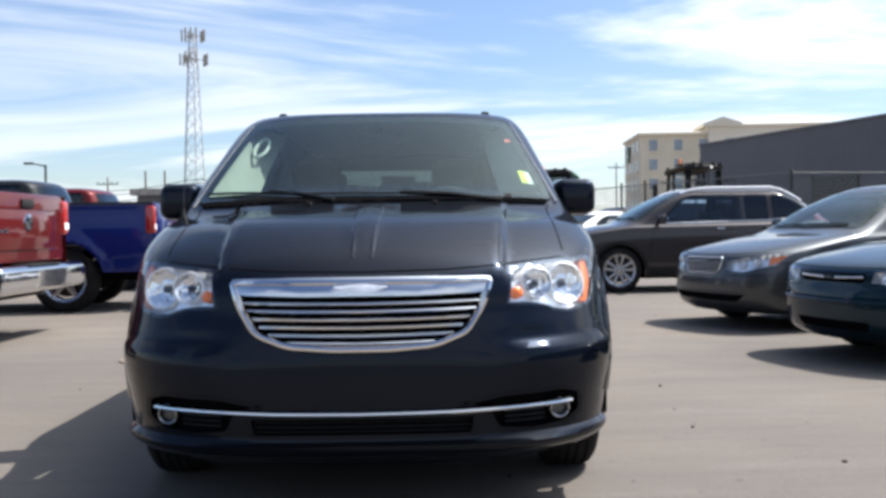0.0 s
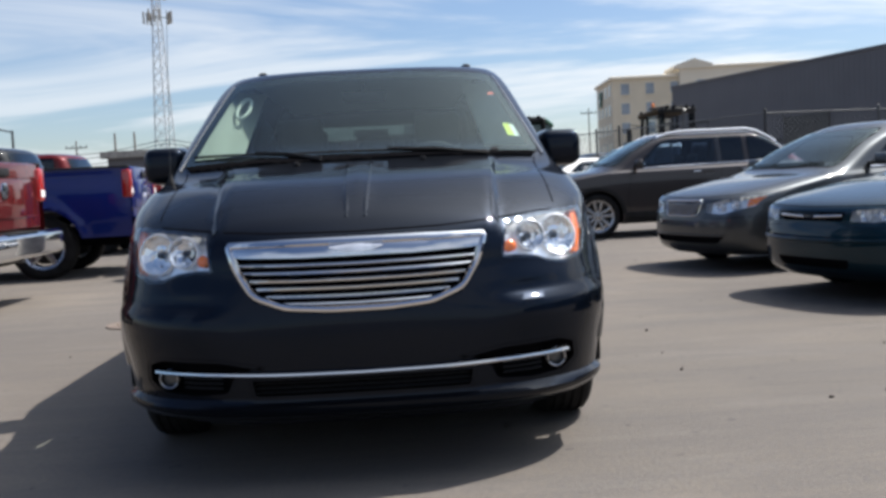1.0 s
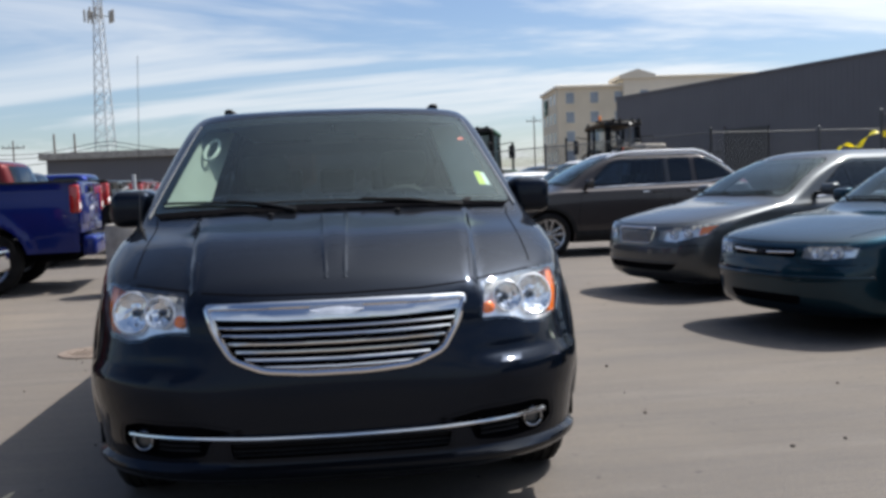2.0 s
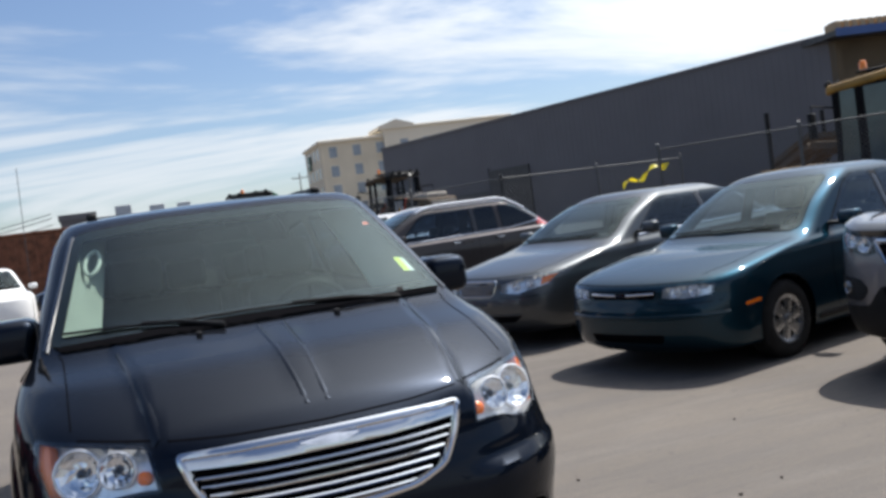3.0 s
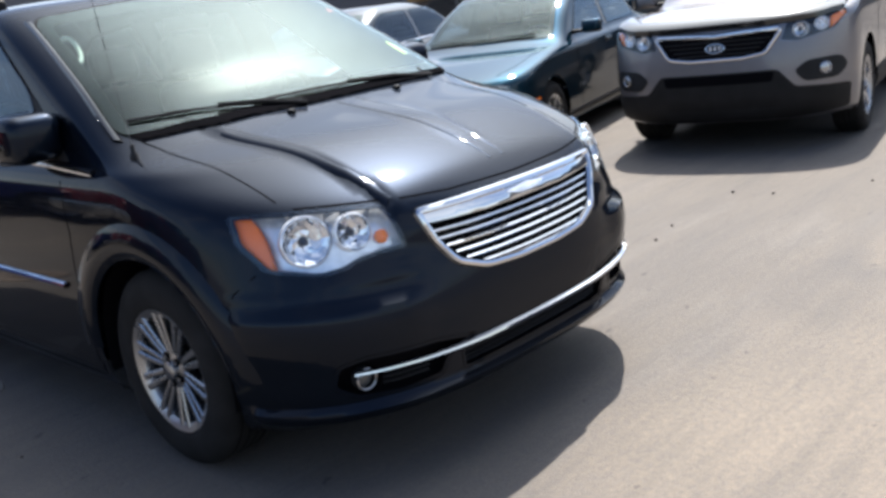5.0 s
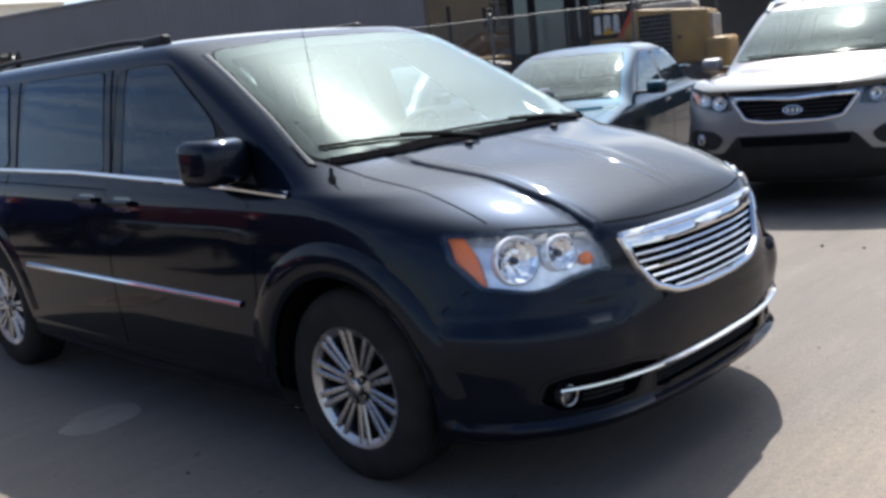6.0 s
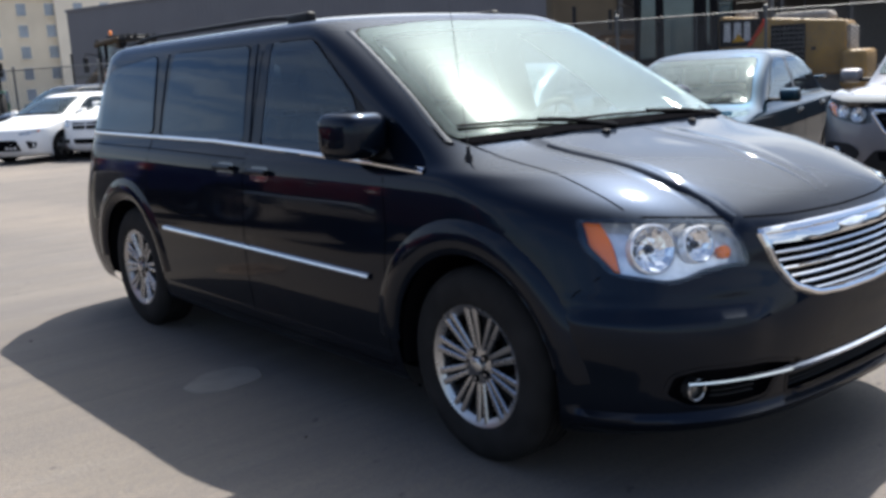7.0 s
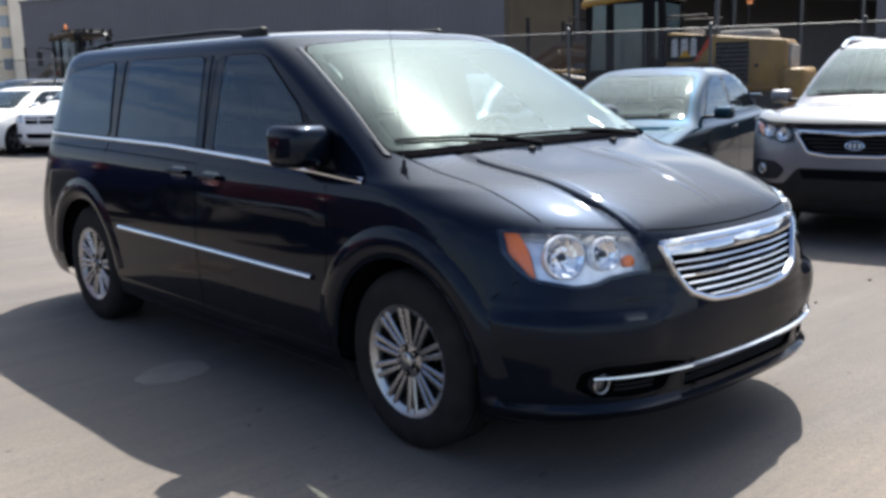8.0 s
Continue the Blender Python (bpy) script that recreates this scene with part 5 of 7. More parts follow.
    link("boot_spoiler", b, M["teal_paint"], root, smooth=True)


def grey_sedan():
    lp = rounded([(-0.39, 0.700), (-0.37, 0.590), (-0.60, 0.572), (-0.85, 0.650), (-0.905, 0.782), (-0.70, 0.752)], 0.02)
    gp = rounded([(-0.33, 0.725), (0.33, 0.725), (0.27, 0.565), (-0.27, 0.565)], 0.05)
    p_holes["saloon"] = [(lp, "f"), (mirror(lp), "f")]
    p = dict(L=4.87, W=1.84, H=1.48, clear=0.17, hood=0.76, cowl=0.98, y_cowl=1.20, y_top=2.10, y_back=3.60, y_deck=4.32, deck=1.10, tail=1.06, belt=0.97, nose=0.62)
    root, skin = common_car("saloon", (3.09, 6.55), -74, "grey metallic saloon car with oval slatted grille", "car", M["grey_paint"], p, (0.97, 3.74), 0.325, 0.20, 0.225, "five", M["tint"])
    pair_lamps(root, skin, lp, [(-0.54, 0.655, 0.042), (-0.69, 0.675, 0.036)], [(-0.79, 0.655), (-0.85, 0.675), (-0.880, 0.755), (-0.80, 0.735)])
    g = link("grille", skin.patch(gp, "f", 0.002, 0.006, 0.05), M["void"], root, smooth=True)
    for k in range(6):
        z = 0.705 - 0.024 * k
        ww = 0.30 - 0.012 * k
        link("grille_bar", skin.ribbon([(-ww, z), (ww, z)], "f", 0.0045, off=0.003, high=0.006), M["chrome"], g, smooth=True)
    link("grille_surround", skin.ribbon(gp, "f", 0.007, off=0.0, high=0.008, closed=True), M["chrome"], root, smooth=True)
    link("lower_intake", skin.patch(rounded([(-0.62, 0.36), (0.62, 0.36), (0.52, 0.29), (-0.52, 0.29)], 0.03), "f", 0.002, 0.006, 0.05), M["void"], root, smooth=True)
    link("intake_trim", skin.ribbon([(-0.62, 0.372), (0, 0.378), (0.62, 0.372)], "f", 0.006, off=0.002, high=0.008), M["steel_dark"], root, smooth=True)
    seams(root, skin, [[(-0.88, 0.56), (-0.60, 0.545), (-0.36, 0.55)], [(0.88, 0.56), (0.60, 0.545), (0.36, 0.55)], [(-0.72, 0.775), (-0.35, 0.755), (0, 0.748), (0.35, 0.755), (0.72, 0.775)]], "f").name = "bumper_seam"
    for v in ("l", "r"):
        link("belt_moulding", skin.ribbon([(1.7, 0.985), (4.1, 1.02)], v, 0.010, off=0.003, high=0.006), M["chrome"], root, smooth=True)


def small_suv():
    lp = rounded([(-0.40, 0.86), (-0.40, 0.83), (-0.70, 0.85), (-0.86, 0.90), (-0.70, 0.895)], 0.01)
    p_holes["compact_suv"] = [(lp, "f"), (mirror(lp), "f")]
    p = dict(L=4.62, W=1.86, H=1.66, clear=0.22, hood=0.92, cowl=1.13, y_cowl=1.05, y_top=1.92, y_back=3.80, y_deck=4.44, deck=1.16, tail=1.12, belt=1.08, nose=0.6)
    root, skin = common_car("compact_suv", (2.38, 12.65), -88, "dark grey metallic compact utility vehicle with silver roof rails", "car", M["dark_grey_paint"], p, (0.92, 3.62), 0.365, 0.25, 0.225, "twin", M["tint"], two_boxes=True)
    pair_lamps(root, skin, lp, [(-0.55, 0.86, 0.016)], [(-0.74, 0.862), (-0.84, 0.893), (-0.76, 0.888)], 0.03)
    for s, v in ((-1, "l"), (1, "r")):
        b = bmesh.new()
        path = []
        for k in range(13):
            t = k / 12
            h, n = skin.drop((s * 0.60, 2.0 + 2.0 * t), "t")
            path.append(h + Vector((0, 0, 0.01 + 0.045 * min(1, 5 * t, 5 * (1 - t)))))
        tube(b, path, 0.026, 8)
        link("roof_rail", b, M["satin"], root, "bright silver roof rail", smooth=True)
        link("belt_moulding", skin.ribbon([(1.7, 1.095), (3.6, 1.13), (4.15, 1.20)], v, 0.010, off=0.003, high=0.006), M["chrome"], root, smooth=True)
        link("sill_cladding", skin.ribbon([(1.36, 0.33), (3.18, 0.33)], v, 0.08, off=0.0, high=0.012), M["cladding"], root, smooth=True)
        for ya in (0.92, 3.62):
            arc = [(ya + 0.435 * math.cos(a), 0.36 + 0.435 * math.sin(a)) for a in [math.pi * (0.02 + 0.96 * k / 20) for k in range(21)]]
            link("arch_cladding", skin.ribbon(arc, v, 0.035, off=0.0, high=0.012), M["cladding"], root, smooth=True)
        link("tail_lamp", skin.patch(rounded([(4.10, 1.13), (4.42, 1.08), (4.42, 1.20), (4.16, 1.24)], 0.02), v, 0.005, 0.008, 0.05), M["red_lens"], root, "red tail lamp", smooth=True)
        for k in (2.55, 3.36):
            link("handle_chrome", skin.ribbon([(k - 0.06, 1.0), (k + 0.06, 1.0)], v, 0.012, off=0.03, high=0.01), M["chrome"], root, smooth=True)


def silver_suv():
    lp = rounded([(-0.50, 0.97), (-0.455, 0.835), (-0.58, 0.815), (-0.82, 0.875), (-0.90, 0.985), (-0.86, 1.03), (-0.68, 0.985)], 0.02)
    gp = rounded([(-0.47, 0.925), (-0.20, 0.915), (0, 0.900), (0.20, 0.915), (0.47, 0.925), (0.36, 0.765), (0.20, 0.742), (-0.20, 0.742), (-0.36, 0.765)], 0.03)
    fp = rounded([(-0.85, 0.690), (-0.64, 0.680), (-0.55, 0.612), (-0.62, 0.528), (-0.83, 0.535), (-0.885, 0.61)], 0.04)
    p_holes["crossover"] = [(lp, "f"), (mirror(lp), "f")]
    p = dict(L=4.67, W=1.885, H=1.70, clear=0.24, hood=1.00, cowl=1.16, y_cowl=1.02, y_top=1.90, y_back=4.05, y_deck=4.50, deck=1.18, tail=1.12, belt=1.08, nose=0.55)
    root, skin = common_car("crossover", (4.22, 1.56), -78, "warm silver crossover with dark lower bumper and oval badge", "car", M["silver_paint"], p, (0.93, 3.63), 0.36, 0.225, 0.235, "five", M["tint"], two_boxes=True)
    pair_lamps(root, skin, lp, [(-0.600, 0.903, 0.052), (-0.735, 0.928, 0.046)], [(-0.80, 0.890), (-0.892, 0.975), (-0.86, 1.015), (-0.80, 0.975)], bezel="dark_bezel")
    link("grille", skin.patch(gp, "f", 0.008, 0.014, 0.025), M["void"], root, smooth=True)
    for k in range(1, 5):
        z = 0.900 - 0.031 * k
        link("grille_slat", skin.ribbon([(-0.43 + 0.035 * k, z), (0.43 - 0.035 * k, z)], "f", 0.006, off=0.009, high=0.006), M["black"], root, smooth=True)
    link("grille_surround", skin.ribbon(inset(gp, -0.004), "f", 0.016, off=0.002, high=0.018, closed=True), M["chrome"], root, "chrome grille surround", smooth=True)
    link("grille_trim", skin.ribbon([(-0.45, 0.930), (-0.20, 0.921), (0, 0.908), (0.20, 0.921), (0.45, 0.930)], "f", 0.024, off=0.004, high=0.016), M["chrome"], root, "wide chrome strip above the grille", smooth=True)
    oval = [(0.068 * math.cos(a), 0.822 + 0.032 * math.sin(a)) for a in [2 * math.pi * k / 24 for k in range(24)]]
    bd = link("badge", skin.patch(oval, "f", 0.016, 0.016, 0.04), M["gloss_black"], root, "oval black and chrome badge", smooth=True)
    link("badge_ring", skin.ribbon(oval, "f", 0.007, off=0.015, high=0.006, closed=True, step=0.02), M["chrome"], bd, smooth=True)
    for x in (-0.034, 0.0, 0.034):
        link("badge_bar", skin.ribbon([(x, 0.810), (x, 0.835)], "f", 0.007, off=0.016, high=0.003, step=0.02), M["white_flat"], bd)
    low = rounded([(-0.44, 0.635), (0.44, 0.635), (0.49, 0.58), (0.56, 0.50), (0.90, 0.48), (0.88, 0.30), (0.5, 0.25), (-0.5, 0.25), (-0.88, 0.30), (-0.90, 0.48), (-0.56, 0.50), (-0.49, 0.58)], 0.03)
    link("lower_bumper", skin.patch(low, "f", 0.004, 0.008, 0.05), M["cladding"], root, "dark plastic lower bumper", smooth=True)
    link("lower_intake", skin.patch(rounded([(-0.42, 0.622), (0.42, 0.622), (0.40, 0.55), (-0.40, 0.55)], 0.02), "f", 0.008, 0.006, 0.05), M["void"], root, smooth=True)
    link("skid_plate", skin.patch(rounded([(-0.45, 0.36), (0.45, 0.36), (0.40, 0.28), (-0.40, 0.28)], 0.02), "f", 0.010, 0.008, 0.05), M["black"], root, smooth=True)
    for s in (1, -1):
        q = fp if s == 1 else mirror(fp)
        link("fog_pod", skin.patch(q, "f", 0.009, 0.012, 0.04), M["black"], root, smooth=True)
        h, n = skin.drop((-0.75 * s, 0.612), "f")
        b = bmesh.new()
        lathe(b, [(-0.01, 0.044), (0.012, 0.044), (0.016, 0.038), (0.010, 0.034), (0.014, 0.02), (0.016, 0.0)], 24, "z")
        bmesh.ops.transform(b, matrix=Matrix.Translation(h + n * 0.008) @ n.to_track_quat("Z", "Y").to_matrix().to_4x4(), verts=b.verts)
        link("fog_light", b, M["alloy"], root, smooth=True)
    # bug deflector along the hood's front edge
    d = bmesh.new()
    path = [(-0.85, 1.030), (-0.66, 1.000), (-0.3, 0.993), (0.3, 0.993), (0.66, 1.006), (0.85, 1.034)]
    skin.ribbon(path, "f", 0.040, off=0.010, high=0.032, bm=d, step=0.05)
    link("hood_deflector", d, M["gloss_black"], root, "smoked black hood deflector", smooth=True)
    for s, v in ((-1, "l"), (1, "r")):
        b = bmesh.new()
        path = []
        for k in range(13):
            t = k / 12
            h, n = skin.drop((s * 0.60, 1.98 + 2.05 * t), "t")
            path.append(h + Vector((0, 0, 0.01 + 0.05 * min(1, 5 * t, 5 * (1 - t)))))
        tube(b, path, 0.02, 8)
        link("roof_rail", b, M["chrome"], root, "silver roof rail", smooth=True)
        link("sill_cladding", skin.ribbon([(1.36, 0.36), (3.18, 0.36)], v, 0.09, off=0.0, high=0.012), M["cladding"], root, smooth=True)


def white_sedan():
    lp = rounded([(-0.45, 0.66), (-0.50, 0.60), (-0.84, 0.66), (-0.88, 0.74), (-0.75, 0.73)], 0.02)
    p_holes["hatchback"] = [(lp, "f"), (mirror(lp), "f")]
    p = dict(L=4.5, W=1.82, H=1.47, clear=0.16, hood=0.76, cowl=0.98, y_cowl=0.95, y_top=1.9, y_back=3.3, y_deck=4.0, deck=1.06, tail=1.02, belt=0.96, nose=0.62)
    root, skin = common_car("hatchback", (2.7, 20.5), -62, "white compact car with swept-back lamps", "car", M["white_paint"], p, (0.93, 3.58), 0.32, 0.20, 0.215, "five", M["tint"])
    pair_lamps(root, skin, lp, [(-0.58, 0.65, 0.03), (-0.72, 0.68, 0.035)], [(-0.80, 0.665), (-0.86, 0.70), (-0.865, 0.73), (-0.80, 0.72)])
    link("lower_intake", skin.patch(rounded([(-0.42, 0.52), (0.42, 0.52), (0.52, 0.28), (-0.52, 0.28)], 0.05), "f", 0.003, 0.006, 0.05), M["void"], root, smooth=True)
    for s in (1, -1):
        q = rounded([(-0.62, 0.50), (-0.80, 0.46), (-0.78, 0.34), (-0.66, 0.32)], 0.03)
        link("fog_pod", skin.patch(q if s == 1 else mirror(q), "f", 0.003, 0.006, 0.05), M["black"], root, smooth=True)


def white_minivan():
    gp = rounded([(-0.44, 0.86), (0.44, 0.86), (0.40, 0.66), (-0.40, 0.66)], 0.03)
    lp = rounded([(-0.50, 0.87), (-0.50, 0.70), (-0.80, 0.70), (-0.88, 0.78), (-0.86, 0.88)], 0.03)
    p_holes["white_minivan"] = [(lp, "f"), (mirror(lp), "f")]
    p = dict(L=5.1, W=1.97, H=1.72, clear=0.19, hood=0.90, cowl=1.12, y_cowl=0.95, y_top=1.95, y_back=4.6, y_deck=4.98, deck=1.15, tail=1.0, belt=1.08, nose=0.6)
    root, skin = common_car("white_minivan", (4.1, 19.2), -65, "white minivan with a dark cross-bar grille", "minivan", M["white_paint"], p, (0.95, 4.03), 0.345, 0.215, 0.225, "five", M["tint"], two_boxes=True)
    pair_lamps(root, skin, lp, [(-0.60, 0.785, 0.055), (-0.74, 0.785, 0.055)])
    link("grille", skin.patch(gp, "f", 0.002, 0.008, 0.05), M["void"], root, smooth=True)
    link("grille_bar", skin.ribbon([(-0.42, 0.765), (0.42, 0.765)], "f", 0.014, off=0.002, high=0.012), M["white_paint"], root, smooth=True)
    link("grille_bar", skin.ribbon([(0, 0.67), (0, 0.85)], "f", 0.016, off=0.002, high=0.012), M["white_paint"], root, smooth=True)
    link("grille_surround", skin.ribbon(gp, "f", 0.014, off=0.0, high=0.012, closed=True), M["white_paint"], root, smooth=True)
    link("lower_intake", skin.patch(rounded([(-0.40, 0.47), (0.40, 0.47), (0.36, 0.36), (-0.36, 0.36)], 0.03), "f", 0.003, 0.006, 0.05), M["void"], root, smooth=True)
    for s in (1, -1):
        q = rounded([(-0.80, 0.46), (-0.52, 0.46), (-0.56, 0.37), (-0.74, 0.38)], 0.02)
        link("fog_pod", skin.patch(q if s == 1 else mirror(q), "f", 0.003, 0.006, 0.05), M["void"], root, smooth=True)


def far_car(name, place, turn, label, paint, tall=False):
    if tall:
        p = dict(L=4.7, W=1.85, H=1.68, clear=0.22, hood=0.95, cowl=1.12, y_cowl=1.0, y_top=1.85, y_back=4.1, y_deck=4.5, deck=1.15, tail=1.1, belt=1.06)
        common_car(name, place, turn, label, "car", paint, p, (0.92, 3.62), 0.36, 0.225, 0.225, "five", M["tint"], two_boxes=True)
    else:
        p = dict(L=4.6, W=1.78, H=1.45, clear=0.17, hood=0.74, cowl=0.95, y_cowl=1.0, y_top=1.9, y_back=3.3, y_deck=3.95, deck=1.03, tail=1.0, belt=0.94)
        common_car(name, place, turn, label, "car", paint, p, (0.92, 3.6), 0.315, 0.19, 0.205, "five", M["clear"])


teal_sedan()
grey_sedan()
small_suv()
silver_suv()
LITE[0] = True
white_sedan()
white_minivan()


def pickup(place, turn, label, paint, chrome_bumper=True, badge=False, size=1.07):
    """A full-size pickup: cab and hood from one skin, an open bed, tail lamps and bumper."""
    root = thing("pickup_truck", pose(place[0], place[1], 0, 0, 0, turn) @ Matrix.Scale(size, 4), label, "pickup truck", "pickup trucks")
    W, H = 2.0, 1.90
    p = dict(L=3.95, W=W, H=H, clear=0.36, hood=1.12, cowl=1.30, y_cowl=1.30, y_top=1.95, y_back=3.72, y_deck=3.90, deck=1.34, tail=1.34, belt=1.28, nose=0.45, sq=3.2, roof_w=0.74)
    bm, skin = shell(car_keys(**p))
    w = W / 2
    screen = rounded([(-0.80, 1.33), (0.80, 1.33), (0.68, 1.78), (-0.68, 1.78)], 0.06)
    rear = rounded([(-0.70, 1.40), (0.70, 1.40), (0.66, 1.76), (-0.66, 1.76)], 0.05)
    f1 = rounded([(1.78, 1.32), (2.62, 1.33), (2.62, 1.77), (2.25, 1.77)], 0.05)
    f2 = rounded([(2.74, 1.33), (3.52, 1.34), (3.48, 1.77), (2.74, 1.77)], 0.05)
    finish_body(root, bm, skin, paint, [(screen, "f"), (rear, "b"), (f1, "l"), (f1, "r"), (f2, "l"), (f2, "r")], [(1.0, 0.40, 0.47)], w)
    window(root, skin, screen, "f", M["glass"])
    window(root, skin, rear, "b", M["tint"])
    for v, s in (("l", -1), ("r", 1)):
        window(root, skin, f1, v, M["clear"])
        window(root, skin, f2, v, M["tint"])
        seams(root, skin, [[(1.6, 0.45), (1.6, 1.28)], [(2.68, 0.45), (2.68, 1.78)]], v)
        handle(root, skin, 2.5, 1.14, s, paint)
        handle(root, skin, 3.4, 1.14, s, paint)
        door_mirror(root, s, w + 0.13, 1.75, 1.42, 0.24, 0.24, 0.12, M["black"], w - 0.1)
    cabin(root, 0.92, 1.72, 1.30, [(2.35, 0.75, (-0.42, 0.42), 0.52), (3.2, 0.75, (-0.4, 0.4), 0.55)], 0.55, 0.5, 3.8, M["seat"])
    # bed: two arched side panels, floor, front wall and tailgate
    y0, y1, zr, arch = 3.99, 6.26, 1.36, (5.16, 0.40, 0.49)
    for s in (-1, 1):
        b = bmesh.new()
        ny, nz = 60, 22
        outer = []
        for i in range(nz + 1):
            t = i / nz
            z = 0.50 + (zr - 0.50) * t
            bulge = 0.985 + 0.03 * math.sin(math.pi * min(1, max(0, (z - 0.45) / 0.8)))
            row = []
            for j in range(ny + 1):
                y = y0 + (y1 - y0) * j / ny
                fl = 0.03 * math.exp(-((math.hypot(y - arch[0], z - arch[1]) - 0.5) / 0.07) ** 2)
                row.append(b.verts.new((s * (bulge + fl), y, z)))
            outer.append(row)
        inner = [b.verts.new((s * 0.90, y0 + (y1 - y0) * j / ny, zr)) for j in range(ny + 1)]
        floor_row = [b.verts.new((s * 0.90, y0 + (y1 - y0) * j / ny, 0.85)) for j in range(ny + 1)]
        rows = outer + [inner, floor_row]
        for a, c in zip(rows, rows[1:]):
            for j in range(ny):
                b.faces.new((a[j], a[j + 1], c[j + 1], c[j]))
        cut_arch(b, *arch, 0.94)
        side = link("bed_side", b, paint, root, smooth=True)
        link("rail_cap", boxed(s * 0.96 - 0.07, s * 0.96 + 0.07, y0, y1, zr + 0.001, zr + 0.022, 0.008, 2), M["black"], side)
        tl = boxed(s * 0.965 - 0.075, s * 0.965 + 0.075, y1 - 0.09, y1 + 0.025, 0.98, 1.33, 0.025, 3)
        lampo = link("tail_lamp", tl, M["red_lens"], root, "tall red tail lamp", smooth=True)
        link("reverse_lamp", boxed(s * 0.965 - 0.05, s * 0.965 + 0.05, y1 + 0.0252, y1 + 0.030, 1.03, 1.10, 0.004, 1), M["white_flat"], lampo)
    link("bed_floor", boxed(-0.90, 0.90, y0, y1, 0.80, 0.85, 0.01), M["black"], root)
    link("bed_front", boxed(-0.96, 0.96, y0, y0 + 0.06, 0.50, zr + 0.01, 0.012), paint, root)
    gate = link("tailgate", boxed(-0.885, 0.885, y1 - 0.055, y1 + 0.012, 0.72, zr + 0.012, 0.02, 3), paint, root, smooth=True)
    link("tailgate_panel", boxed(-0.78, 0.78, y1 + 0.0125, y1 + 0.022, 0.84, 1.22, 0.012, 2), paint, gate, smooth=True)
    link("tailgate_handle", boxed(-0.14, 0.14, y1 + 0.0145, y1 + 0.034, 1.235, 1.315, 0.014, 2), M["black"], gate, smooth=True)
    if badge:
        b = bmesh.new()
        lathe(b, [(0, 0.09), (0.014, 0.085), (0.018, 0.05), (0.016, 0.0)], 6, "y", at=(0, y1 + 0.0225, 1.10))
        link("badge", b, M["chrome"], gate, "chrome shield badge")
        for k in range(3):
            link("badge_bar", boxed(0.44 + 0.09 * k, 0.50 + 0.09 * k, y1 + 0.0225, y1 + 0.027, 1.00, 1.035), M["chrome"], gate)
    b = bmesh.new()
    box(b, -1.0, 1.0, y1 + 0.02, y1 + 0.20, 0.45, 0.70, 0.055, 4)
    bmp = link("rear_bumper", b, M["chrome"] if chrome_bumper else paint, root, "chrome rear bumper" if chrome_bumper else "", smooth=True)
    link("bumper_step", boxed(-0.36, 0.36, y1 + 0.0, y1 + 0.19, 0.695, 0.708, 0.004), M["black"], bmp)
    link("hitch", boxed(-0.05, 0.05, y1 - 0.1, y1 + 0.16, 0.42, 0.52, 0.012), M["steel_dark"], root)
    link("chassis", boxed(-0.7, 0.7, 0.5, y1 - 0.1, 0.38, 0.55, 0.03), M["void"], root)
    b = bmesh.new()
    tube(b, [(-0.7, 5.16, 0.40), (0.7, 5.16, 0.40)], 0.06, 10)
    lathe(b, [(-0.16, 0.05), (-0.09, 0.15), (0.09, 0.15), (0.16, 0.05)], 16, at=(0, 5.16, 0.40))
    link("rear_axle", b, M["steel_dark"], root, smooth=True)
    wheel_well(root, 1.0, 0.40, 0.466, w - 0.03)
    add_wheels(root, (1.0, 5.16), 0.40, 0.255, 0.27, 0.83, "five")
    return root


# ---------------------------------------------------------------- buildings and yard
def wall_frame(a, b):
    """A local frame along a wall: x from a to b, y to the left of that, z up."""
    a, b = Vector((*a, 0)), Vector((*b, 0))
    d = (b - a).normalized()
    return Matrix.Translation(a) @ Matrix(((d.x, -d.y, 0, 0), (d.y, d.x, 0, 0), (0, 0, 1, 0), (0, 0, 0, 1))), (b - a).length


def grey_warehouse(a, b, H):
    m, L = wall_frame(a, b)
    root = thing("warehouse", m, "long dark grey ribbed-metal warehouse with a level roofline", "building")
    link("wall", boxed(0, L, 0, 18, 0, H), M["siding"], root)
    bm = bmesh.new()
    for k in range(int(L / 0.45)):
        box(bm, k * 0.45, k * 0.45 + 0.16, -0.010, 0.001, 0.1, H - 0.02)
    link("ribs", bm, M["siding"], root)["kind"] = "stuff"
    link("roof_trim", boxed(-0.08, L, -0.10, 18.1, H, H + 0.16), M["siding"], root)
    link("base_band", boxed(-0.02, 13.4, -0.12, -0.052, 2.55, 2.80), M["galv"], root, "pale metal band along the foot of the wall")
    for x in (13.8,):
        d = link("door", boxed(x, x + 4.4, -0.10, 0.0, 0, 4.2), M["steel_dark"], root, "dark roller door")
        link("door_track", boxed(x - 0.14, x - 0.002, -0.13, 0.0, 0, 4.4), M["siding"], d)


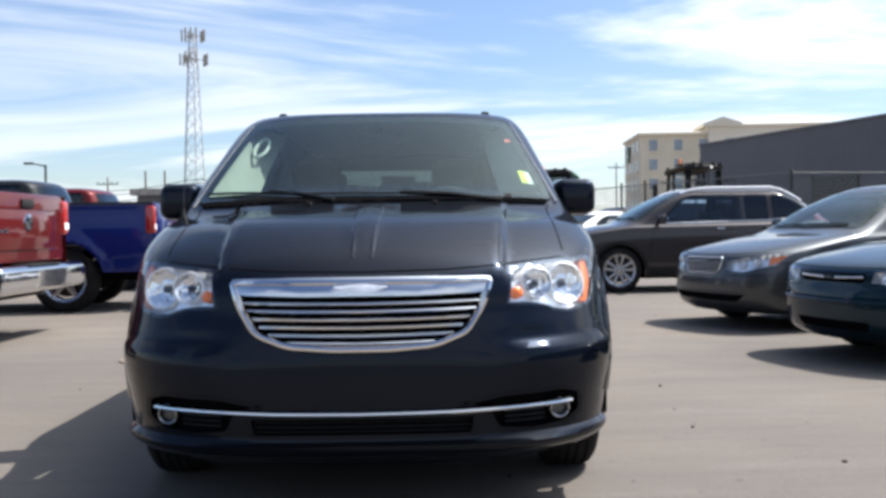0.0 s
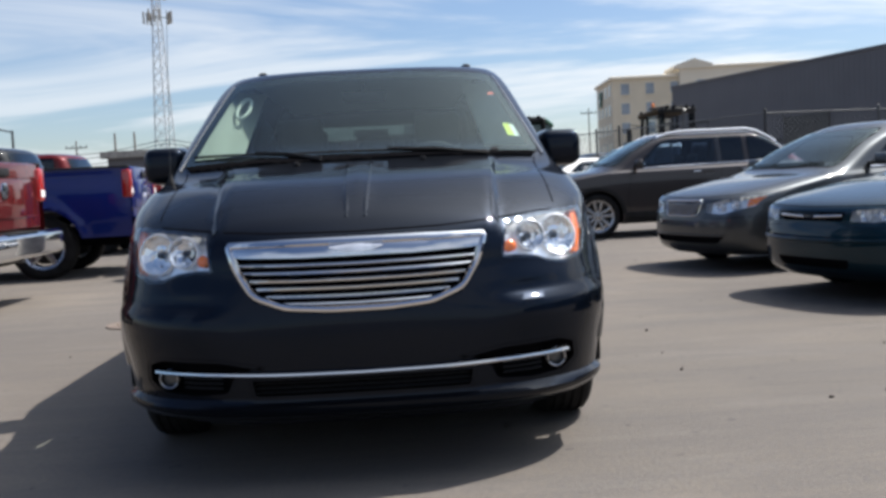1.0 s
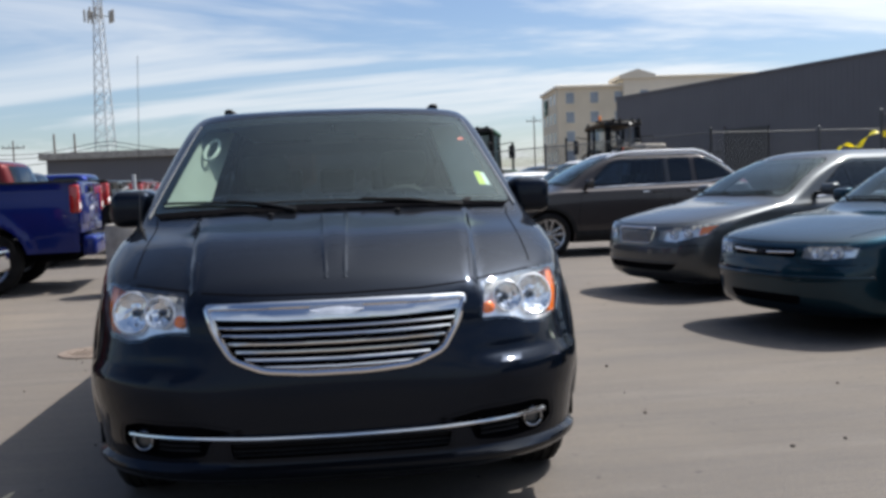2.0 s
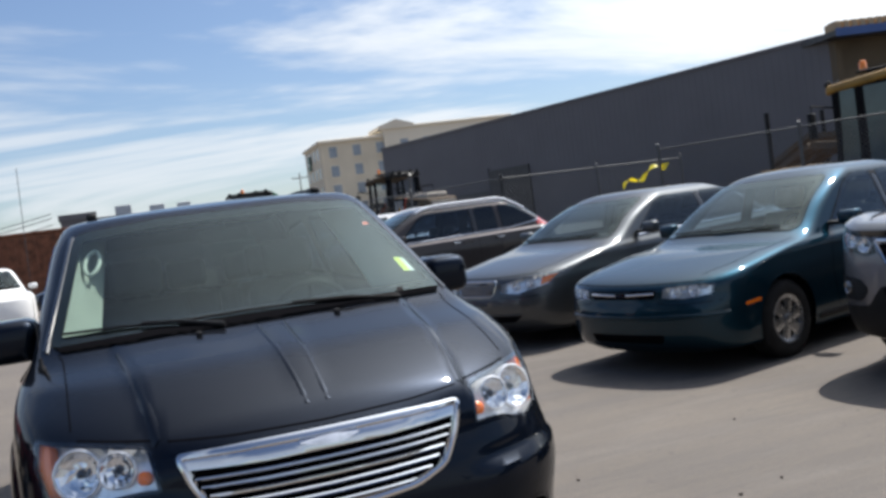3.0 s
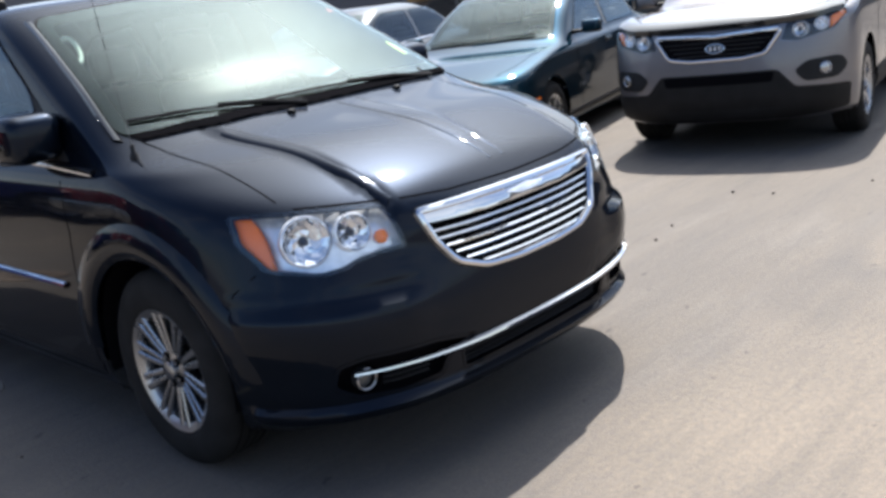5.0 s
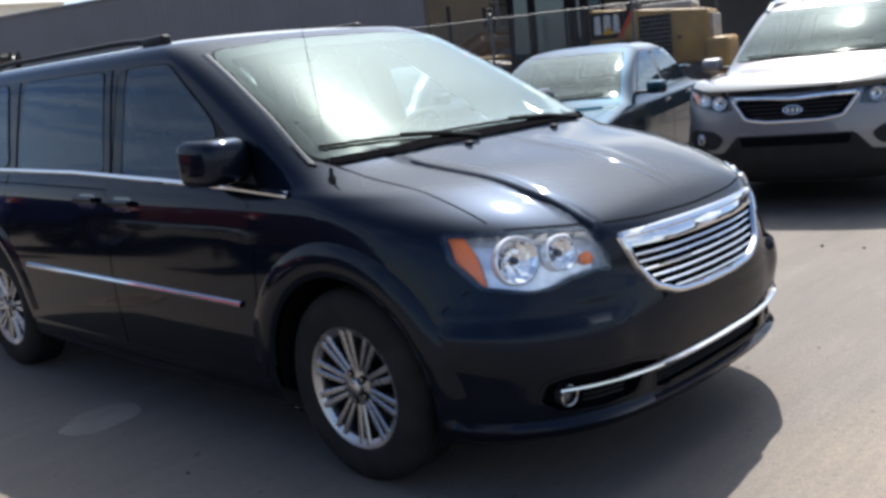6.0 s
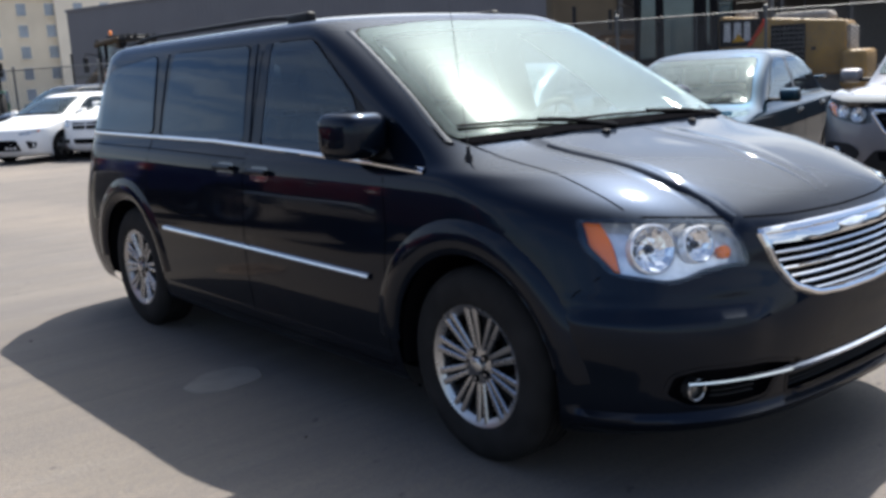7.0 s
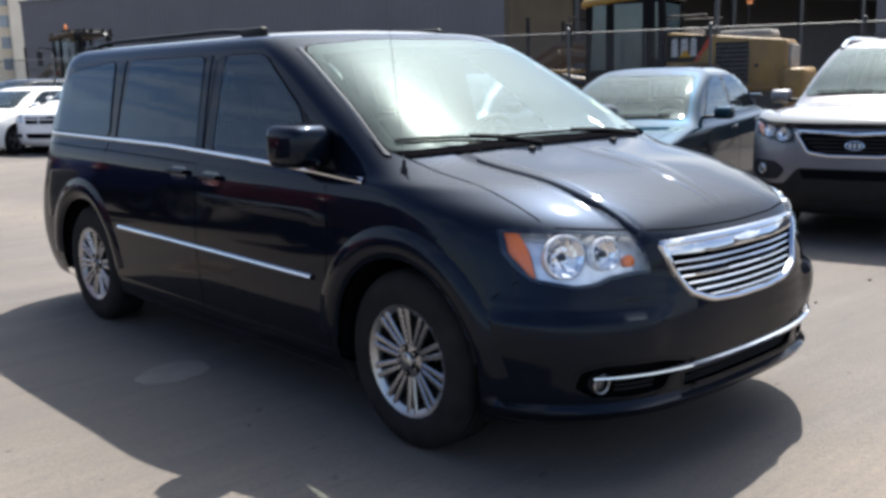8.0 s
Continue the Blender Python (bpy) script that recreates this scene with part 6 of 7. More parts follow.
def open_shed(a, b, H):
    """Open-fronted building under renovation: ribbed tan eave, blue fascia, dark bays."""
    m, L = wall_frame(a, b)
    root = thing("open_shed", m, "open-fronted shed with tan ribbed eave and blue fascia", "building")
    link("back_wall", boxed(0, L, 14, 14.3, 0, H - 1.0), M["steel_dark"], root)
    link("end_wall", boxed(-0.3, 0, -0.2, 14.3, 0, H - 0.6), M["tan_wall"], root)
    link("end_wall", boxed(L, L + 0.3, -0.2, 14.3, 0, H - 0.6), M["tan_wall"], root)
    link("roof", boxed(-1.0, L, -1.6, 14.5, H - 0.55, H - 0.30), M["steel_dark"], root)
    link("upper_wall", boxed(0, L, 0.2, 0.5, 5.9, H - 0.55), M["tan_wall"], root, "weathered tan wall above the bays")
    for k in range(int((L + 1) / 0.42)):
        x = -1.0 + 0.42 * k
        link("roof_rib", boxed(x, x + 0.26, -1.62, -0.9, H - 0.30, H + 0.12, 0.03, 1), M["tan_roof"], root)
    link("eave", boxed(-1.0, L, -0.9, -0.6, H - 0.30, H + 0.06), M["tan_roof"], root)
    link("fascia", boxed(-1.05, L, -1.74, -1.62, H - 0.62, H - 0.24), M["blue_trim"], root, "blue painted fascia")
    link("lintel", boxed(4.0, L, -0.15, 0.18, 5.55, 5.88), M["galv"], root, "pale blue steel lintel")
    for k in range(int(L / 6)):
        x = 4.0 + 6 * k
        link("column", boxed(x, x + 0.32, -0.12, 0.16, 0, 5.55), M["steel_dark"], root)
    link("bay_infill", boxed(0, 4.0, 0.0, 0.19, 0, 5.88), M["tan_wall"], root)


def hotel():
    C, RW, H = (29.8, 125.5), (57.5, 123.76), 13.4
    m, L = wall_frame(C, RW)
    root = thing("hotel", m, "beige stucco hotel of five storeys with a gabled parapet", "building")
    link("wall", boxed(0, L, 0, 14, 0, H), M["stucco"], root)
    link("wall", boxed(9.0, L + 0.2, -0.8, 14.1, 0, H + 0.95), M["stucco_light"], root)
    link("cornice", boxed(8.8, L + 0.4, -1.05, 14.4, H + 0.95, H + 1.35, 0.08, 1), M["stucco_light"], root)
    link("cornice", boxed(-0.3, 9.0, -0.35, 14.3, H, H + 0.45, 0.08, 1), M["stucco_light"], root)
    b = bmesh.new()
    x0, x1, zc = 8.4, 13.4, H + 1.0
    xm = (x0 + x1) / 2
    front = [b.verts.new((x, -1.1, z)) for x, z in ((x0, zc), (x1, zc), (x1, zc + 0.5), (xm, zc + 1.3), (x0, zc + 0.5))]
    back = [b.verts.new((v.co.x, 6, v.co.z)) for v in front]
    b.faces.new(front)
    b.faces.new(back[::-1])
    for k in range(5):
        b.faces.new((front[k], front[(k + 1) % 5], back[(k + 1) % 5], back[k]))
    link("gable", b, M["stucco_light"], root)
    for f in range(5):
        z = 0.9 + 2.62 * f
        for k in range(8):
            x = 1.2 + k * 3.35
            y = -0.8 if x > 8.9 else 0
            w = link("window", boxed(x, x + 1.1, y - 0.08, y - 0.03, z, z + 1.45), M["window_far"], root)
            link("frame", boxed(x - 0.1, x + 1.2, y - 0.03, y + 0.0, z - 0.1, z + 1.55), M["stucco_light"], w)
            link("sill", boxed(x - 0.12, x + 1.22, y - 0.16, y - 0.082, z - 0.16, z - 0.06), M["stucco_light"], w)
        for k in range(4):
            y = 1.5 + k * 3.2
            w = link("window", boxed(-0.08, -0.03, y, y + 1.1, z, z + 1.45), M["window_far"], root)
            link("frame", boxed(-0.03, 0.0, y - 0.1, y + 1.2, z - 0.1, z + 1.55), M["stucco_light"], w)
    sign = link("sign", boxed(-0.3, -0.1, 8.6, 10.6, 10.4, 12.6, 0.1, 2), M["green_sign"], root, "dark green sign board with a pale emblem")
    link("sign_mark", boxed(-0.33, -0.302, 9.2, 10.2, 11.2, 11.5), M["white_flat"], sign)


def low_building():
    m, L = wall_frame((-19.5, 63.0), (-7.6, 61.0))
    root = thing("low_building", m, "long low dark building with a pale roof edge", "building")
    link("wall", boxed(0, L, 0, 10, 0, 3.7), M["siding"], root)
    link("roof_edge", boxed(-0.3, L + 0.3, -0.5, 10.3, 3.7, 4.15), M["concrete"], root)
    for k in range(3):
        link("window", boxed(2 + 3.4 * k, 3.8 + 3.4 * k, -0.06, 0.0, 1.0, 2.2), M["window_far"], root)
    r = thing("container", pose(-7.65, 46, 0), "long rust-brown ribbed steel container on low feet", "container")
    body = link("box", boxed(0, 6.3, 0, 2.5, 0.30, 3.22, 0.03, 1), M["rust"], r)
    for k in range(21):
        link("rib", boxed(0.10 + 0.30 * k, 0.20 + 0.30 * k, -0.05, -0.001, 0.45, 3.05), M["rust"], body)
    link("top_rail", boxed(-0.04, 6.34, -0.07, 2.57, 3.224, 3.36, 0.02, 1), M["rust"], body)
    for x in (0.1, 3.0, 6.0):
        link("foot", boxed(x, x + 0.2, 0.1, 0.4, 0, 0.30), M["steel_dark"], r)
    r = thing("flat_roofed_building", pose(-2.5, 62, 0), "grey-brown flat-roofed building with small roof units", "building")
    link("wall", boxed(0, 9.0, 0, 8, 0, 4.35), M["siding"], r)
    link("parapet", boxed(-0.1, 2.2, -0.1, 8.1, 4.354, 4.75), M["siding"], r)
    for x, w, h in ((3.4, 1.0, 0.65), (5.6, 0.9, 0.45), (7.4, 0.8, 0.40)):
        link("roof_unit", boxed(x, x + w, 1, 2.2, 4.352, 4.352 + h, 0.03, 1), M["tower_steel"], r)
    r = thing("dumpster", pose(-6.2, 35.5, 0), "green steel waste dumpster with a flat lid", "dumpster")
    bin_body = boxed(0, 1.9, 0, 1.5, 0.15, 1.80, 0.03, 1)
    for v in bin_body.verts:
        if v.co.z < 0.6 and v.co.y < 0.4:
            v.co.y += 0.22
    tub = link("bin", bin_body, M["green_sign"], r)
    for k in range(4):
        link("rib", boxed(0.2 + 0.45 * k, 0.28 + 0.45 * k, -0.05, -0.001, 0.9, 1.7), M["green_sign"], tub)
    link("lid", boxed(-0.03, 1.93, -0.06, 1.53, 1.804, 1.90, 0.02, 1), M["black"], r)
    for x in (0.15, 1.6):
        link("foot", boxed(x, x + 0.15, 0.4, 1.2, 0, 0.15), M["steel_dark"], r)


def lattice_tower():
    root = thing("lattice_tower", pose(-34.3, 142.6, 0, 0, 0, 20), "galvanised three-legged lattice tower with aerials", "tower")
    H, w0, w1 = 31.5, 2.3, 0.62

    def leg(k, z):
        w = w0 + (w1 - w0) * z / H
        a = 2 * math.pi * k / 3 + 0.5
        return Vector((w * 0.9 * math.cos(a), w * 0.9 * math.sin(a), z))
    for k in range(3):
        b = bmesh.new()
        tube(b, [leg(k, 0), leg(k, H)], 0.085, 8)
        link("leg", b, M["tower_steel"], root, smooth=True)
    n = 17
    for i in range(n):
        z0, z1 = H * i / n, H * (i + 1) / n
        for k in range(3):
            b = bmesh.new()
            tube(b, [leg(k, z0), leg((k + 1) % 3, z1)], 0.038, 5)
            tube(b, [leg((k + 1) % 3, z0), leg(k, z1)], 0.038, 5)
            link("brace", b, M["tower_steel"], root)
    for z, r in ((H - 4.0, 1.9), (H - 0.4, 1.5)):
        for a in range(3):
            an = 2 * math.pi * a / 3 + 0.2
            b = bmesh.new()
            tube(b, [(0, 0, z), (r * math.cos(an), r * math.sin(an), z)], 0.07, 6)
            arm = link("antenna_arm", b, M["galv"], root)
            for s in (-0.55, 0.0, 0.55):
                p = Vector((r * math.cos(an), r * math.sin(an), z)) + Vector((-math.sin(an), math.cos(an), 0)) * s * 1.4
                link("panel_antenna", boxed(p.x - 0.13, p.x + 0.13, p.y - 0.1, p.y + 0.1, z - 0.9, z + 0.9, 0.03, 1), M["concrete"], arm)


def utility(place, h, arms=True, lamp_head=False):
    root = thing("street_lamp" if lamp_head else "utility_pole", pose(*place, 0), "tall grey street lamp" if lamp_head else "weathered utility pole with a crossarm", "pole", "poles")
    b = bmesh.new()
    tube(b, [(0, 0, 0), (0, 0, h)], 0.11, 8, taper=0.65)
    link("pole", b, M["steel_dark"] if lamp_head else M["weathered_wood"], root, smooth=True)
    if arms:
        link("crossarm", boxed(-1.1, 1.1, -0.05, 0.05, h - 0.75, h - 0.64), M["weathered_wood"], root)
        for x in (-1.0, -0.4, 0.4, 1.0):
            b = bmesh.new()
            lathe(b, [(h - 0.62, 0.05), (h - 0.5, 0.06), (h - 0.42, 0.0)], 8, "z", at=(x, 0, 0))
            link("insulator", b, M["galv"], root)
    if lamp_head:
        b = bmesh.new()
        tube(b, [(0, 0, h - 0.1), (-0.8, 0, h + 0.1)], 0.05, 6)
        arm = link("lamp_arm", b, M["steel_dark"], root)
        link("lamp_head", boxed(-1.3, -0.7, -0.14, 0.14, h + 0.02, h + 0.16, 0.04, 2), M["galv"], arm)
    return root


def wires(pole):
    """Sagging lines strung from the pole's crossarm to both sides."""
    for k, (z0, z1) in enumerate(((7.0, 6.4), (6.6, 6.0), (5.9, 5.4))):
        path = []
        for i in range(41):
            t = i / 40
            path.append((-60 + 56 * t, 100 - 10 * t, z0 + (z1 - z0) * t - 1.2 * math.sin(math.pi * ((t * 3) % 1))))
        b = bmesh.new()
        tube(b, [pole.matrix_world.inverted() @ Vector(p) for p in path], 0.035, 4)
        link("power_line", b, M["steel_dark"], pole, "thin dark overhead line")


def fence(name, pts, h, gap, label, posts=2.6):
    """Chain-link fence along straight runs: posts, rails and woven wire."""
    root = thing(name, Matrix.Identity(4), label, "fence")
    mesh = bmesh.new()
    for (ax, ay), (bx, by) in zip(pts, pts[1:]):
        a, b = Vector((ax, ay, 0)), Vector((bx, by, 0))
        d = (b - a)
        L = d.length
        d.normalize()
        n = max(1, round(L / posts))
        for k in range(n + 1):
            p = a + d * (L * k / n)
            bm = bmesh.new()
            tube(bm, [p, p + Vector((0, 0, h + 0.05))], 0.029, 8)
            post = link("post", bm, M["galv"], root, smooth=True)
            bm = bmesh.new()
            lathe(bm, [(h + 0.05, 0.042), (h + 0.09, 0.03), (h + 0.11, 0.0)], 8, "z", at=(p.x, p.y, 0))
            link("post_cap", bm, M["galv"], post, smooth=True)
        bm = bmesh.new()
        tube(bm, [a + Vector((0, 0, h)), b + Vector((0, 0, h))], 0.014, 8)
        link("top_rail", bm, M["galv"], root, smooth=True)
        side = Vector((-d.y, d.x, 0))
        r = 0.0036
        k = -h
        while k < L:
            for sgn in (1, -1):
                x0, x1, z0, z1 = k, k + h, 0.03, h - 0.02
                if sgn < 0:
                    x0, x1 = x1, x0
                # clip to the run
                def clip(xa, za, xb, zb):
                    for lim, keep in ((0, 1), (L, -1)):
                        fa, fb = (xa - lim) * keep, (xb - lim) * keep
                        if fa < 0 and fb < 0:
                            return None
                        if fa < 0:
                            t = fa / (fa - fb)
                            xa, za = xa + (xb - xa) * t, za + (zb - za) * t
                        elif fb < 0:
                            t = fb / (fb - fa)
                            xb, zb = xb + (xa - xb) * t, zb + (za - zb) * t
                    return xa, za, xb, zb
                c = clip(x0, z0, x1, z1)
                if c and abs(c[2] - c[0]) > 0.05:
                    p, q = a + d * c[0] + Vector((0, 0, c[1])), a + d * c[2] + Vector((0, 0, c[3]))
                    off = side * (r * 1.2 * sgn)
                    ring = []
                    for o in (p, q):
                        ring.append([mesh.verts.new(o + off + side * r), mesh.verts.new(o + off + Vector((0, 0, r * 1.6))), mesh.verts.new(o + off - side * r), mesh.verts.new(o + off - Vector((0, 0, r * 1.6)))])
                    for j in range(4):
                        mesh.faces.new((ring[0][j], ring[0][(j + 1) % 4], ring[1][(j + 1) % 4], ring[1][j]))
            k += gap
    w = link("woven_wire", mesh, M["galv"], root)
    w["kind"] = "stuff"


def barrier_tape(place, turn, length):
    root = thing("barrier_tape", pose(*place, 0, 0, turn), "twisted strip of yellow barrier tape tied to the fence", "tape")
    b = bmesh.new()
    rows = []
    for k in range(25):
        t = k / 24
        a = 2.2 * math.sin(7 * t)
        c = Vector((length * t, 0.02 * math.sin(9 * t), 0.36 * t + 0.06 * math.sin(12 * t)))
        o = Vector((0, math.sin(a) * 0.04, math.cos(a) * 0.06))
        rows.append((b.verts.new(c - o), b.verts.new(c + o)))
    for p, q in zip(rows, rows[1:]):
        b.faces.new((p[0], p[1], q[1], q[0]))
    bmesh.ops.solidify(b, geom=b.faces[:], thickness=0.004)
    link("strip", b, M["yellow_tape"], root, smooth=True)


def loader(place, turn, label, body=None, glass=None, size=1.0, tall=1.10):
    """Wheel loader: rear engine body, glazed cab, lift arms and bucket; the front towards -y."""
    body, glass = body or M["yellow"], glass or M["teal_glass"]
    root = thing("wheel_loader", pose(*place, 0, 0, 0, turn) @ Matrix.Diagonal((size * 1.08, size, size * tall, 1)), label, "loader", "loaders")
    # engine body
    hood = boxed(-0.78, 0.78, 4.02, 6.55, 1.02, 2.20, 0.07, 3)
    for v in hood.verts:
        if v.co.z > 1.8:
            v.co.z -= 0.22 * max(0, (v.co.y - 4.9) / 1.65) ** 1.5
    h = link("engine_body", hood, body, root, smooth=True)
    for s in (-1, 1):
        x = s * 0.782

        def plate(y0, y1, z0, z1, near, far, bevel=0.0):
            lo, hi = sorted((x + s * near, x + s * far))
            return boxed(lo, hi, y0, y1, z0, z1, bevel, 2)

        def sheet(pts, near):
            b = bmesh.new()
            b.faces.new([b.verts.new((x + s * near, y, z)) for y, z in pts])
            bmesh.ops.solidify(b, geom=b.faces[:], thickness=0.004)
            return b
        link("decal_panel", sheet([(4.06, 1.62), (4.62, 1.62), (4.98, 2.13), (4.06, 2.13)], 0.008), M["seal"], h, "black decal panel with pale block shapes")
        for y, w0 in ((4.15, 0.15), (4.35, 0.17), (4.56, 0.14)):
            link("decal_bar", sheet([(y, 1.72), (y + w0, 1.72), (y + w0 * 0.92, 2.07), (y + w0 * 0.10, 2.07)], 0.014), M["white_flat"], h)
        link("decal_triangle", sheet([(4.32, 1.705), (4.60, 1.705), (4.46, 1.86)], 0.020), M["bright_yellow"], h, "yellow triangle on the decal")
        link("decal_stripe", sheet([(4.63, 1.62), (4.72, 1.62), (5.02, 2.04), (5.02, 2.13), (4.985, 2.13)], 0.012), M["red_sticker"], h, "red diagonal stripe")
        g = link("side_grille", plate(5.10, 5.78, 1.16, 1.97, -0.002, 0.010), M["void"], h, "dark engine grille")
        for k in range(9):
            link("grille_slat", plate(5.10, 5.78, 1.20 + 0.085 * k, 1.225 + 0.085 * k, 0.010, 0.024), M["steel_dark"], g)
        d = link("access_door", plate(5.82, 6.30, 1.14, 1.88, -0.002, 0.020, 0.008), body, h, smooth=True)
        link("door_latch", plate(5.90, 5.98, 1.48, 1.54, 0.020, 0.034), M["black"], d)
        link("access_door", plate(4.10, 4.98, 1.12, 1.55, -0.002, 0.016, 0.008), body, h, smooth=True)
        b = bmesh.new()
        tube(b, [(s * 0.82, 4.05, 2.14), (s * 0.82, 4.05, 2.50), (s * 0.82, 4.9, 2.50), (s * 0.82, 4.9, 2.12)], 0.022, 8)
        link("guard_rail", b, M["black"], root, smooth=True)
        b = bmesh.new()
        n = 10
        rows = [[b.verts.new((s * xx, 4.85 + 0.86 * math.cos(a), 0.72 + 0.86 * math.sin(a))) for a in [math.pi * (0.10 + 0.80 * k / n) for k in range(n + 1)]] for xx in (0.74, 1.28)]
        for k in range(n):
            b.faces.new((rows[0][k], rows[0][k + 1], rows[1][k + 1], rows[1][k]))
        bmesh.ops.solidify(b, geom=b.faces[:], thickness=0.04)
        link("rear_fender", b, M["black"], root)
    for x in (-0.30, 0.28):
        b = bmesh.new()
        lathe(b, [(2.10, 0.16), (2.24, 0.16), (2.29, 0.13), (2.30, 0.0)], 14, "z", at=(x, 4.45, 0))
        link("air_cleaner", b, M["concrete"], root, "pale round intake cap", smooth=True)
    link("hood_cover", boxed(-0.56, 0.56, 5.10, 6.20, 1.98, 2.20, 0.08, 3), M["concrete"], root, "pale grey engine cover", smooth=True)
    link("counterweight", boxed(-0.95, 0.95, 6.45, 6.95, 0.75, 1.45, 0.10, 3), body, root, smooth=True)
    link("rear_panel", boxed(-0.66, 0.66, 6.53, 6.62, 1.46, 1.90, 0.02, 2), M["concrete"], root)
    link("rear_chassis", boxed(-0.5, 0.5, 2.9, 6.5, 0.65, 1.05, 0.05, 2), M["steel_dark"], root)
    link("front_chassis", boxed(-0.5, 0.5, 0.9, 2.9, 0.65, 1.35, 0.08, 2), body, root, smooth=True)
    # cab
    cab = link("cab_floor", boxed(-0.80, 0.80, 2.20, 3.98, 1.10, 1.42, 0.03, 2), M["steel_dark"], root)
    for x in (-0.79, 0.79):
        for y, lean, r in ((2.26, 0.10, 0.075), (2.74, 0.03, 0.065), (3.74, 0.0, 0.08), (3.96, -0.04, 0.09)):
            b = bmesh.new()
            tube(b, [(x, y, 1.4), (x * 0.96, y + lean, 2.86)], r, 8)
            link("cab_post", b, M["seal"], cab, smooth=True)
        if glass is M["teal_glass"]:
            link("cab_side", boxed(x - 0.02, x + 0.02, 2.22, 3.98, 1.25, 2.88, 0.01, 1), M["seal"], cab, "black cab side frame")
        for y0, y1, z0 in ((2.32, 2.70, 1.50), (2.88, 3.52, 1.34), (3.77, 3.88, 1.70)):
            link("cab_pane", boxed(x - 0.028, x + 0.028, y0, y1, z0, 2.80, 0.004, 1), glass, cab)
        link("door_sill", boxed(min(x, x * 1.03), max(x, x * 1.03), 2.76, 3.70, 1.18, 1.29, 0.01, 1), M["gloss_black"], cab)
        b = bmesh.new()
        tube(b, [(x * 1.04, 3.60, 1.55), (x * 1.09, 3.60, 1.60), (x * 1.09, 3.60, 2.25), (x * 1.04, 3.60, 2.30)], 0.014, 6)
        link("grab_rail", b, M["galv"], cab, smooth=True)
        b = bmesh.new()
        tube(b, [(x, 2.30, 2.50), (x * 1.55, 2.00, 2.58), (x * 1.55, 2.00, 2.25)], 0.020, 6)
        mm = link("mirror_arm", b, M["black"], cab)
        link("mirror", boxed(x * 1.55 - 0.12, x * 1.55 + 0.12, 1.95, 2.03, 1.98, 2.46, 0.03, 2), M["black"], mm, smooth=True)
        b = bmesh.new()
        for k in range(3):
            box(b, x * 1.05 - 0.12, x * 1.05 + 0.12, 2.95, 3.45, 0.55 + 0.26 * k, 0.59 + 0.26 * k)
        link("step", b, M["black"], root)
    link("cab_pane", boxed(-0.72, 0.72, 2.22, 2.235, 1.45, 2.80, 0.004, 1), glass, cab)
    link("cab_pane", boxed(-0.72, 0.72, 3.955, 3.97, 1.60, 2.80, 0.004, 1), glass, cab)
    link("operator_seat", boxed(-0.25, 0.25, 3.1, 3.65, 1.42, 2.2, 0.10, 3), M["seat"], cab, smooth=True)
    top = boxed(-0.86, 0.86, 2.12, 3.62, 2.88, 3.04, 0.06, 4)
    for v in top.verts:
        v.co.z -= 0.16 * max(0.0, (2.55 - v.co.y) / 0.43) ** 2
    link("cab_roof", top, body, cab, smooth=True)
    link("rear_roof", boxed(-0.84, 0.84, 3.624, 4.10, 2.88, 3.03, 0.05, 3), M["black"], cab, "black rear part of the cab roof", smooth=True)
    link("roof_top", boxed(-0.66, 0.66, 2.7, 3.9, 3.041, 3.10, 0.02, 2), M["black"], cab, smooth=True)
    for x in (-0.66, -0.30, 0.30, 0.66):
        for y, q in ((2.10, -0.04), (4.08, 0.06)):
            b = bmesh.new()
            lathe(b, [(-0.05, 0.05), (0.02, 0.08), (0.05, 0.08), (0.06, 0.0)], 12, "y", at=(x, y, 2.99 + q))
            link("work_light", b, M["black"], cab, smooth=True)
    b = bmesh.new()
    lathe(b, [(3.07, 0.05), (3.12, 0.05), (3.13, 0.075), (3.24, 0.07), (3.28, 0.04), (3.29, 0.0)], 14, "z", at=(0.45, 2.75, 0))
    link("beacon", b, M["orange"], cab, "orange warning beacon", smooth=True)
    b = bmesh.new()
    tube(b, [(0.50, 5.05, 2.05), (0.50, 5.05, 2.72), (0.50, 5.08, 2.82), (0.50, 5.15, 2.91)], 0.06, 10)
    link("exhaust", b, M["galv"], root, "dull steel exhaust stack", smooth=True)
    if body is M["yellow"]:
        b = bmesh.new()
        tube(b, [(0.40, 5.70, 2.0), (0.40, 5.70, 2.70)], 0.018, 8)
        mast = link("beacon_mast", b, M["black"], root, smooth=True)
        b = bmesh.new()
        lathe(b, [(2.68, 0.04), (2.69, 0.062), (2.80, 0.06), (2.83, 0.03), (2.84, 0.0)], 14, "z", at=(0.40, 5.70, 0))
        link("beacon", b, M["orange"], mast, "orange warning beacon", smooth=True)
    # arms and bucket
    worn = M["worn_yellow"] if body is M["yellow"] else body
    for s in (-1, 1):
        b = bmesh.new()
        path = [(s * 0.45, 2.4, 1.75), (s * 0.45, 1.5, 1.85), (s * 0.45, 0.5, 1.35), (s * 0.45, -0.2, 0.55)]
        for p, q in zip(path, path[1:]):
            tube(b, [p, q], 0.14, 6)
        link("lift_arm", b, worn, root)
        b = bmesh.new()
        tube(b, [(s * 0.45, 2.3, 1.2), (s * 0.45, 0.8, 1.45)], 0.07, 8)
        link("lift_cylinder", b, M["steel_dark"], root, smooth=True)
        b = bmesh.new()
        tube(b, [(s * 1.10, 0.95, 1.5), (s * 1.10, 0.95, 2.62)], 0.05, 8)
        link("light_stalk", b, M["black"], root)
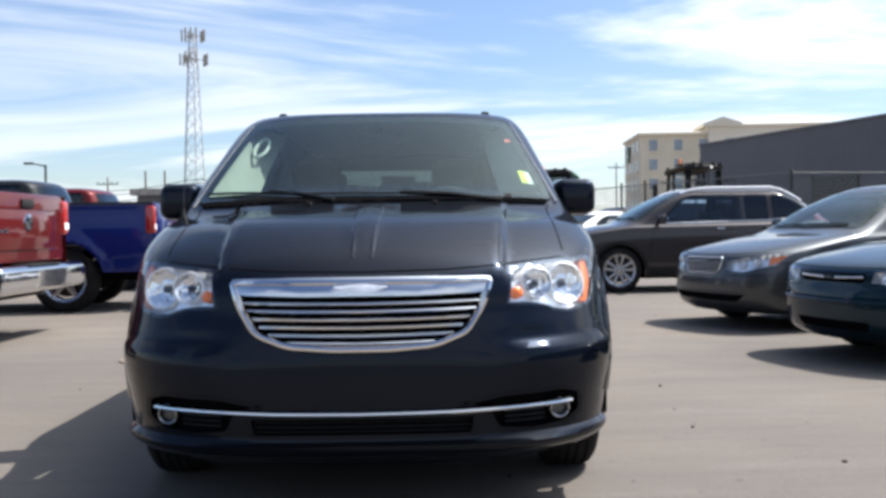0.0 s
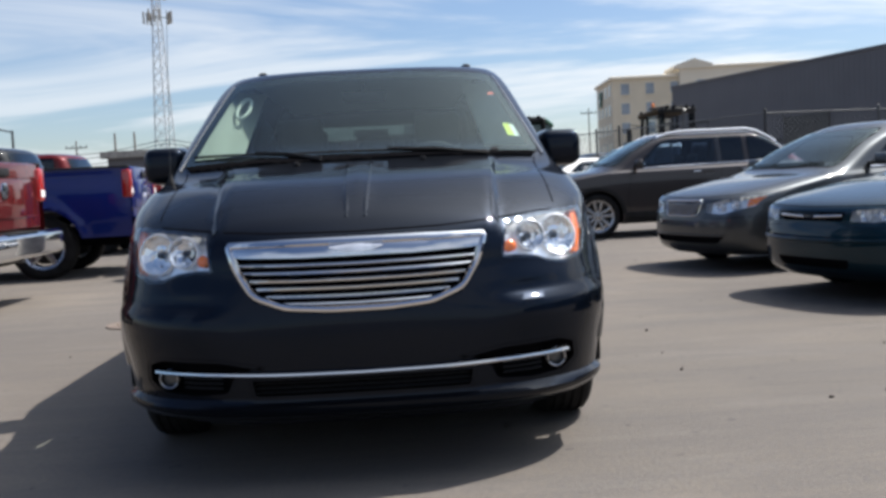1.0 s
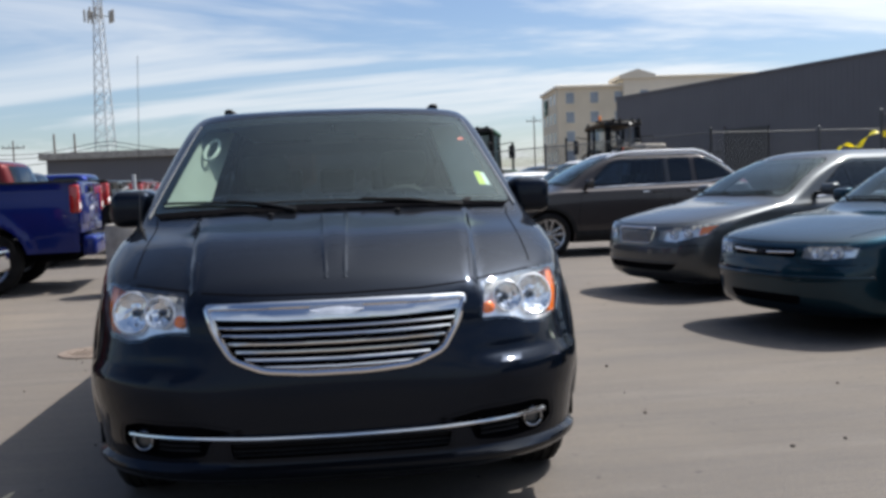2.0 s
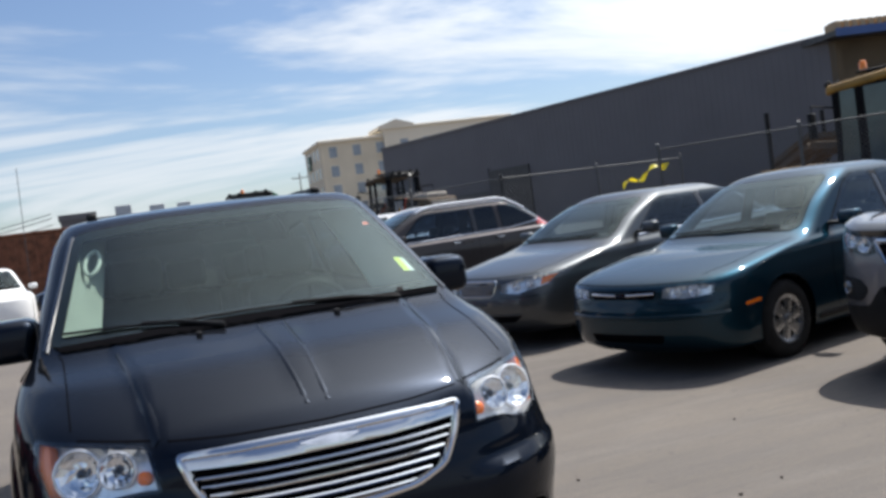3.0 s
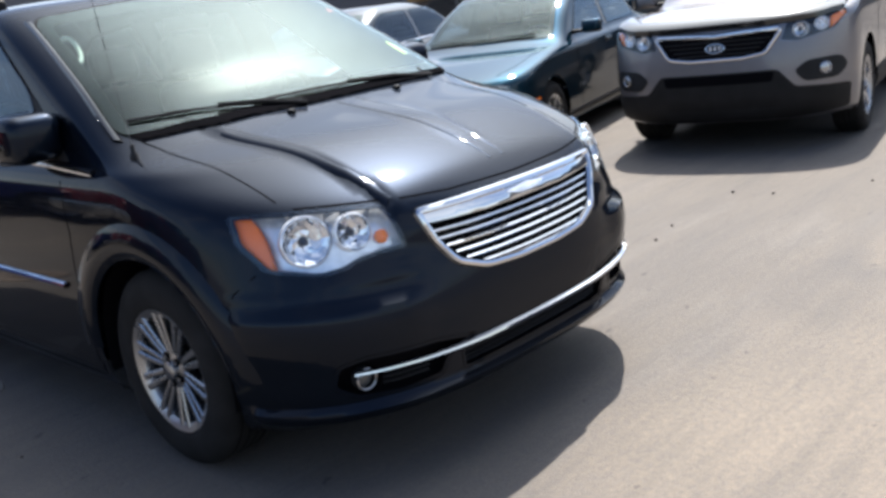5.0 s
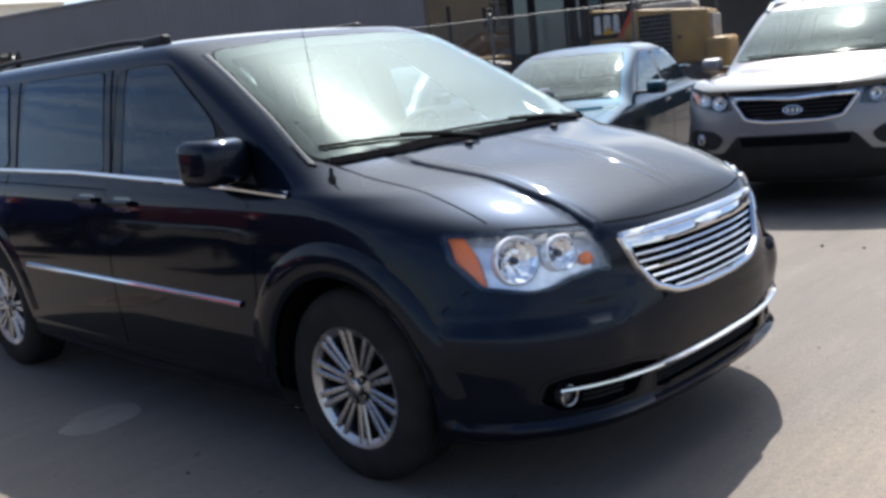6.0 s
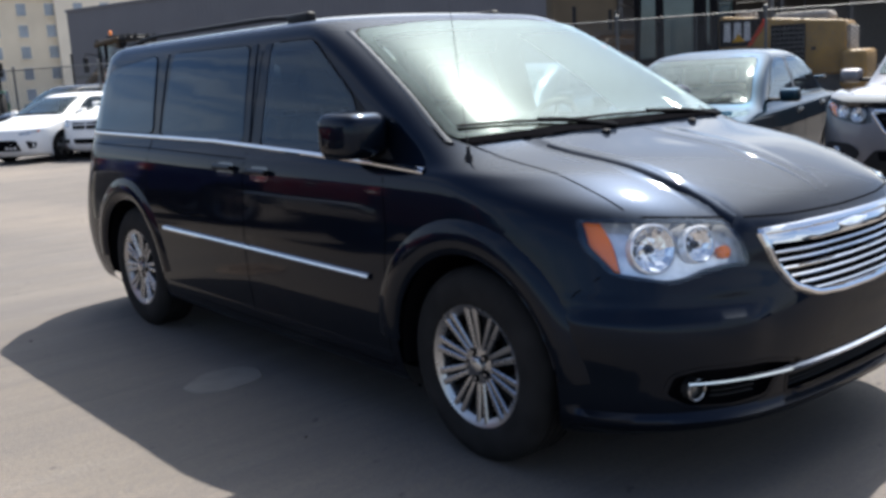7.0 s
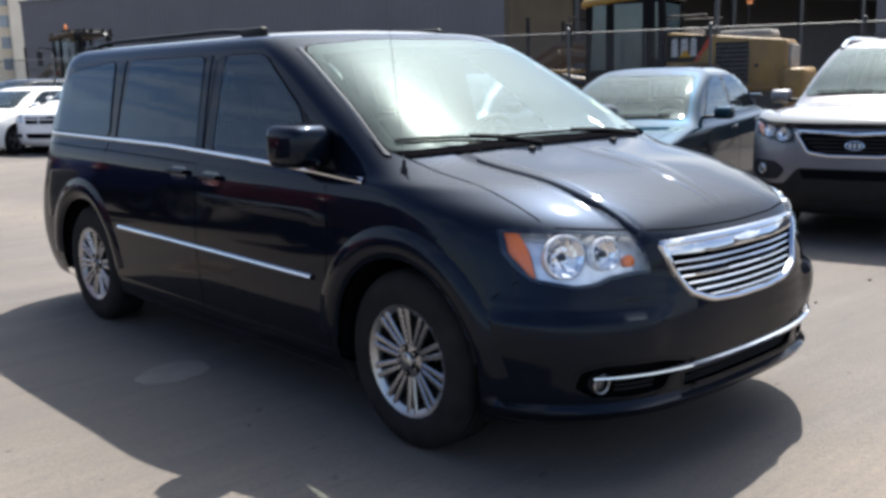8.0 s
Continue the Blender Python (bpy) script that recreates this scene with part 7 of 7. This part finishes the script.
        link("front_fender", boxed(s * 1.02 - 0.24, s * 1.02 + 0.24, 0.75, 2.25, 1.46, 1.54, 0.03, 2), body, root, smooth=True)
    b = bmesh.new()
    tube(b, [(0, 2.2, 2.0), (0, 1.2, 2.05), (0, 0.3, 1.6)], 0.12, 6)
    link("tilt_link", b, worn, root)
    b = bmesh.new()
    prof = [(-0.35, 0.25), (-1.25, 0.12), (-1.3, 0.16), (-0.45, 0.32), (-0.22, 0.62), (-0.28, 1.12), (-0.20, 1.14), (-0.12, 0.60)]
    l = [b.verts.new((-1.25, y, z)) for y, z in prof]
    r = [b.verts.new((1.25, y, z)) for y, z in prof]
    b.faces.new(l)
    b.faces.new(r[::-1])
    for k in range(len(prof)):
        b.faces.new((l[k], l[(k + 1) % len(prof)], r[(k + 1) % len(prof)], r[k]))
    link("bucket", b, worn, root)
    for y in (1.5, 4.85):
        for s in (-1, 1):
            b = bmesh.new()
            lathe(b, [(-0.22, 0.40), (-0.27, 0.55), (-0.26, 0.66), (-0.20, 0.72), (0.20, 0.72), (0.26, 0.66), (0.27, 0.55), (0.22, 0.40)], 28, at=(s * 1.0, y, 0.715))
            w = link("wheel", b, M["rubber"], root, smooth=True)
            b = bmesh.new()
            lathe(b, [(s * 0.10, 0.40), (s * 0.20, 0.38), (s * 0.12, 0.25), (s * 0.16, 0.0)], 20, at=(s * 1.0, y, 0.715))
            link("rim", b, body, w, smooth=True)


def concrete_base(place, r, h, stub):
    root = thing("concrete_bollard", pose(*place, 0), "round cast-concrete lamp base with a steel stub", "bollard", "concrete bollards")
    b = bmesh.new()
    lathe(b, [(0, r * 1.02), (0.03, r), (h - 0.03, r), (h - 0.006, r - 0.015), (h, r - 0.035), (h, 0.0)], 40, "z")
    link("cylinder", b, M["concrete"], root, smooth=True)
    b = bmesh.new()
    tube(b, [(0.05, 0, h), (0.03, 0.01, h + stub)], 0.024, 8)
    link("steel_stub", b, M["tower_steel"], root, smooth=True)


def ground_marks():
    b = bmesh.new()
    lathe(b, [(0.002, 0.27), (0.012, 0.265), (0.012, 0.23), (0.008, 0.225), (0.010, 0.21), (0.010, 0.0)], 36, "z")
    for k in range(-4, 5):
        for j in range(-4, 5):
            if k * k + j * j < 17:
                box(b, k * 0.045 - 0.014, k * 0.045 + 0.014, j * 0.045 - 0.014, j * 0.045 + 0.014, 0.010, 0.015)
    cover = link("manhole_cover", b, M["iron"])
    cover.matrix_world = pose(-2.02, 4.60, 0)
    tagged(cover, "round rusty iron manhole cover set in the ground", "manhole cover")
    b = bmesh.new()
    ring = []
    for k in range(28):
        a = 2 * math.pi * k / 28
        rr = 1 + 0.16 * noise.noise((math.cos(a) * 1.5, math.sin(a) * 1.5, 3))
        ring.append((0.21 * rr * math.cos(a), 0.16 * rr * math.sin(a)))
    top = [b.verts.new((x * 0.97, y * 0.97, 0.005)) for x, y in ring]
    low = [b.verts.new((x, y, 0.0005)) for x, y in ring]
    b.faces.new(top)
    for k in range(28):
        b.faces.new((low[k], low[(k + 1) % 28], top[(k + 1) % 28], top[k]))
    patch = link("concrete_patch", b, M["patch"])
    patch.matrix_world = pose(-1.14, 2.62, 0, 0, 0, 20)
    tagged(patch, "pale round repair patch in the pavement", "patch")
    rnd = random.Random(5)
    b = bmesh.new()
    spots = [(3.17, 0.93), (1.75, 2.88), (2.05, 0.83), (3.18, 0.66), (2.6, -0.4), (3.6, 0.2), (2.9, 2.0), (1.6, 1.6)]
    spots += [(rnd.uniform(-6, 8), rnd.uniform(-3, 12)) for _ in range(170)]
    for i, (x, y) in enumerate(spots):
        r = rnd.uniform(0.008, 0.013) if i < 8 else rnd.uniform(0.003, 0.009)
        g = bmesh.ops.create_icosphere(b, subdivisions=1, radius=r)
        sq = rnd.uniform(0.5, 0.8)
        for v in g["verts"]:
            v.co = Vector((v.co.x * rnd.uniform(0.8, 1.3) + x, v.co.y * rnd.uniform(0.8, 1.3) + y, (v.co.z + r * 0.8) * sq))
    peb = link("pebbles", b, M["pebble"])
    tagged(peb, "scattered small dark stones on the lot", "pebbles", kind="stuff")


grey_warehouse((22.9, 74.1), (34.2, 34.4), 7.6)
open_shed((34.4, 34.0), (92.0, 21.2), 7.9)
grey_warehouse((44.0, 19.0), (41.0, -48.0), 6.4)
hotel()
low_building()
lattice_tower()
utility((-23.0, 56.0), 5.4, arms=False, lamp_head=True)
utility((-21.5, 72.0), 6.0, arms=False)
utility((-20.0, 72.0), 6.0, arms=False)
line_pole = utility((-32.0, 95.0), 6.9)
utility((-9.4, 68.0), 5.9)
utility((27.0, 128.0), 10.0)
wires(line_pole)
fence("near_fence", [(9.0, 11.8), (13.0, 5.5), (17.0, -0.8)], 2.13, 0.075, "galvanised chain-link fence with a straight top rail")
fence("far_fence", [(2.0, 30.0), (7.7, 15.9), (13.0, 17.0)], 2.10, 0.12, "galvanised chain-link fence along the yard", 3.2)
barrier_tape((8.5, 12.3, 1.55), -30, 0.85)
loader((11.87, 12.65), 201, "yellow wheel loader with glazed cab and black decal panel", size=0.88)
loader((9.3, 33.8), 200, "worn brown-yellow wheel loader with an orange beacon", M["worn_yellow"], M["lens"], 0.80, 1.34)
loader((6.6, 38.5), 160, "dark green loader with a glazed cab", M["green_sign"])
concrete_base((-2.62, 9.2), 0.36, 0.90, 0.62)
concrete_base((-4.9, 24.2), 0.30, 1.10, 0.3)
pickup((-10.20, 10.04), -84, "blue full-size pickup truck with body-coloured rear bumper", M["blue_paint"], False)
pickup((-10.50, 6.45), -90, "red full-size pickup truck with chrome bumper and shield badge", M["red_paint"], badge=True)
pickup((-11.2, 15.6), -90, "black full-size pickup truck", M["black_paint"], size=1.12)
pickup((-11.33, 19.2), -90, "red full-size pickup truck in the second row", M["red_paint"], size=1.12)
pickup((-12.8, 26.0), -90, "black full-size pickup truck in the back row", M["black_paint"])
pickup((-12.4, 30.5), -90, "blue full-size pickup truck in the back row", M["blue_paint"])
far_car("estate_car", (-2.9, 20.5), 10, "silvery white car parked beyond the minivan", M["white_paint"], tall=True)
far_car("dark_saloon", (-2.7, 30.0), -80, "dark saloon car parked in front of the rusty container", M["black_paint"])
far_car("dark_suv", (4.2, 25.5), -70, "dark utility vehicle parked in the back row", M["black_paint"], tall=True)
ground_marks()
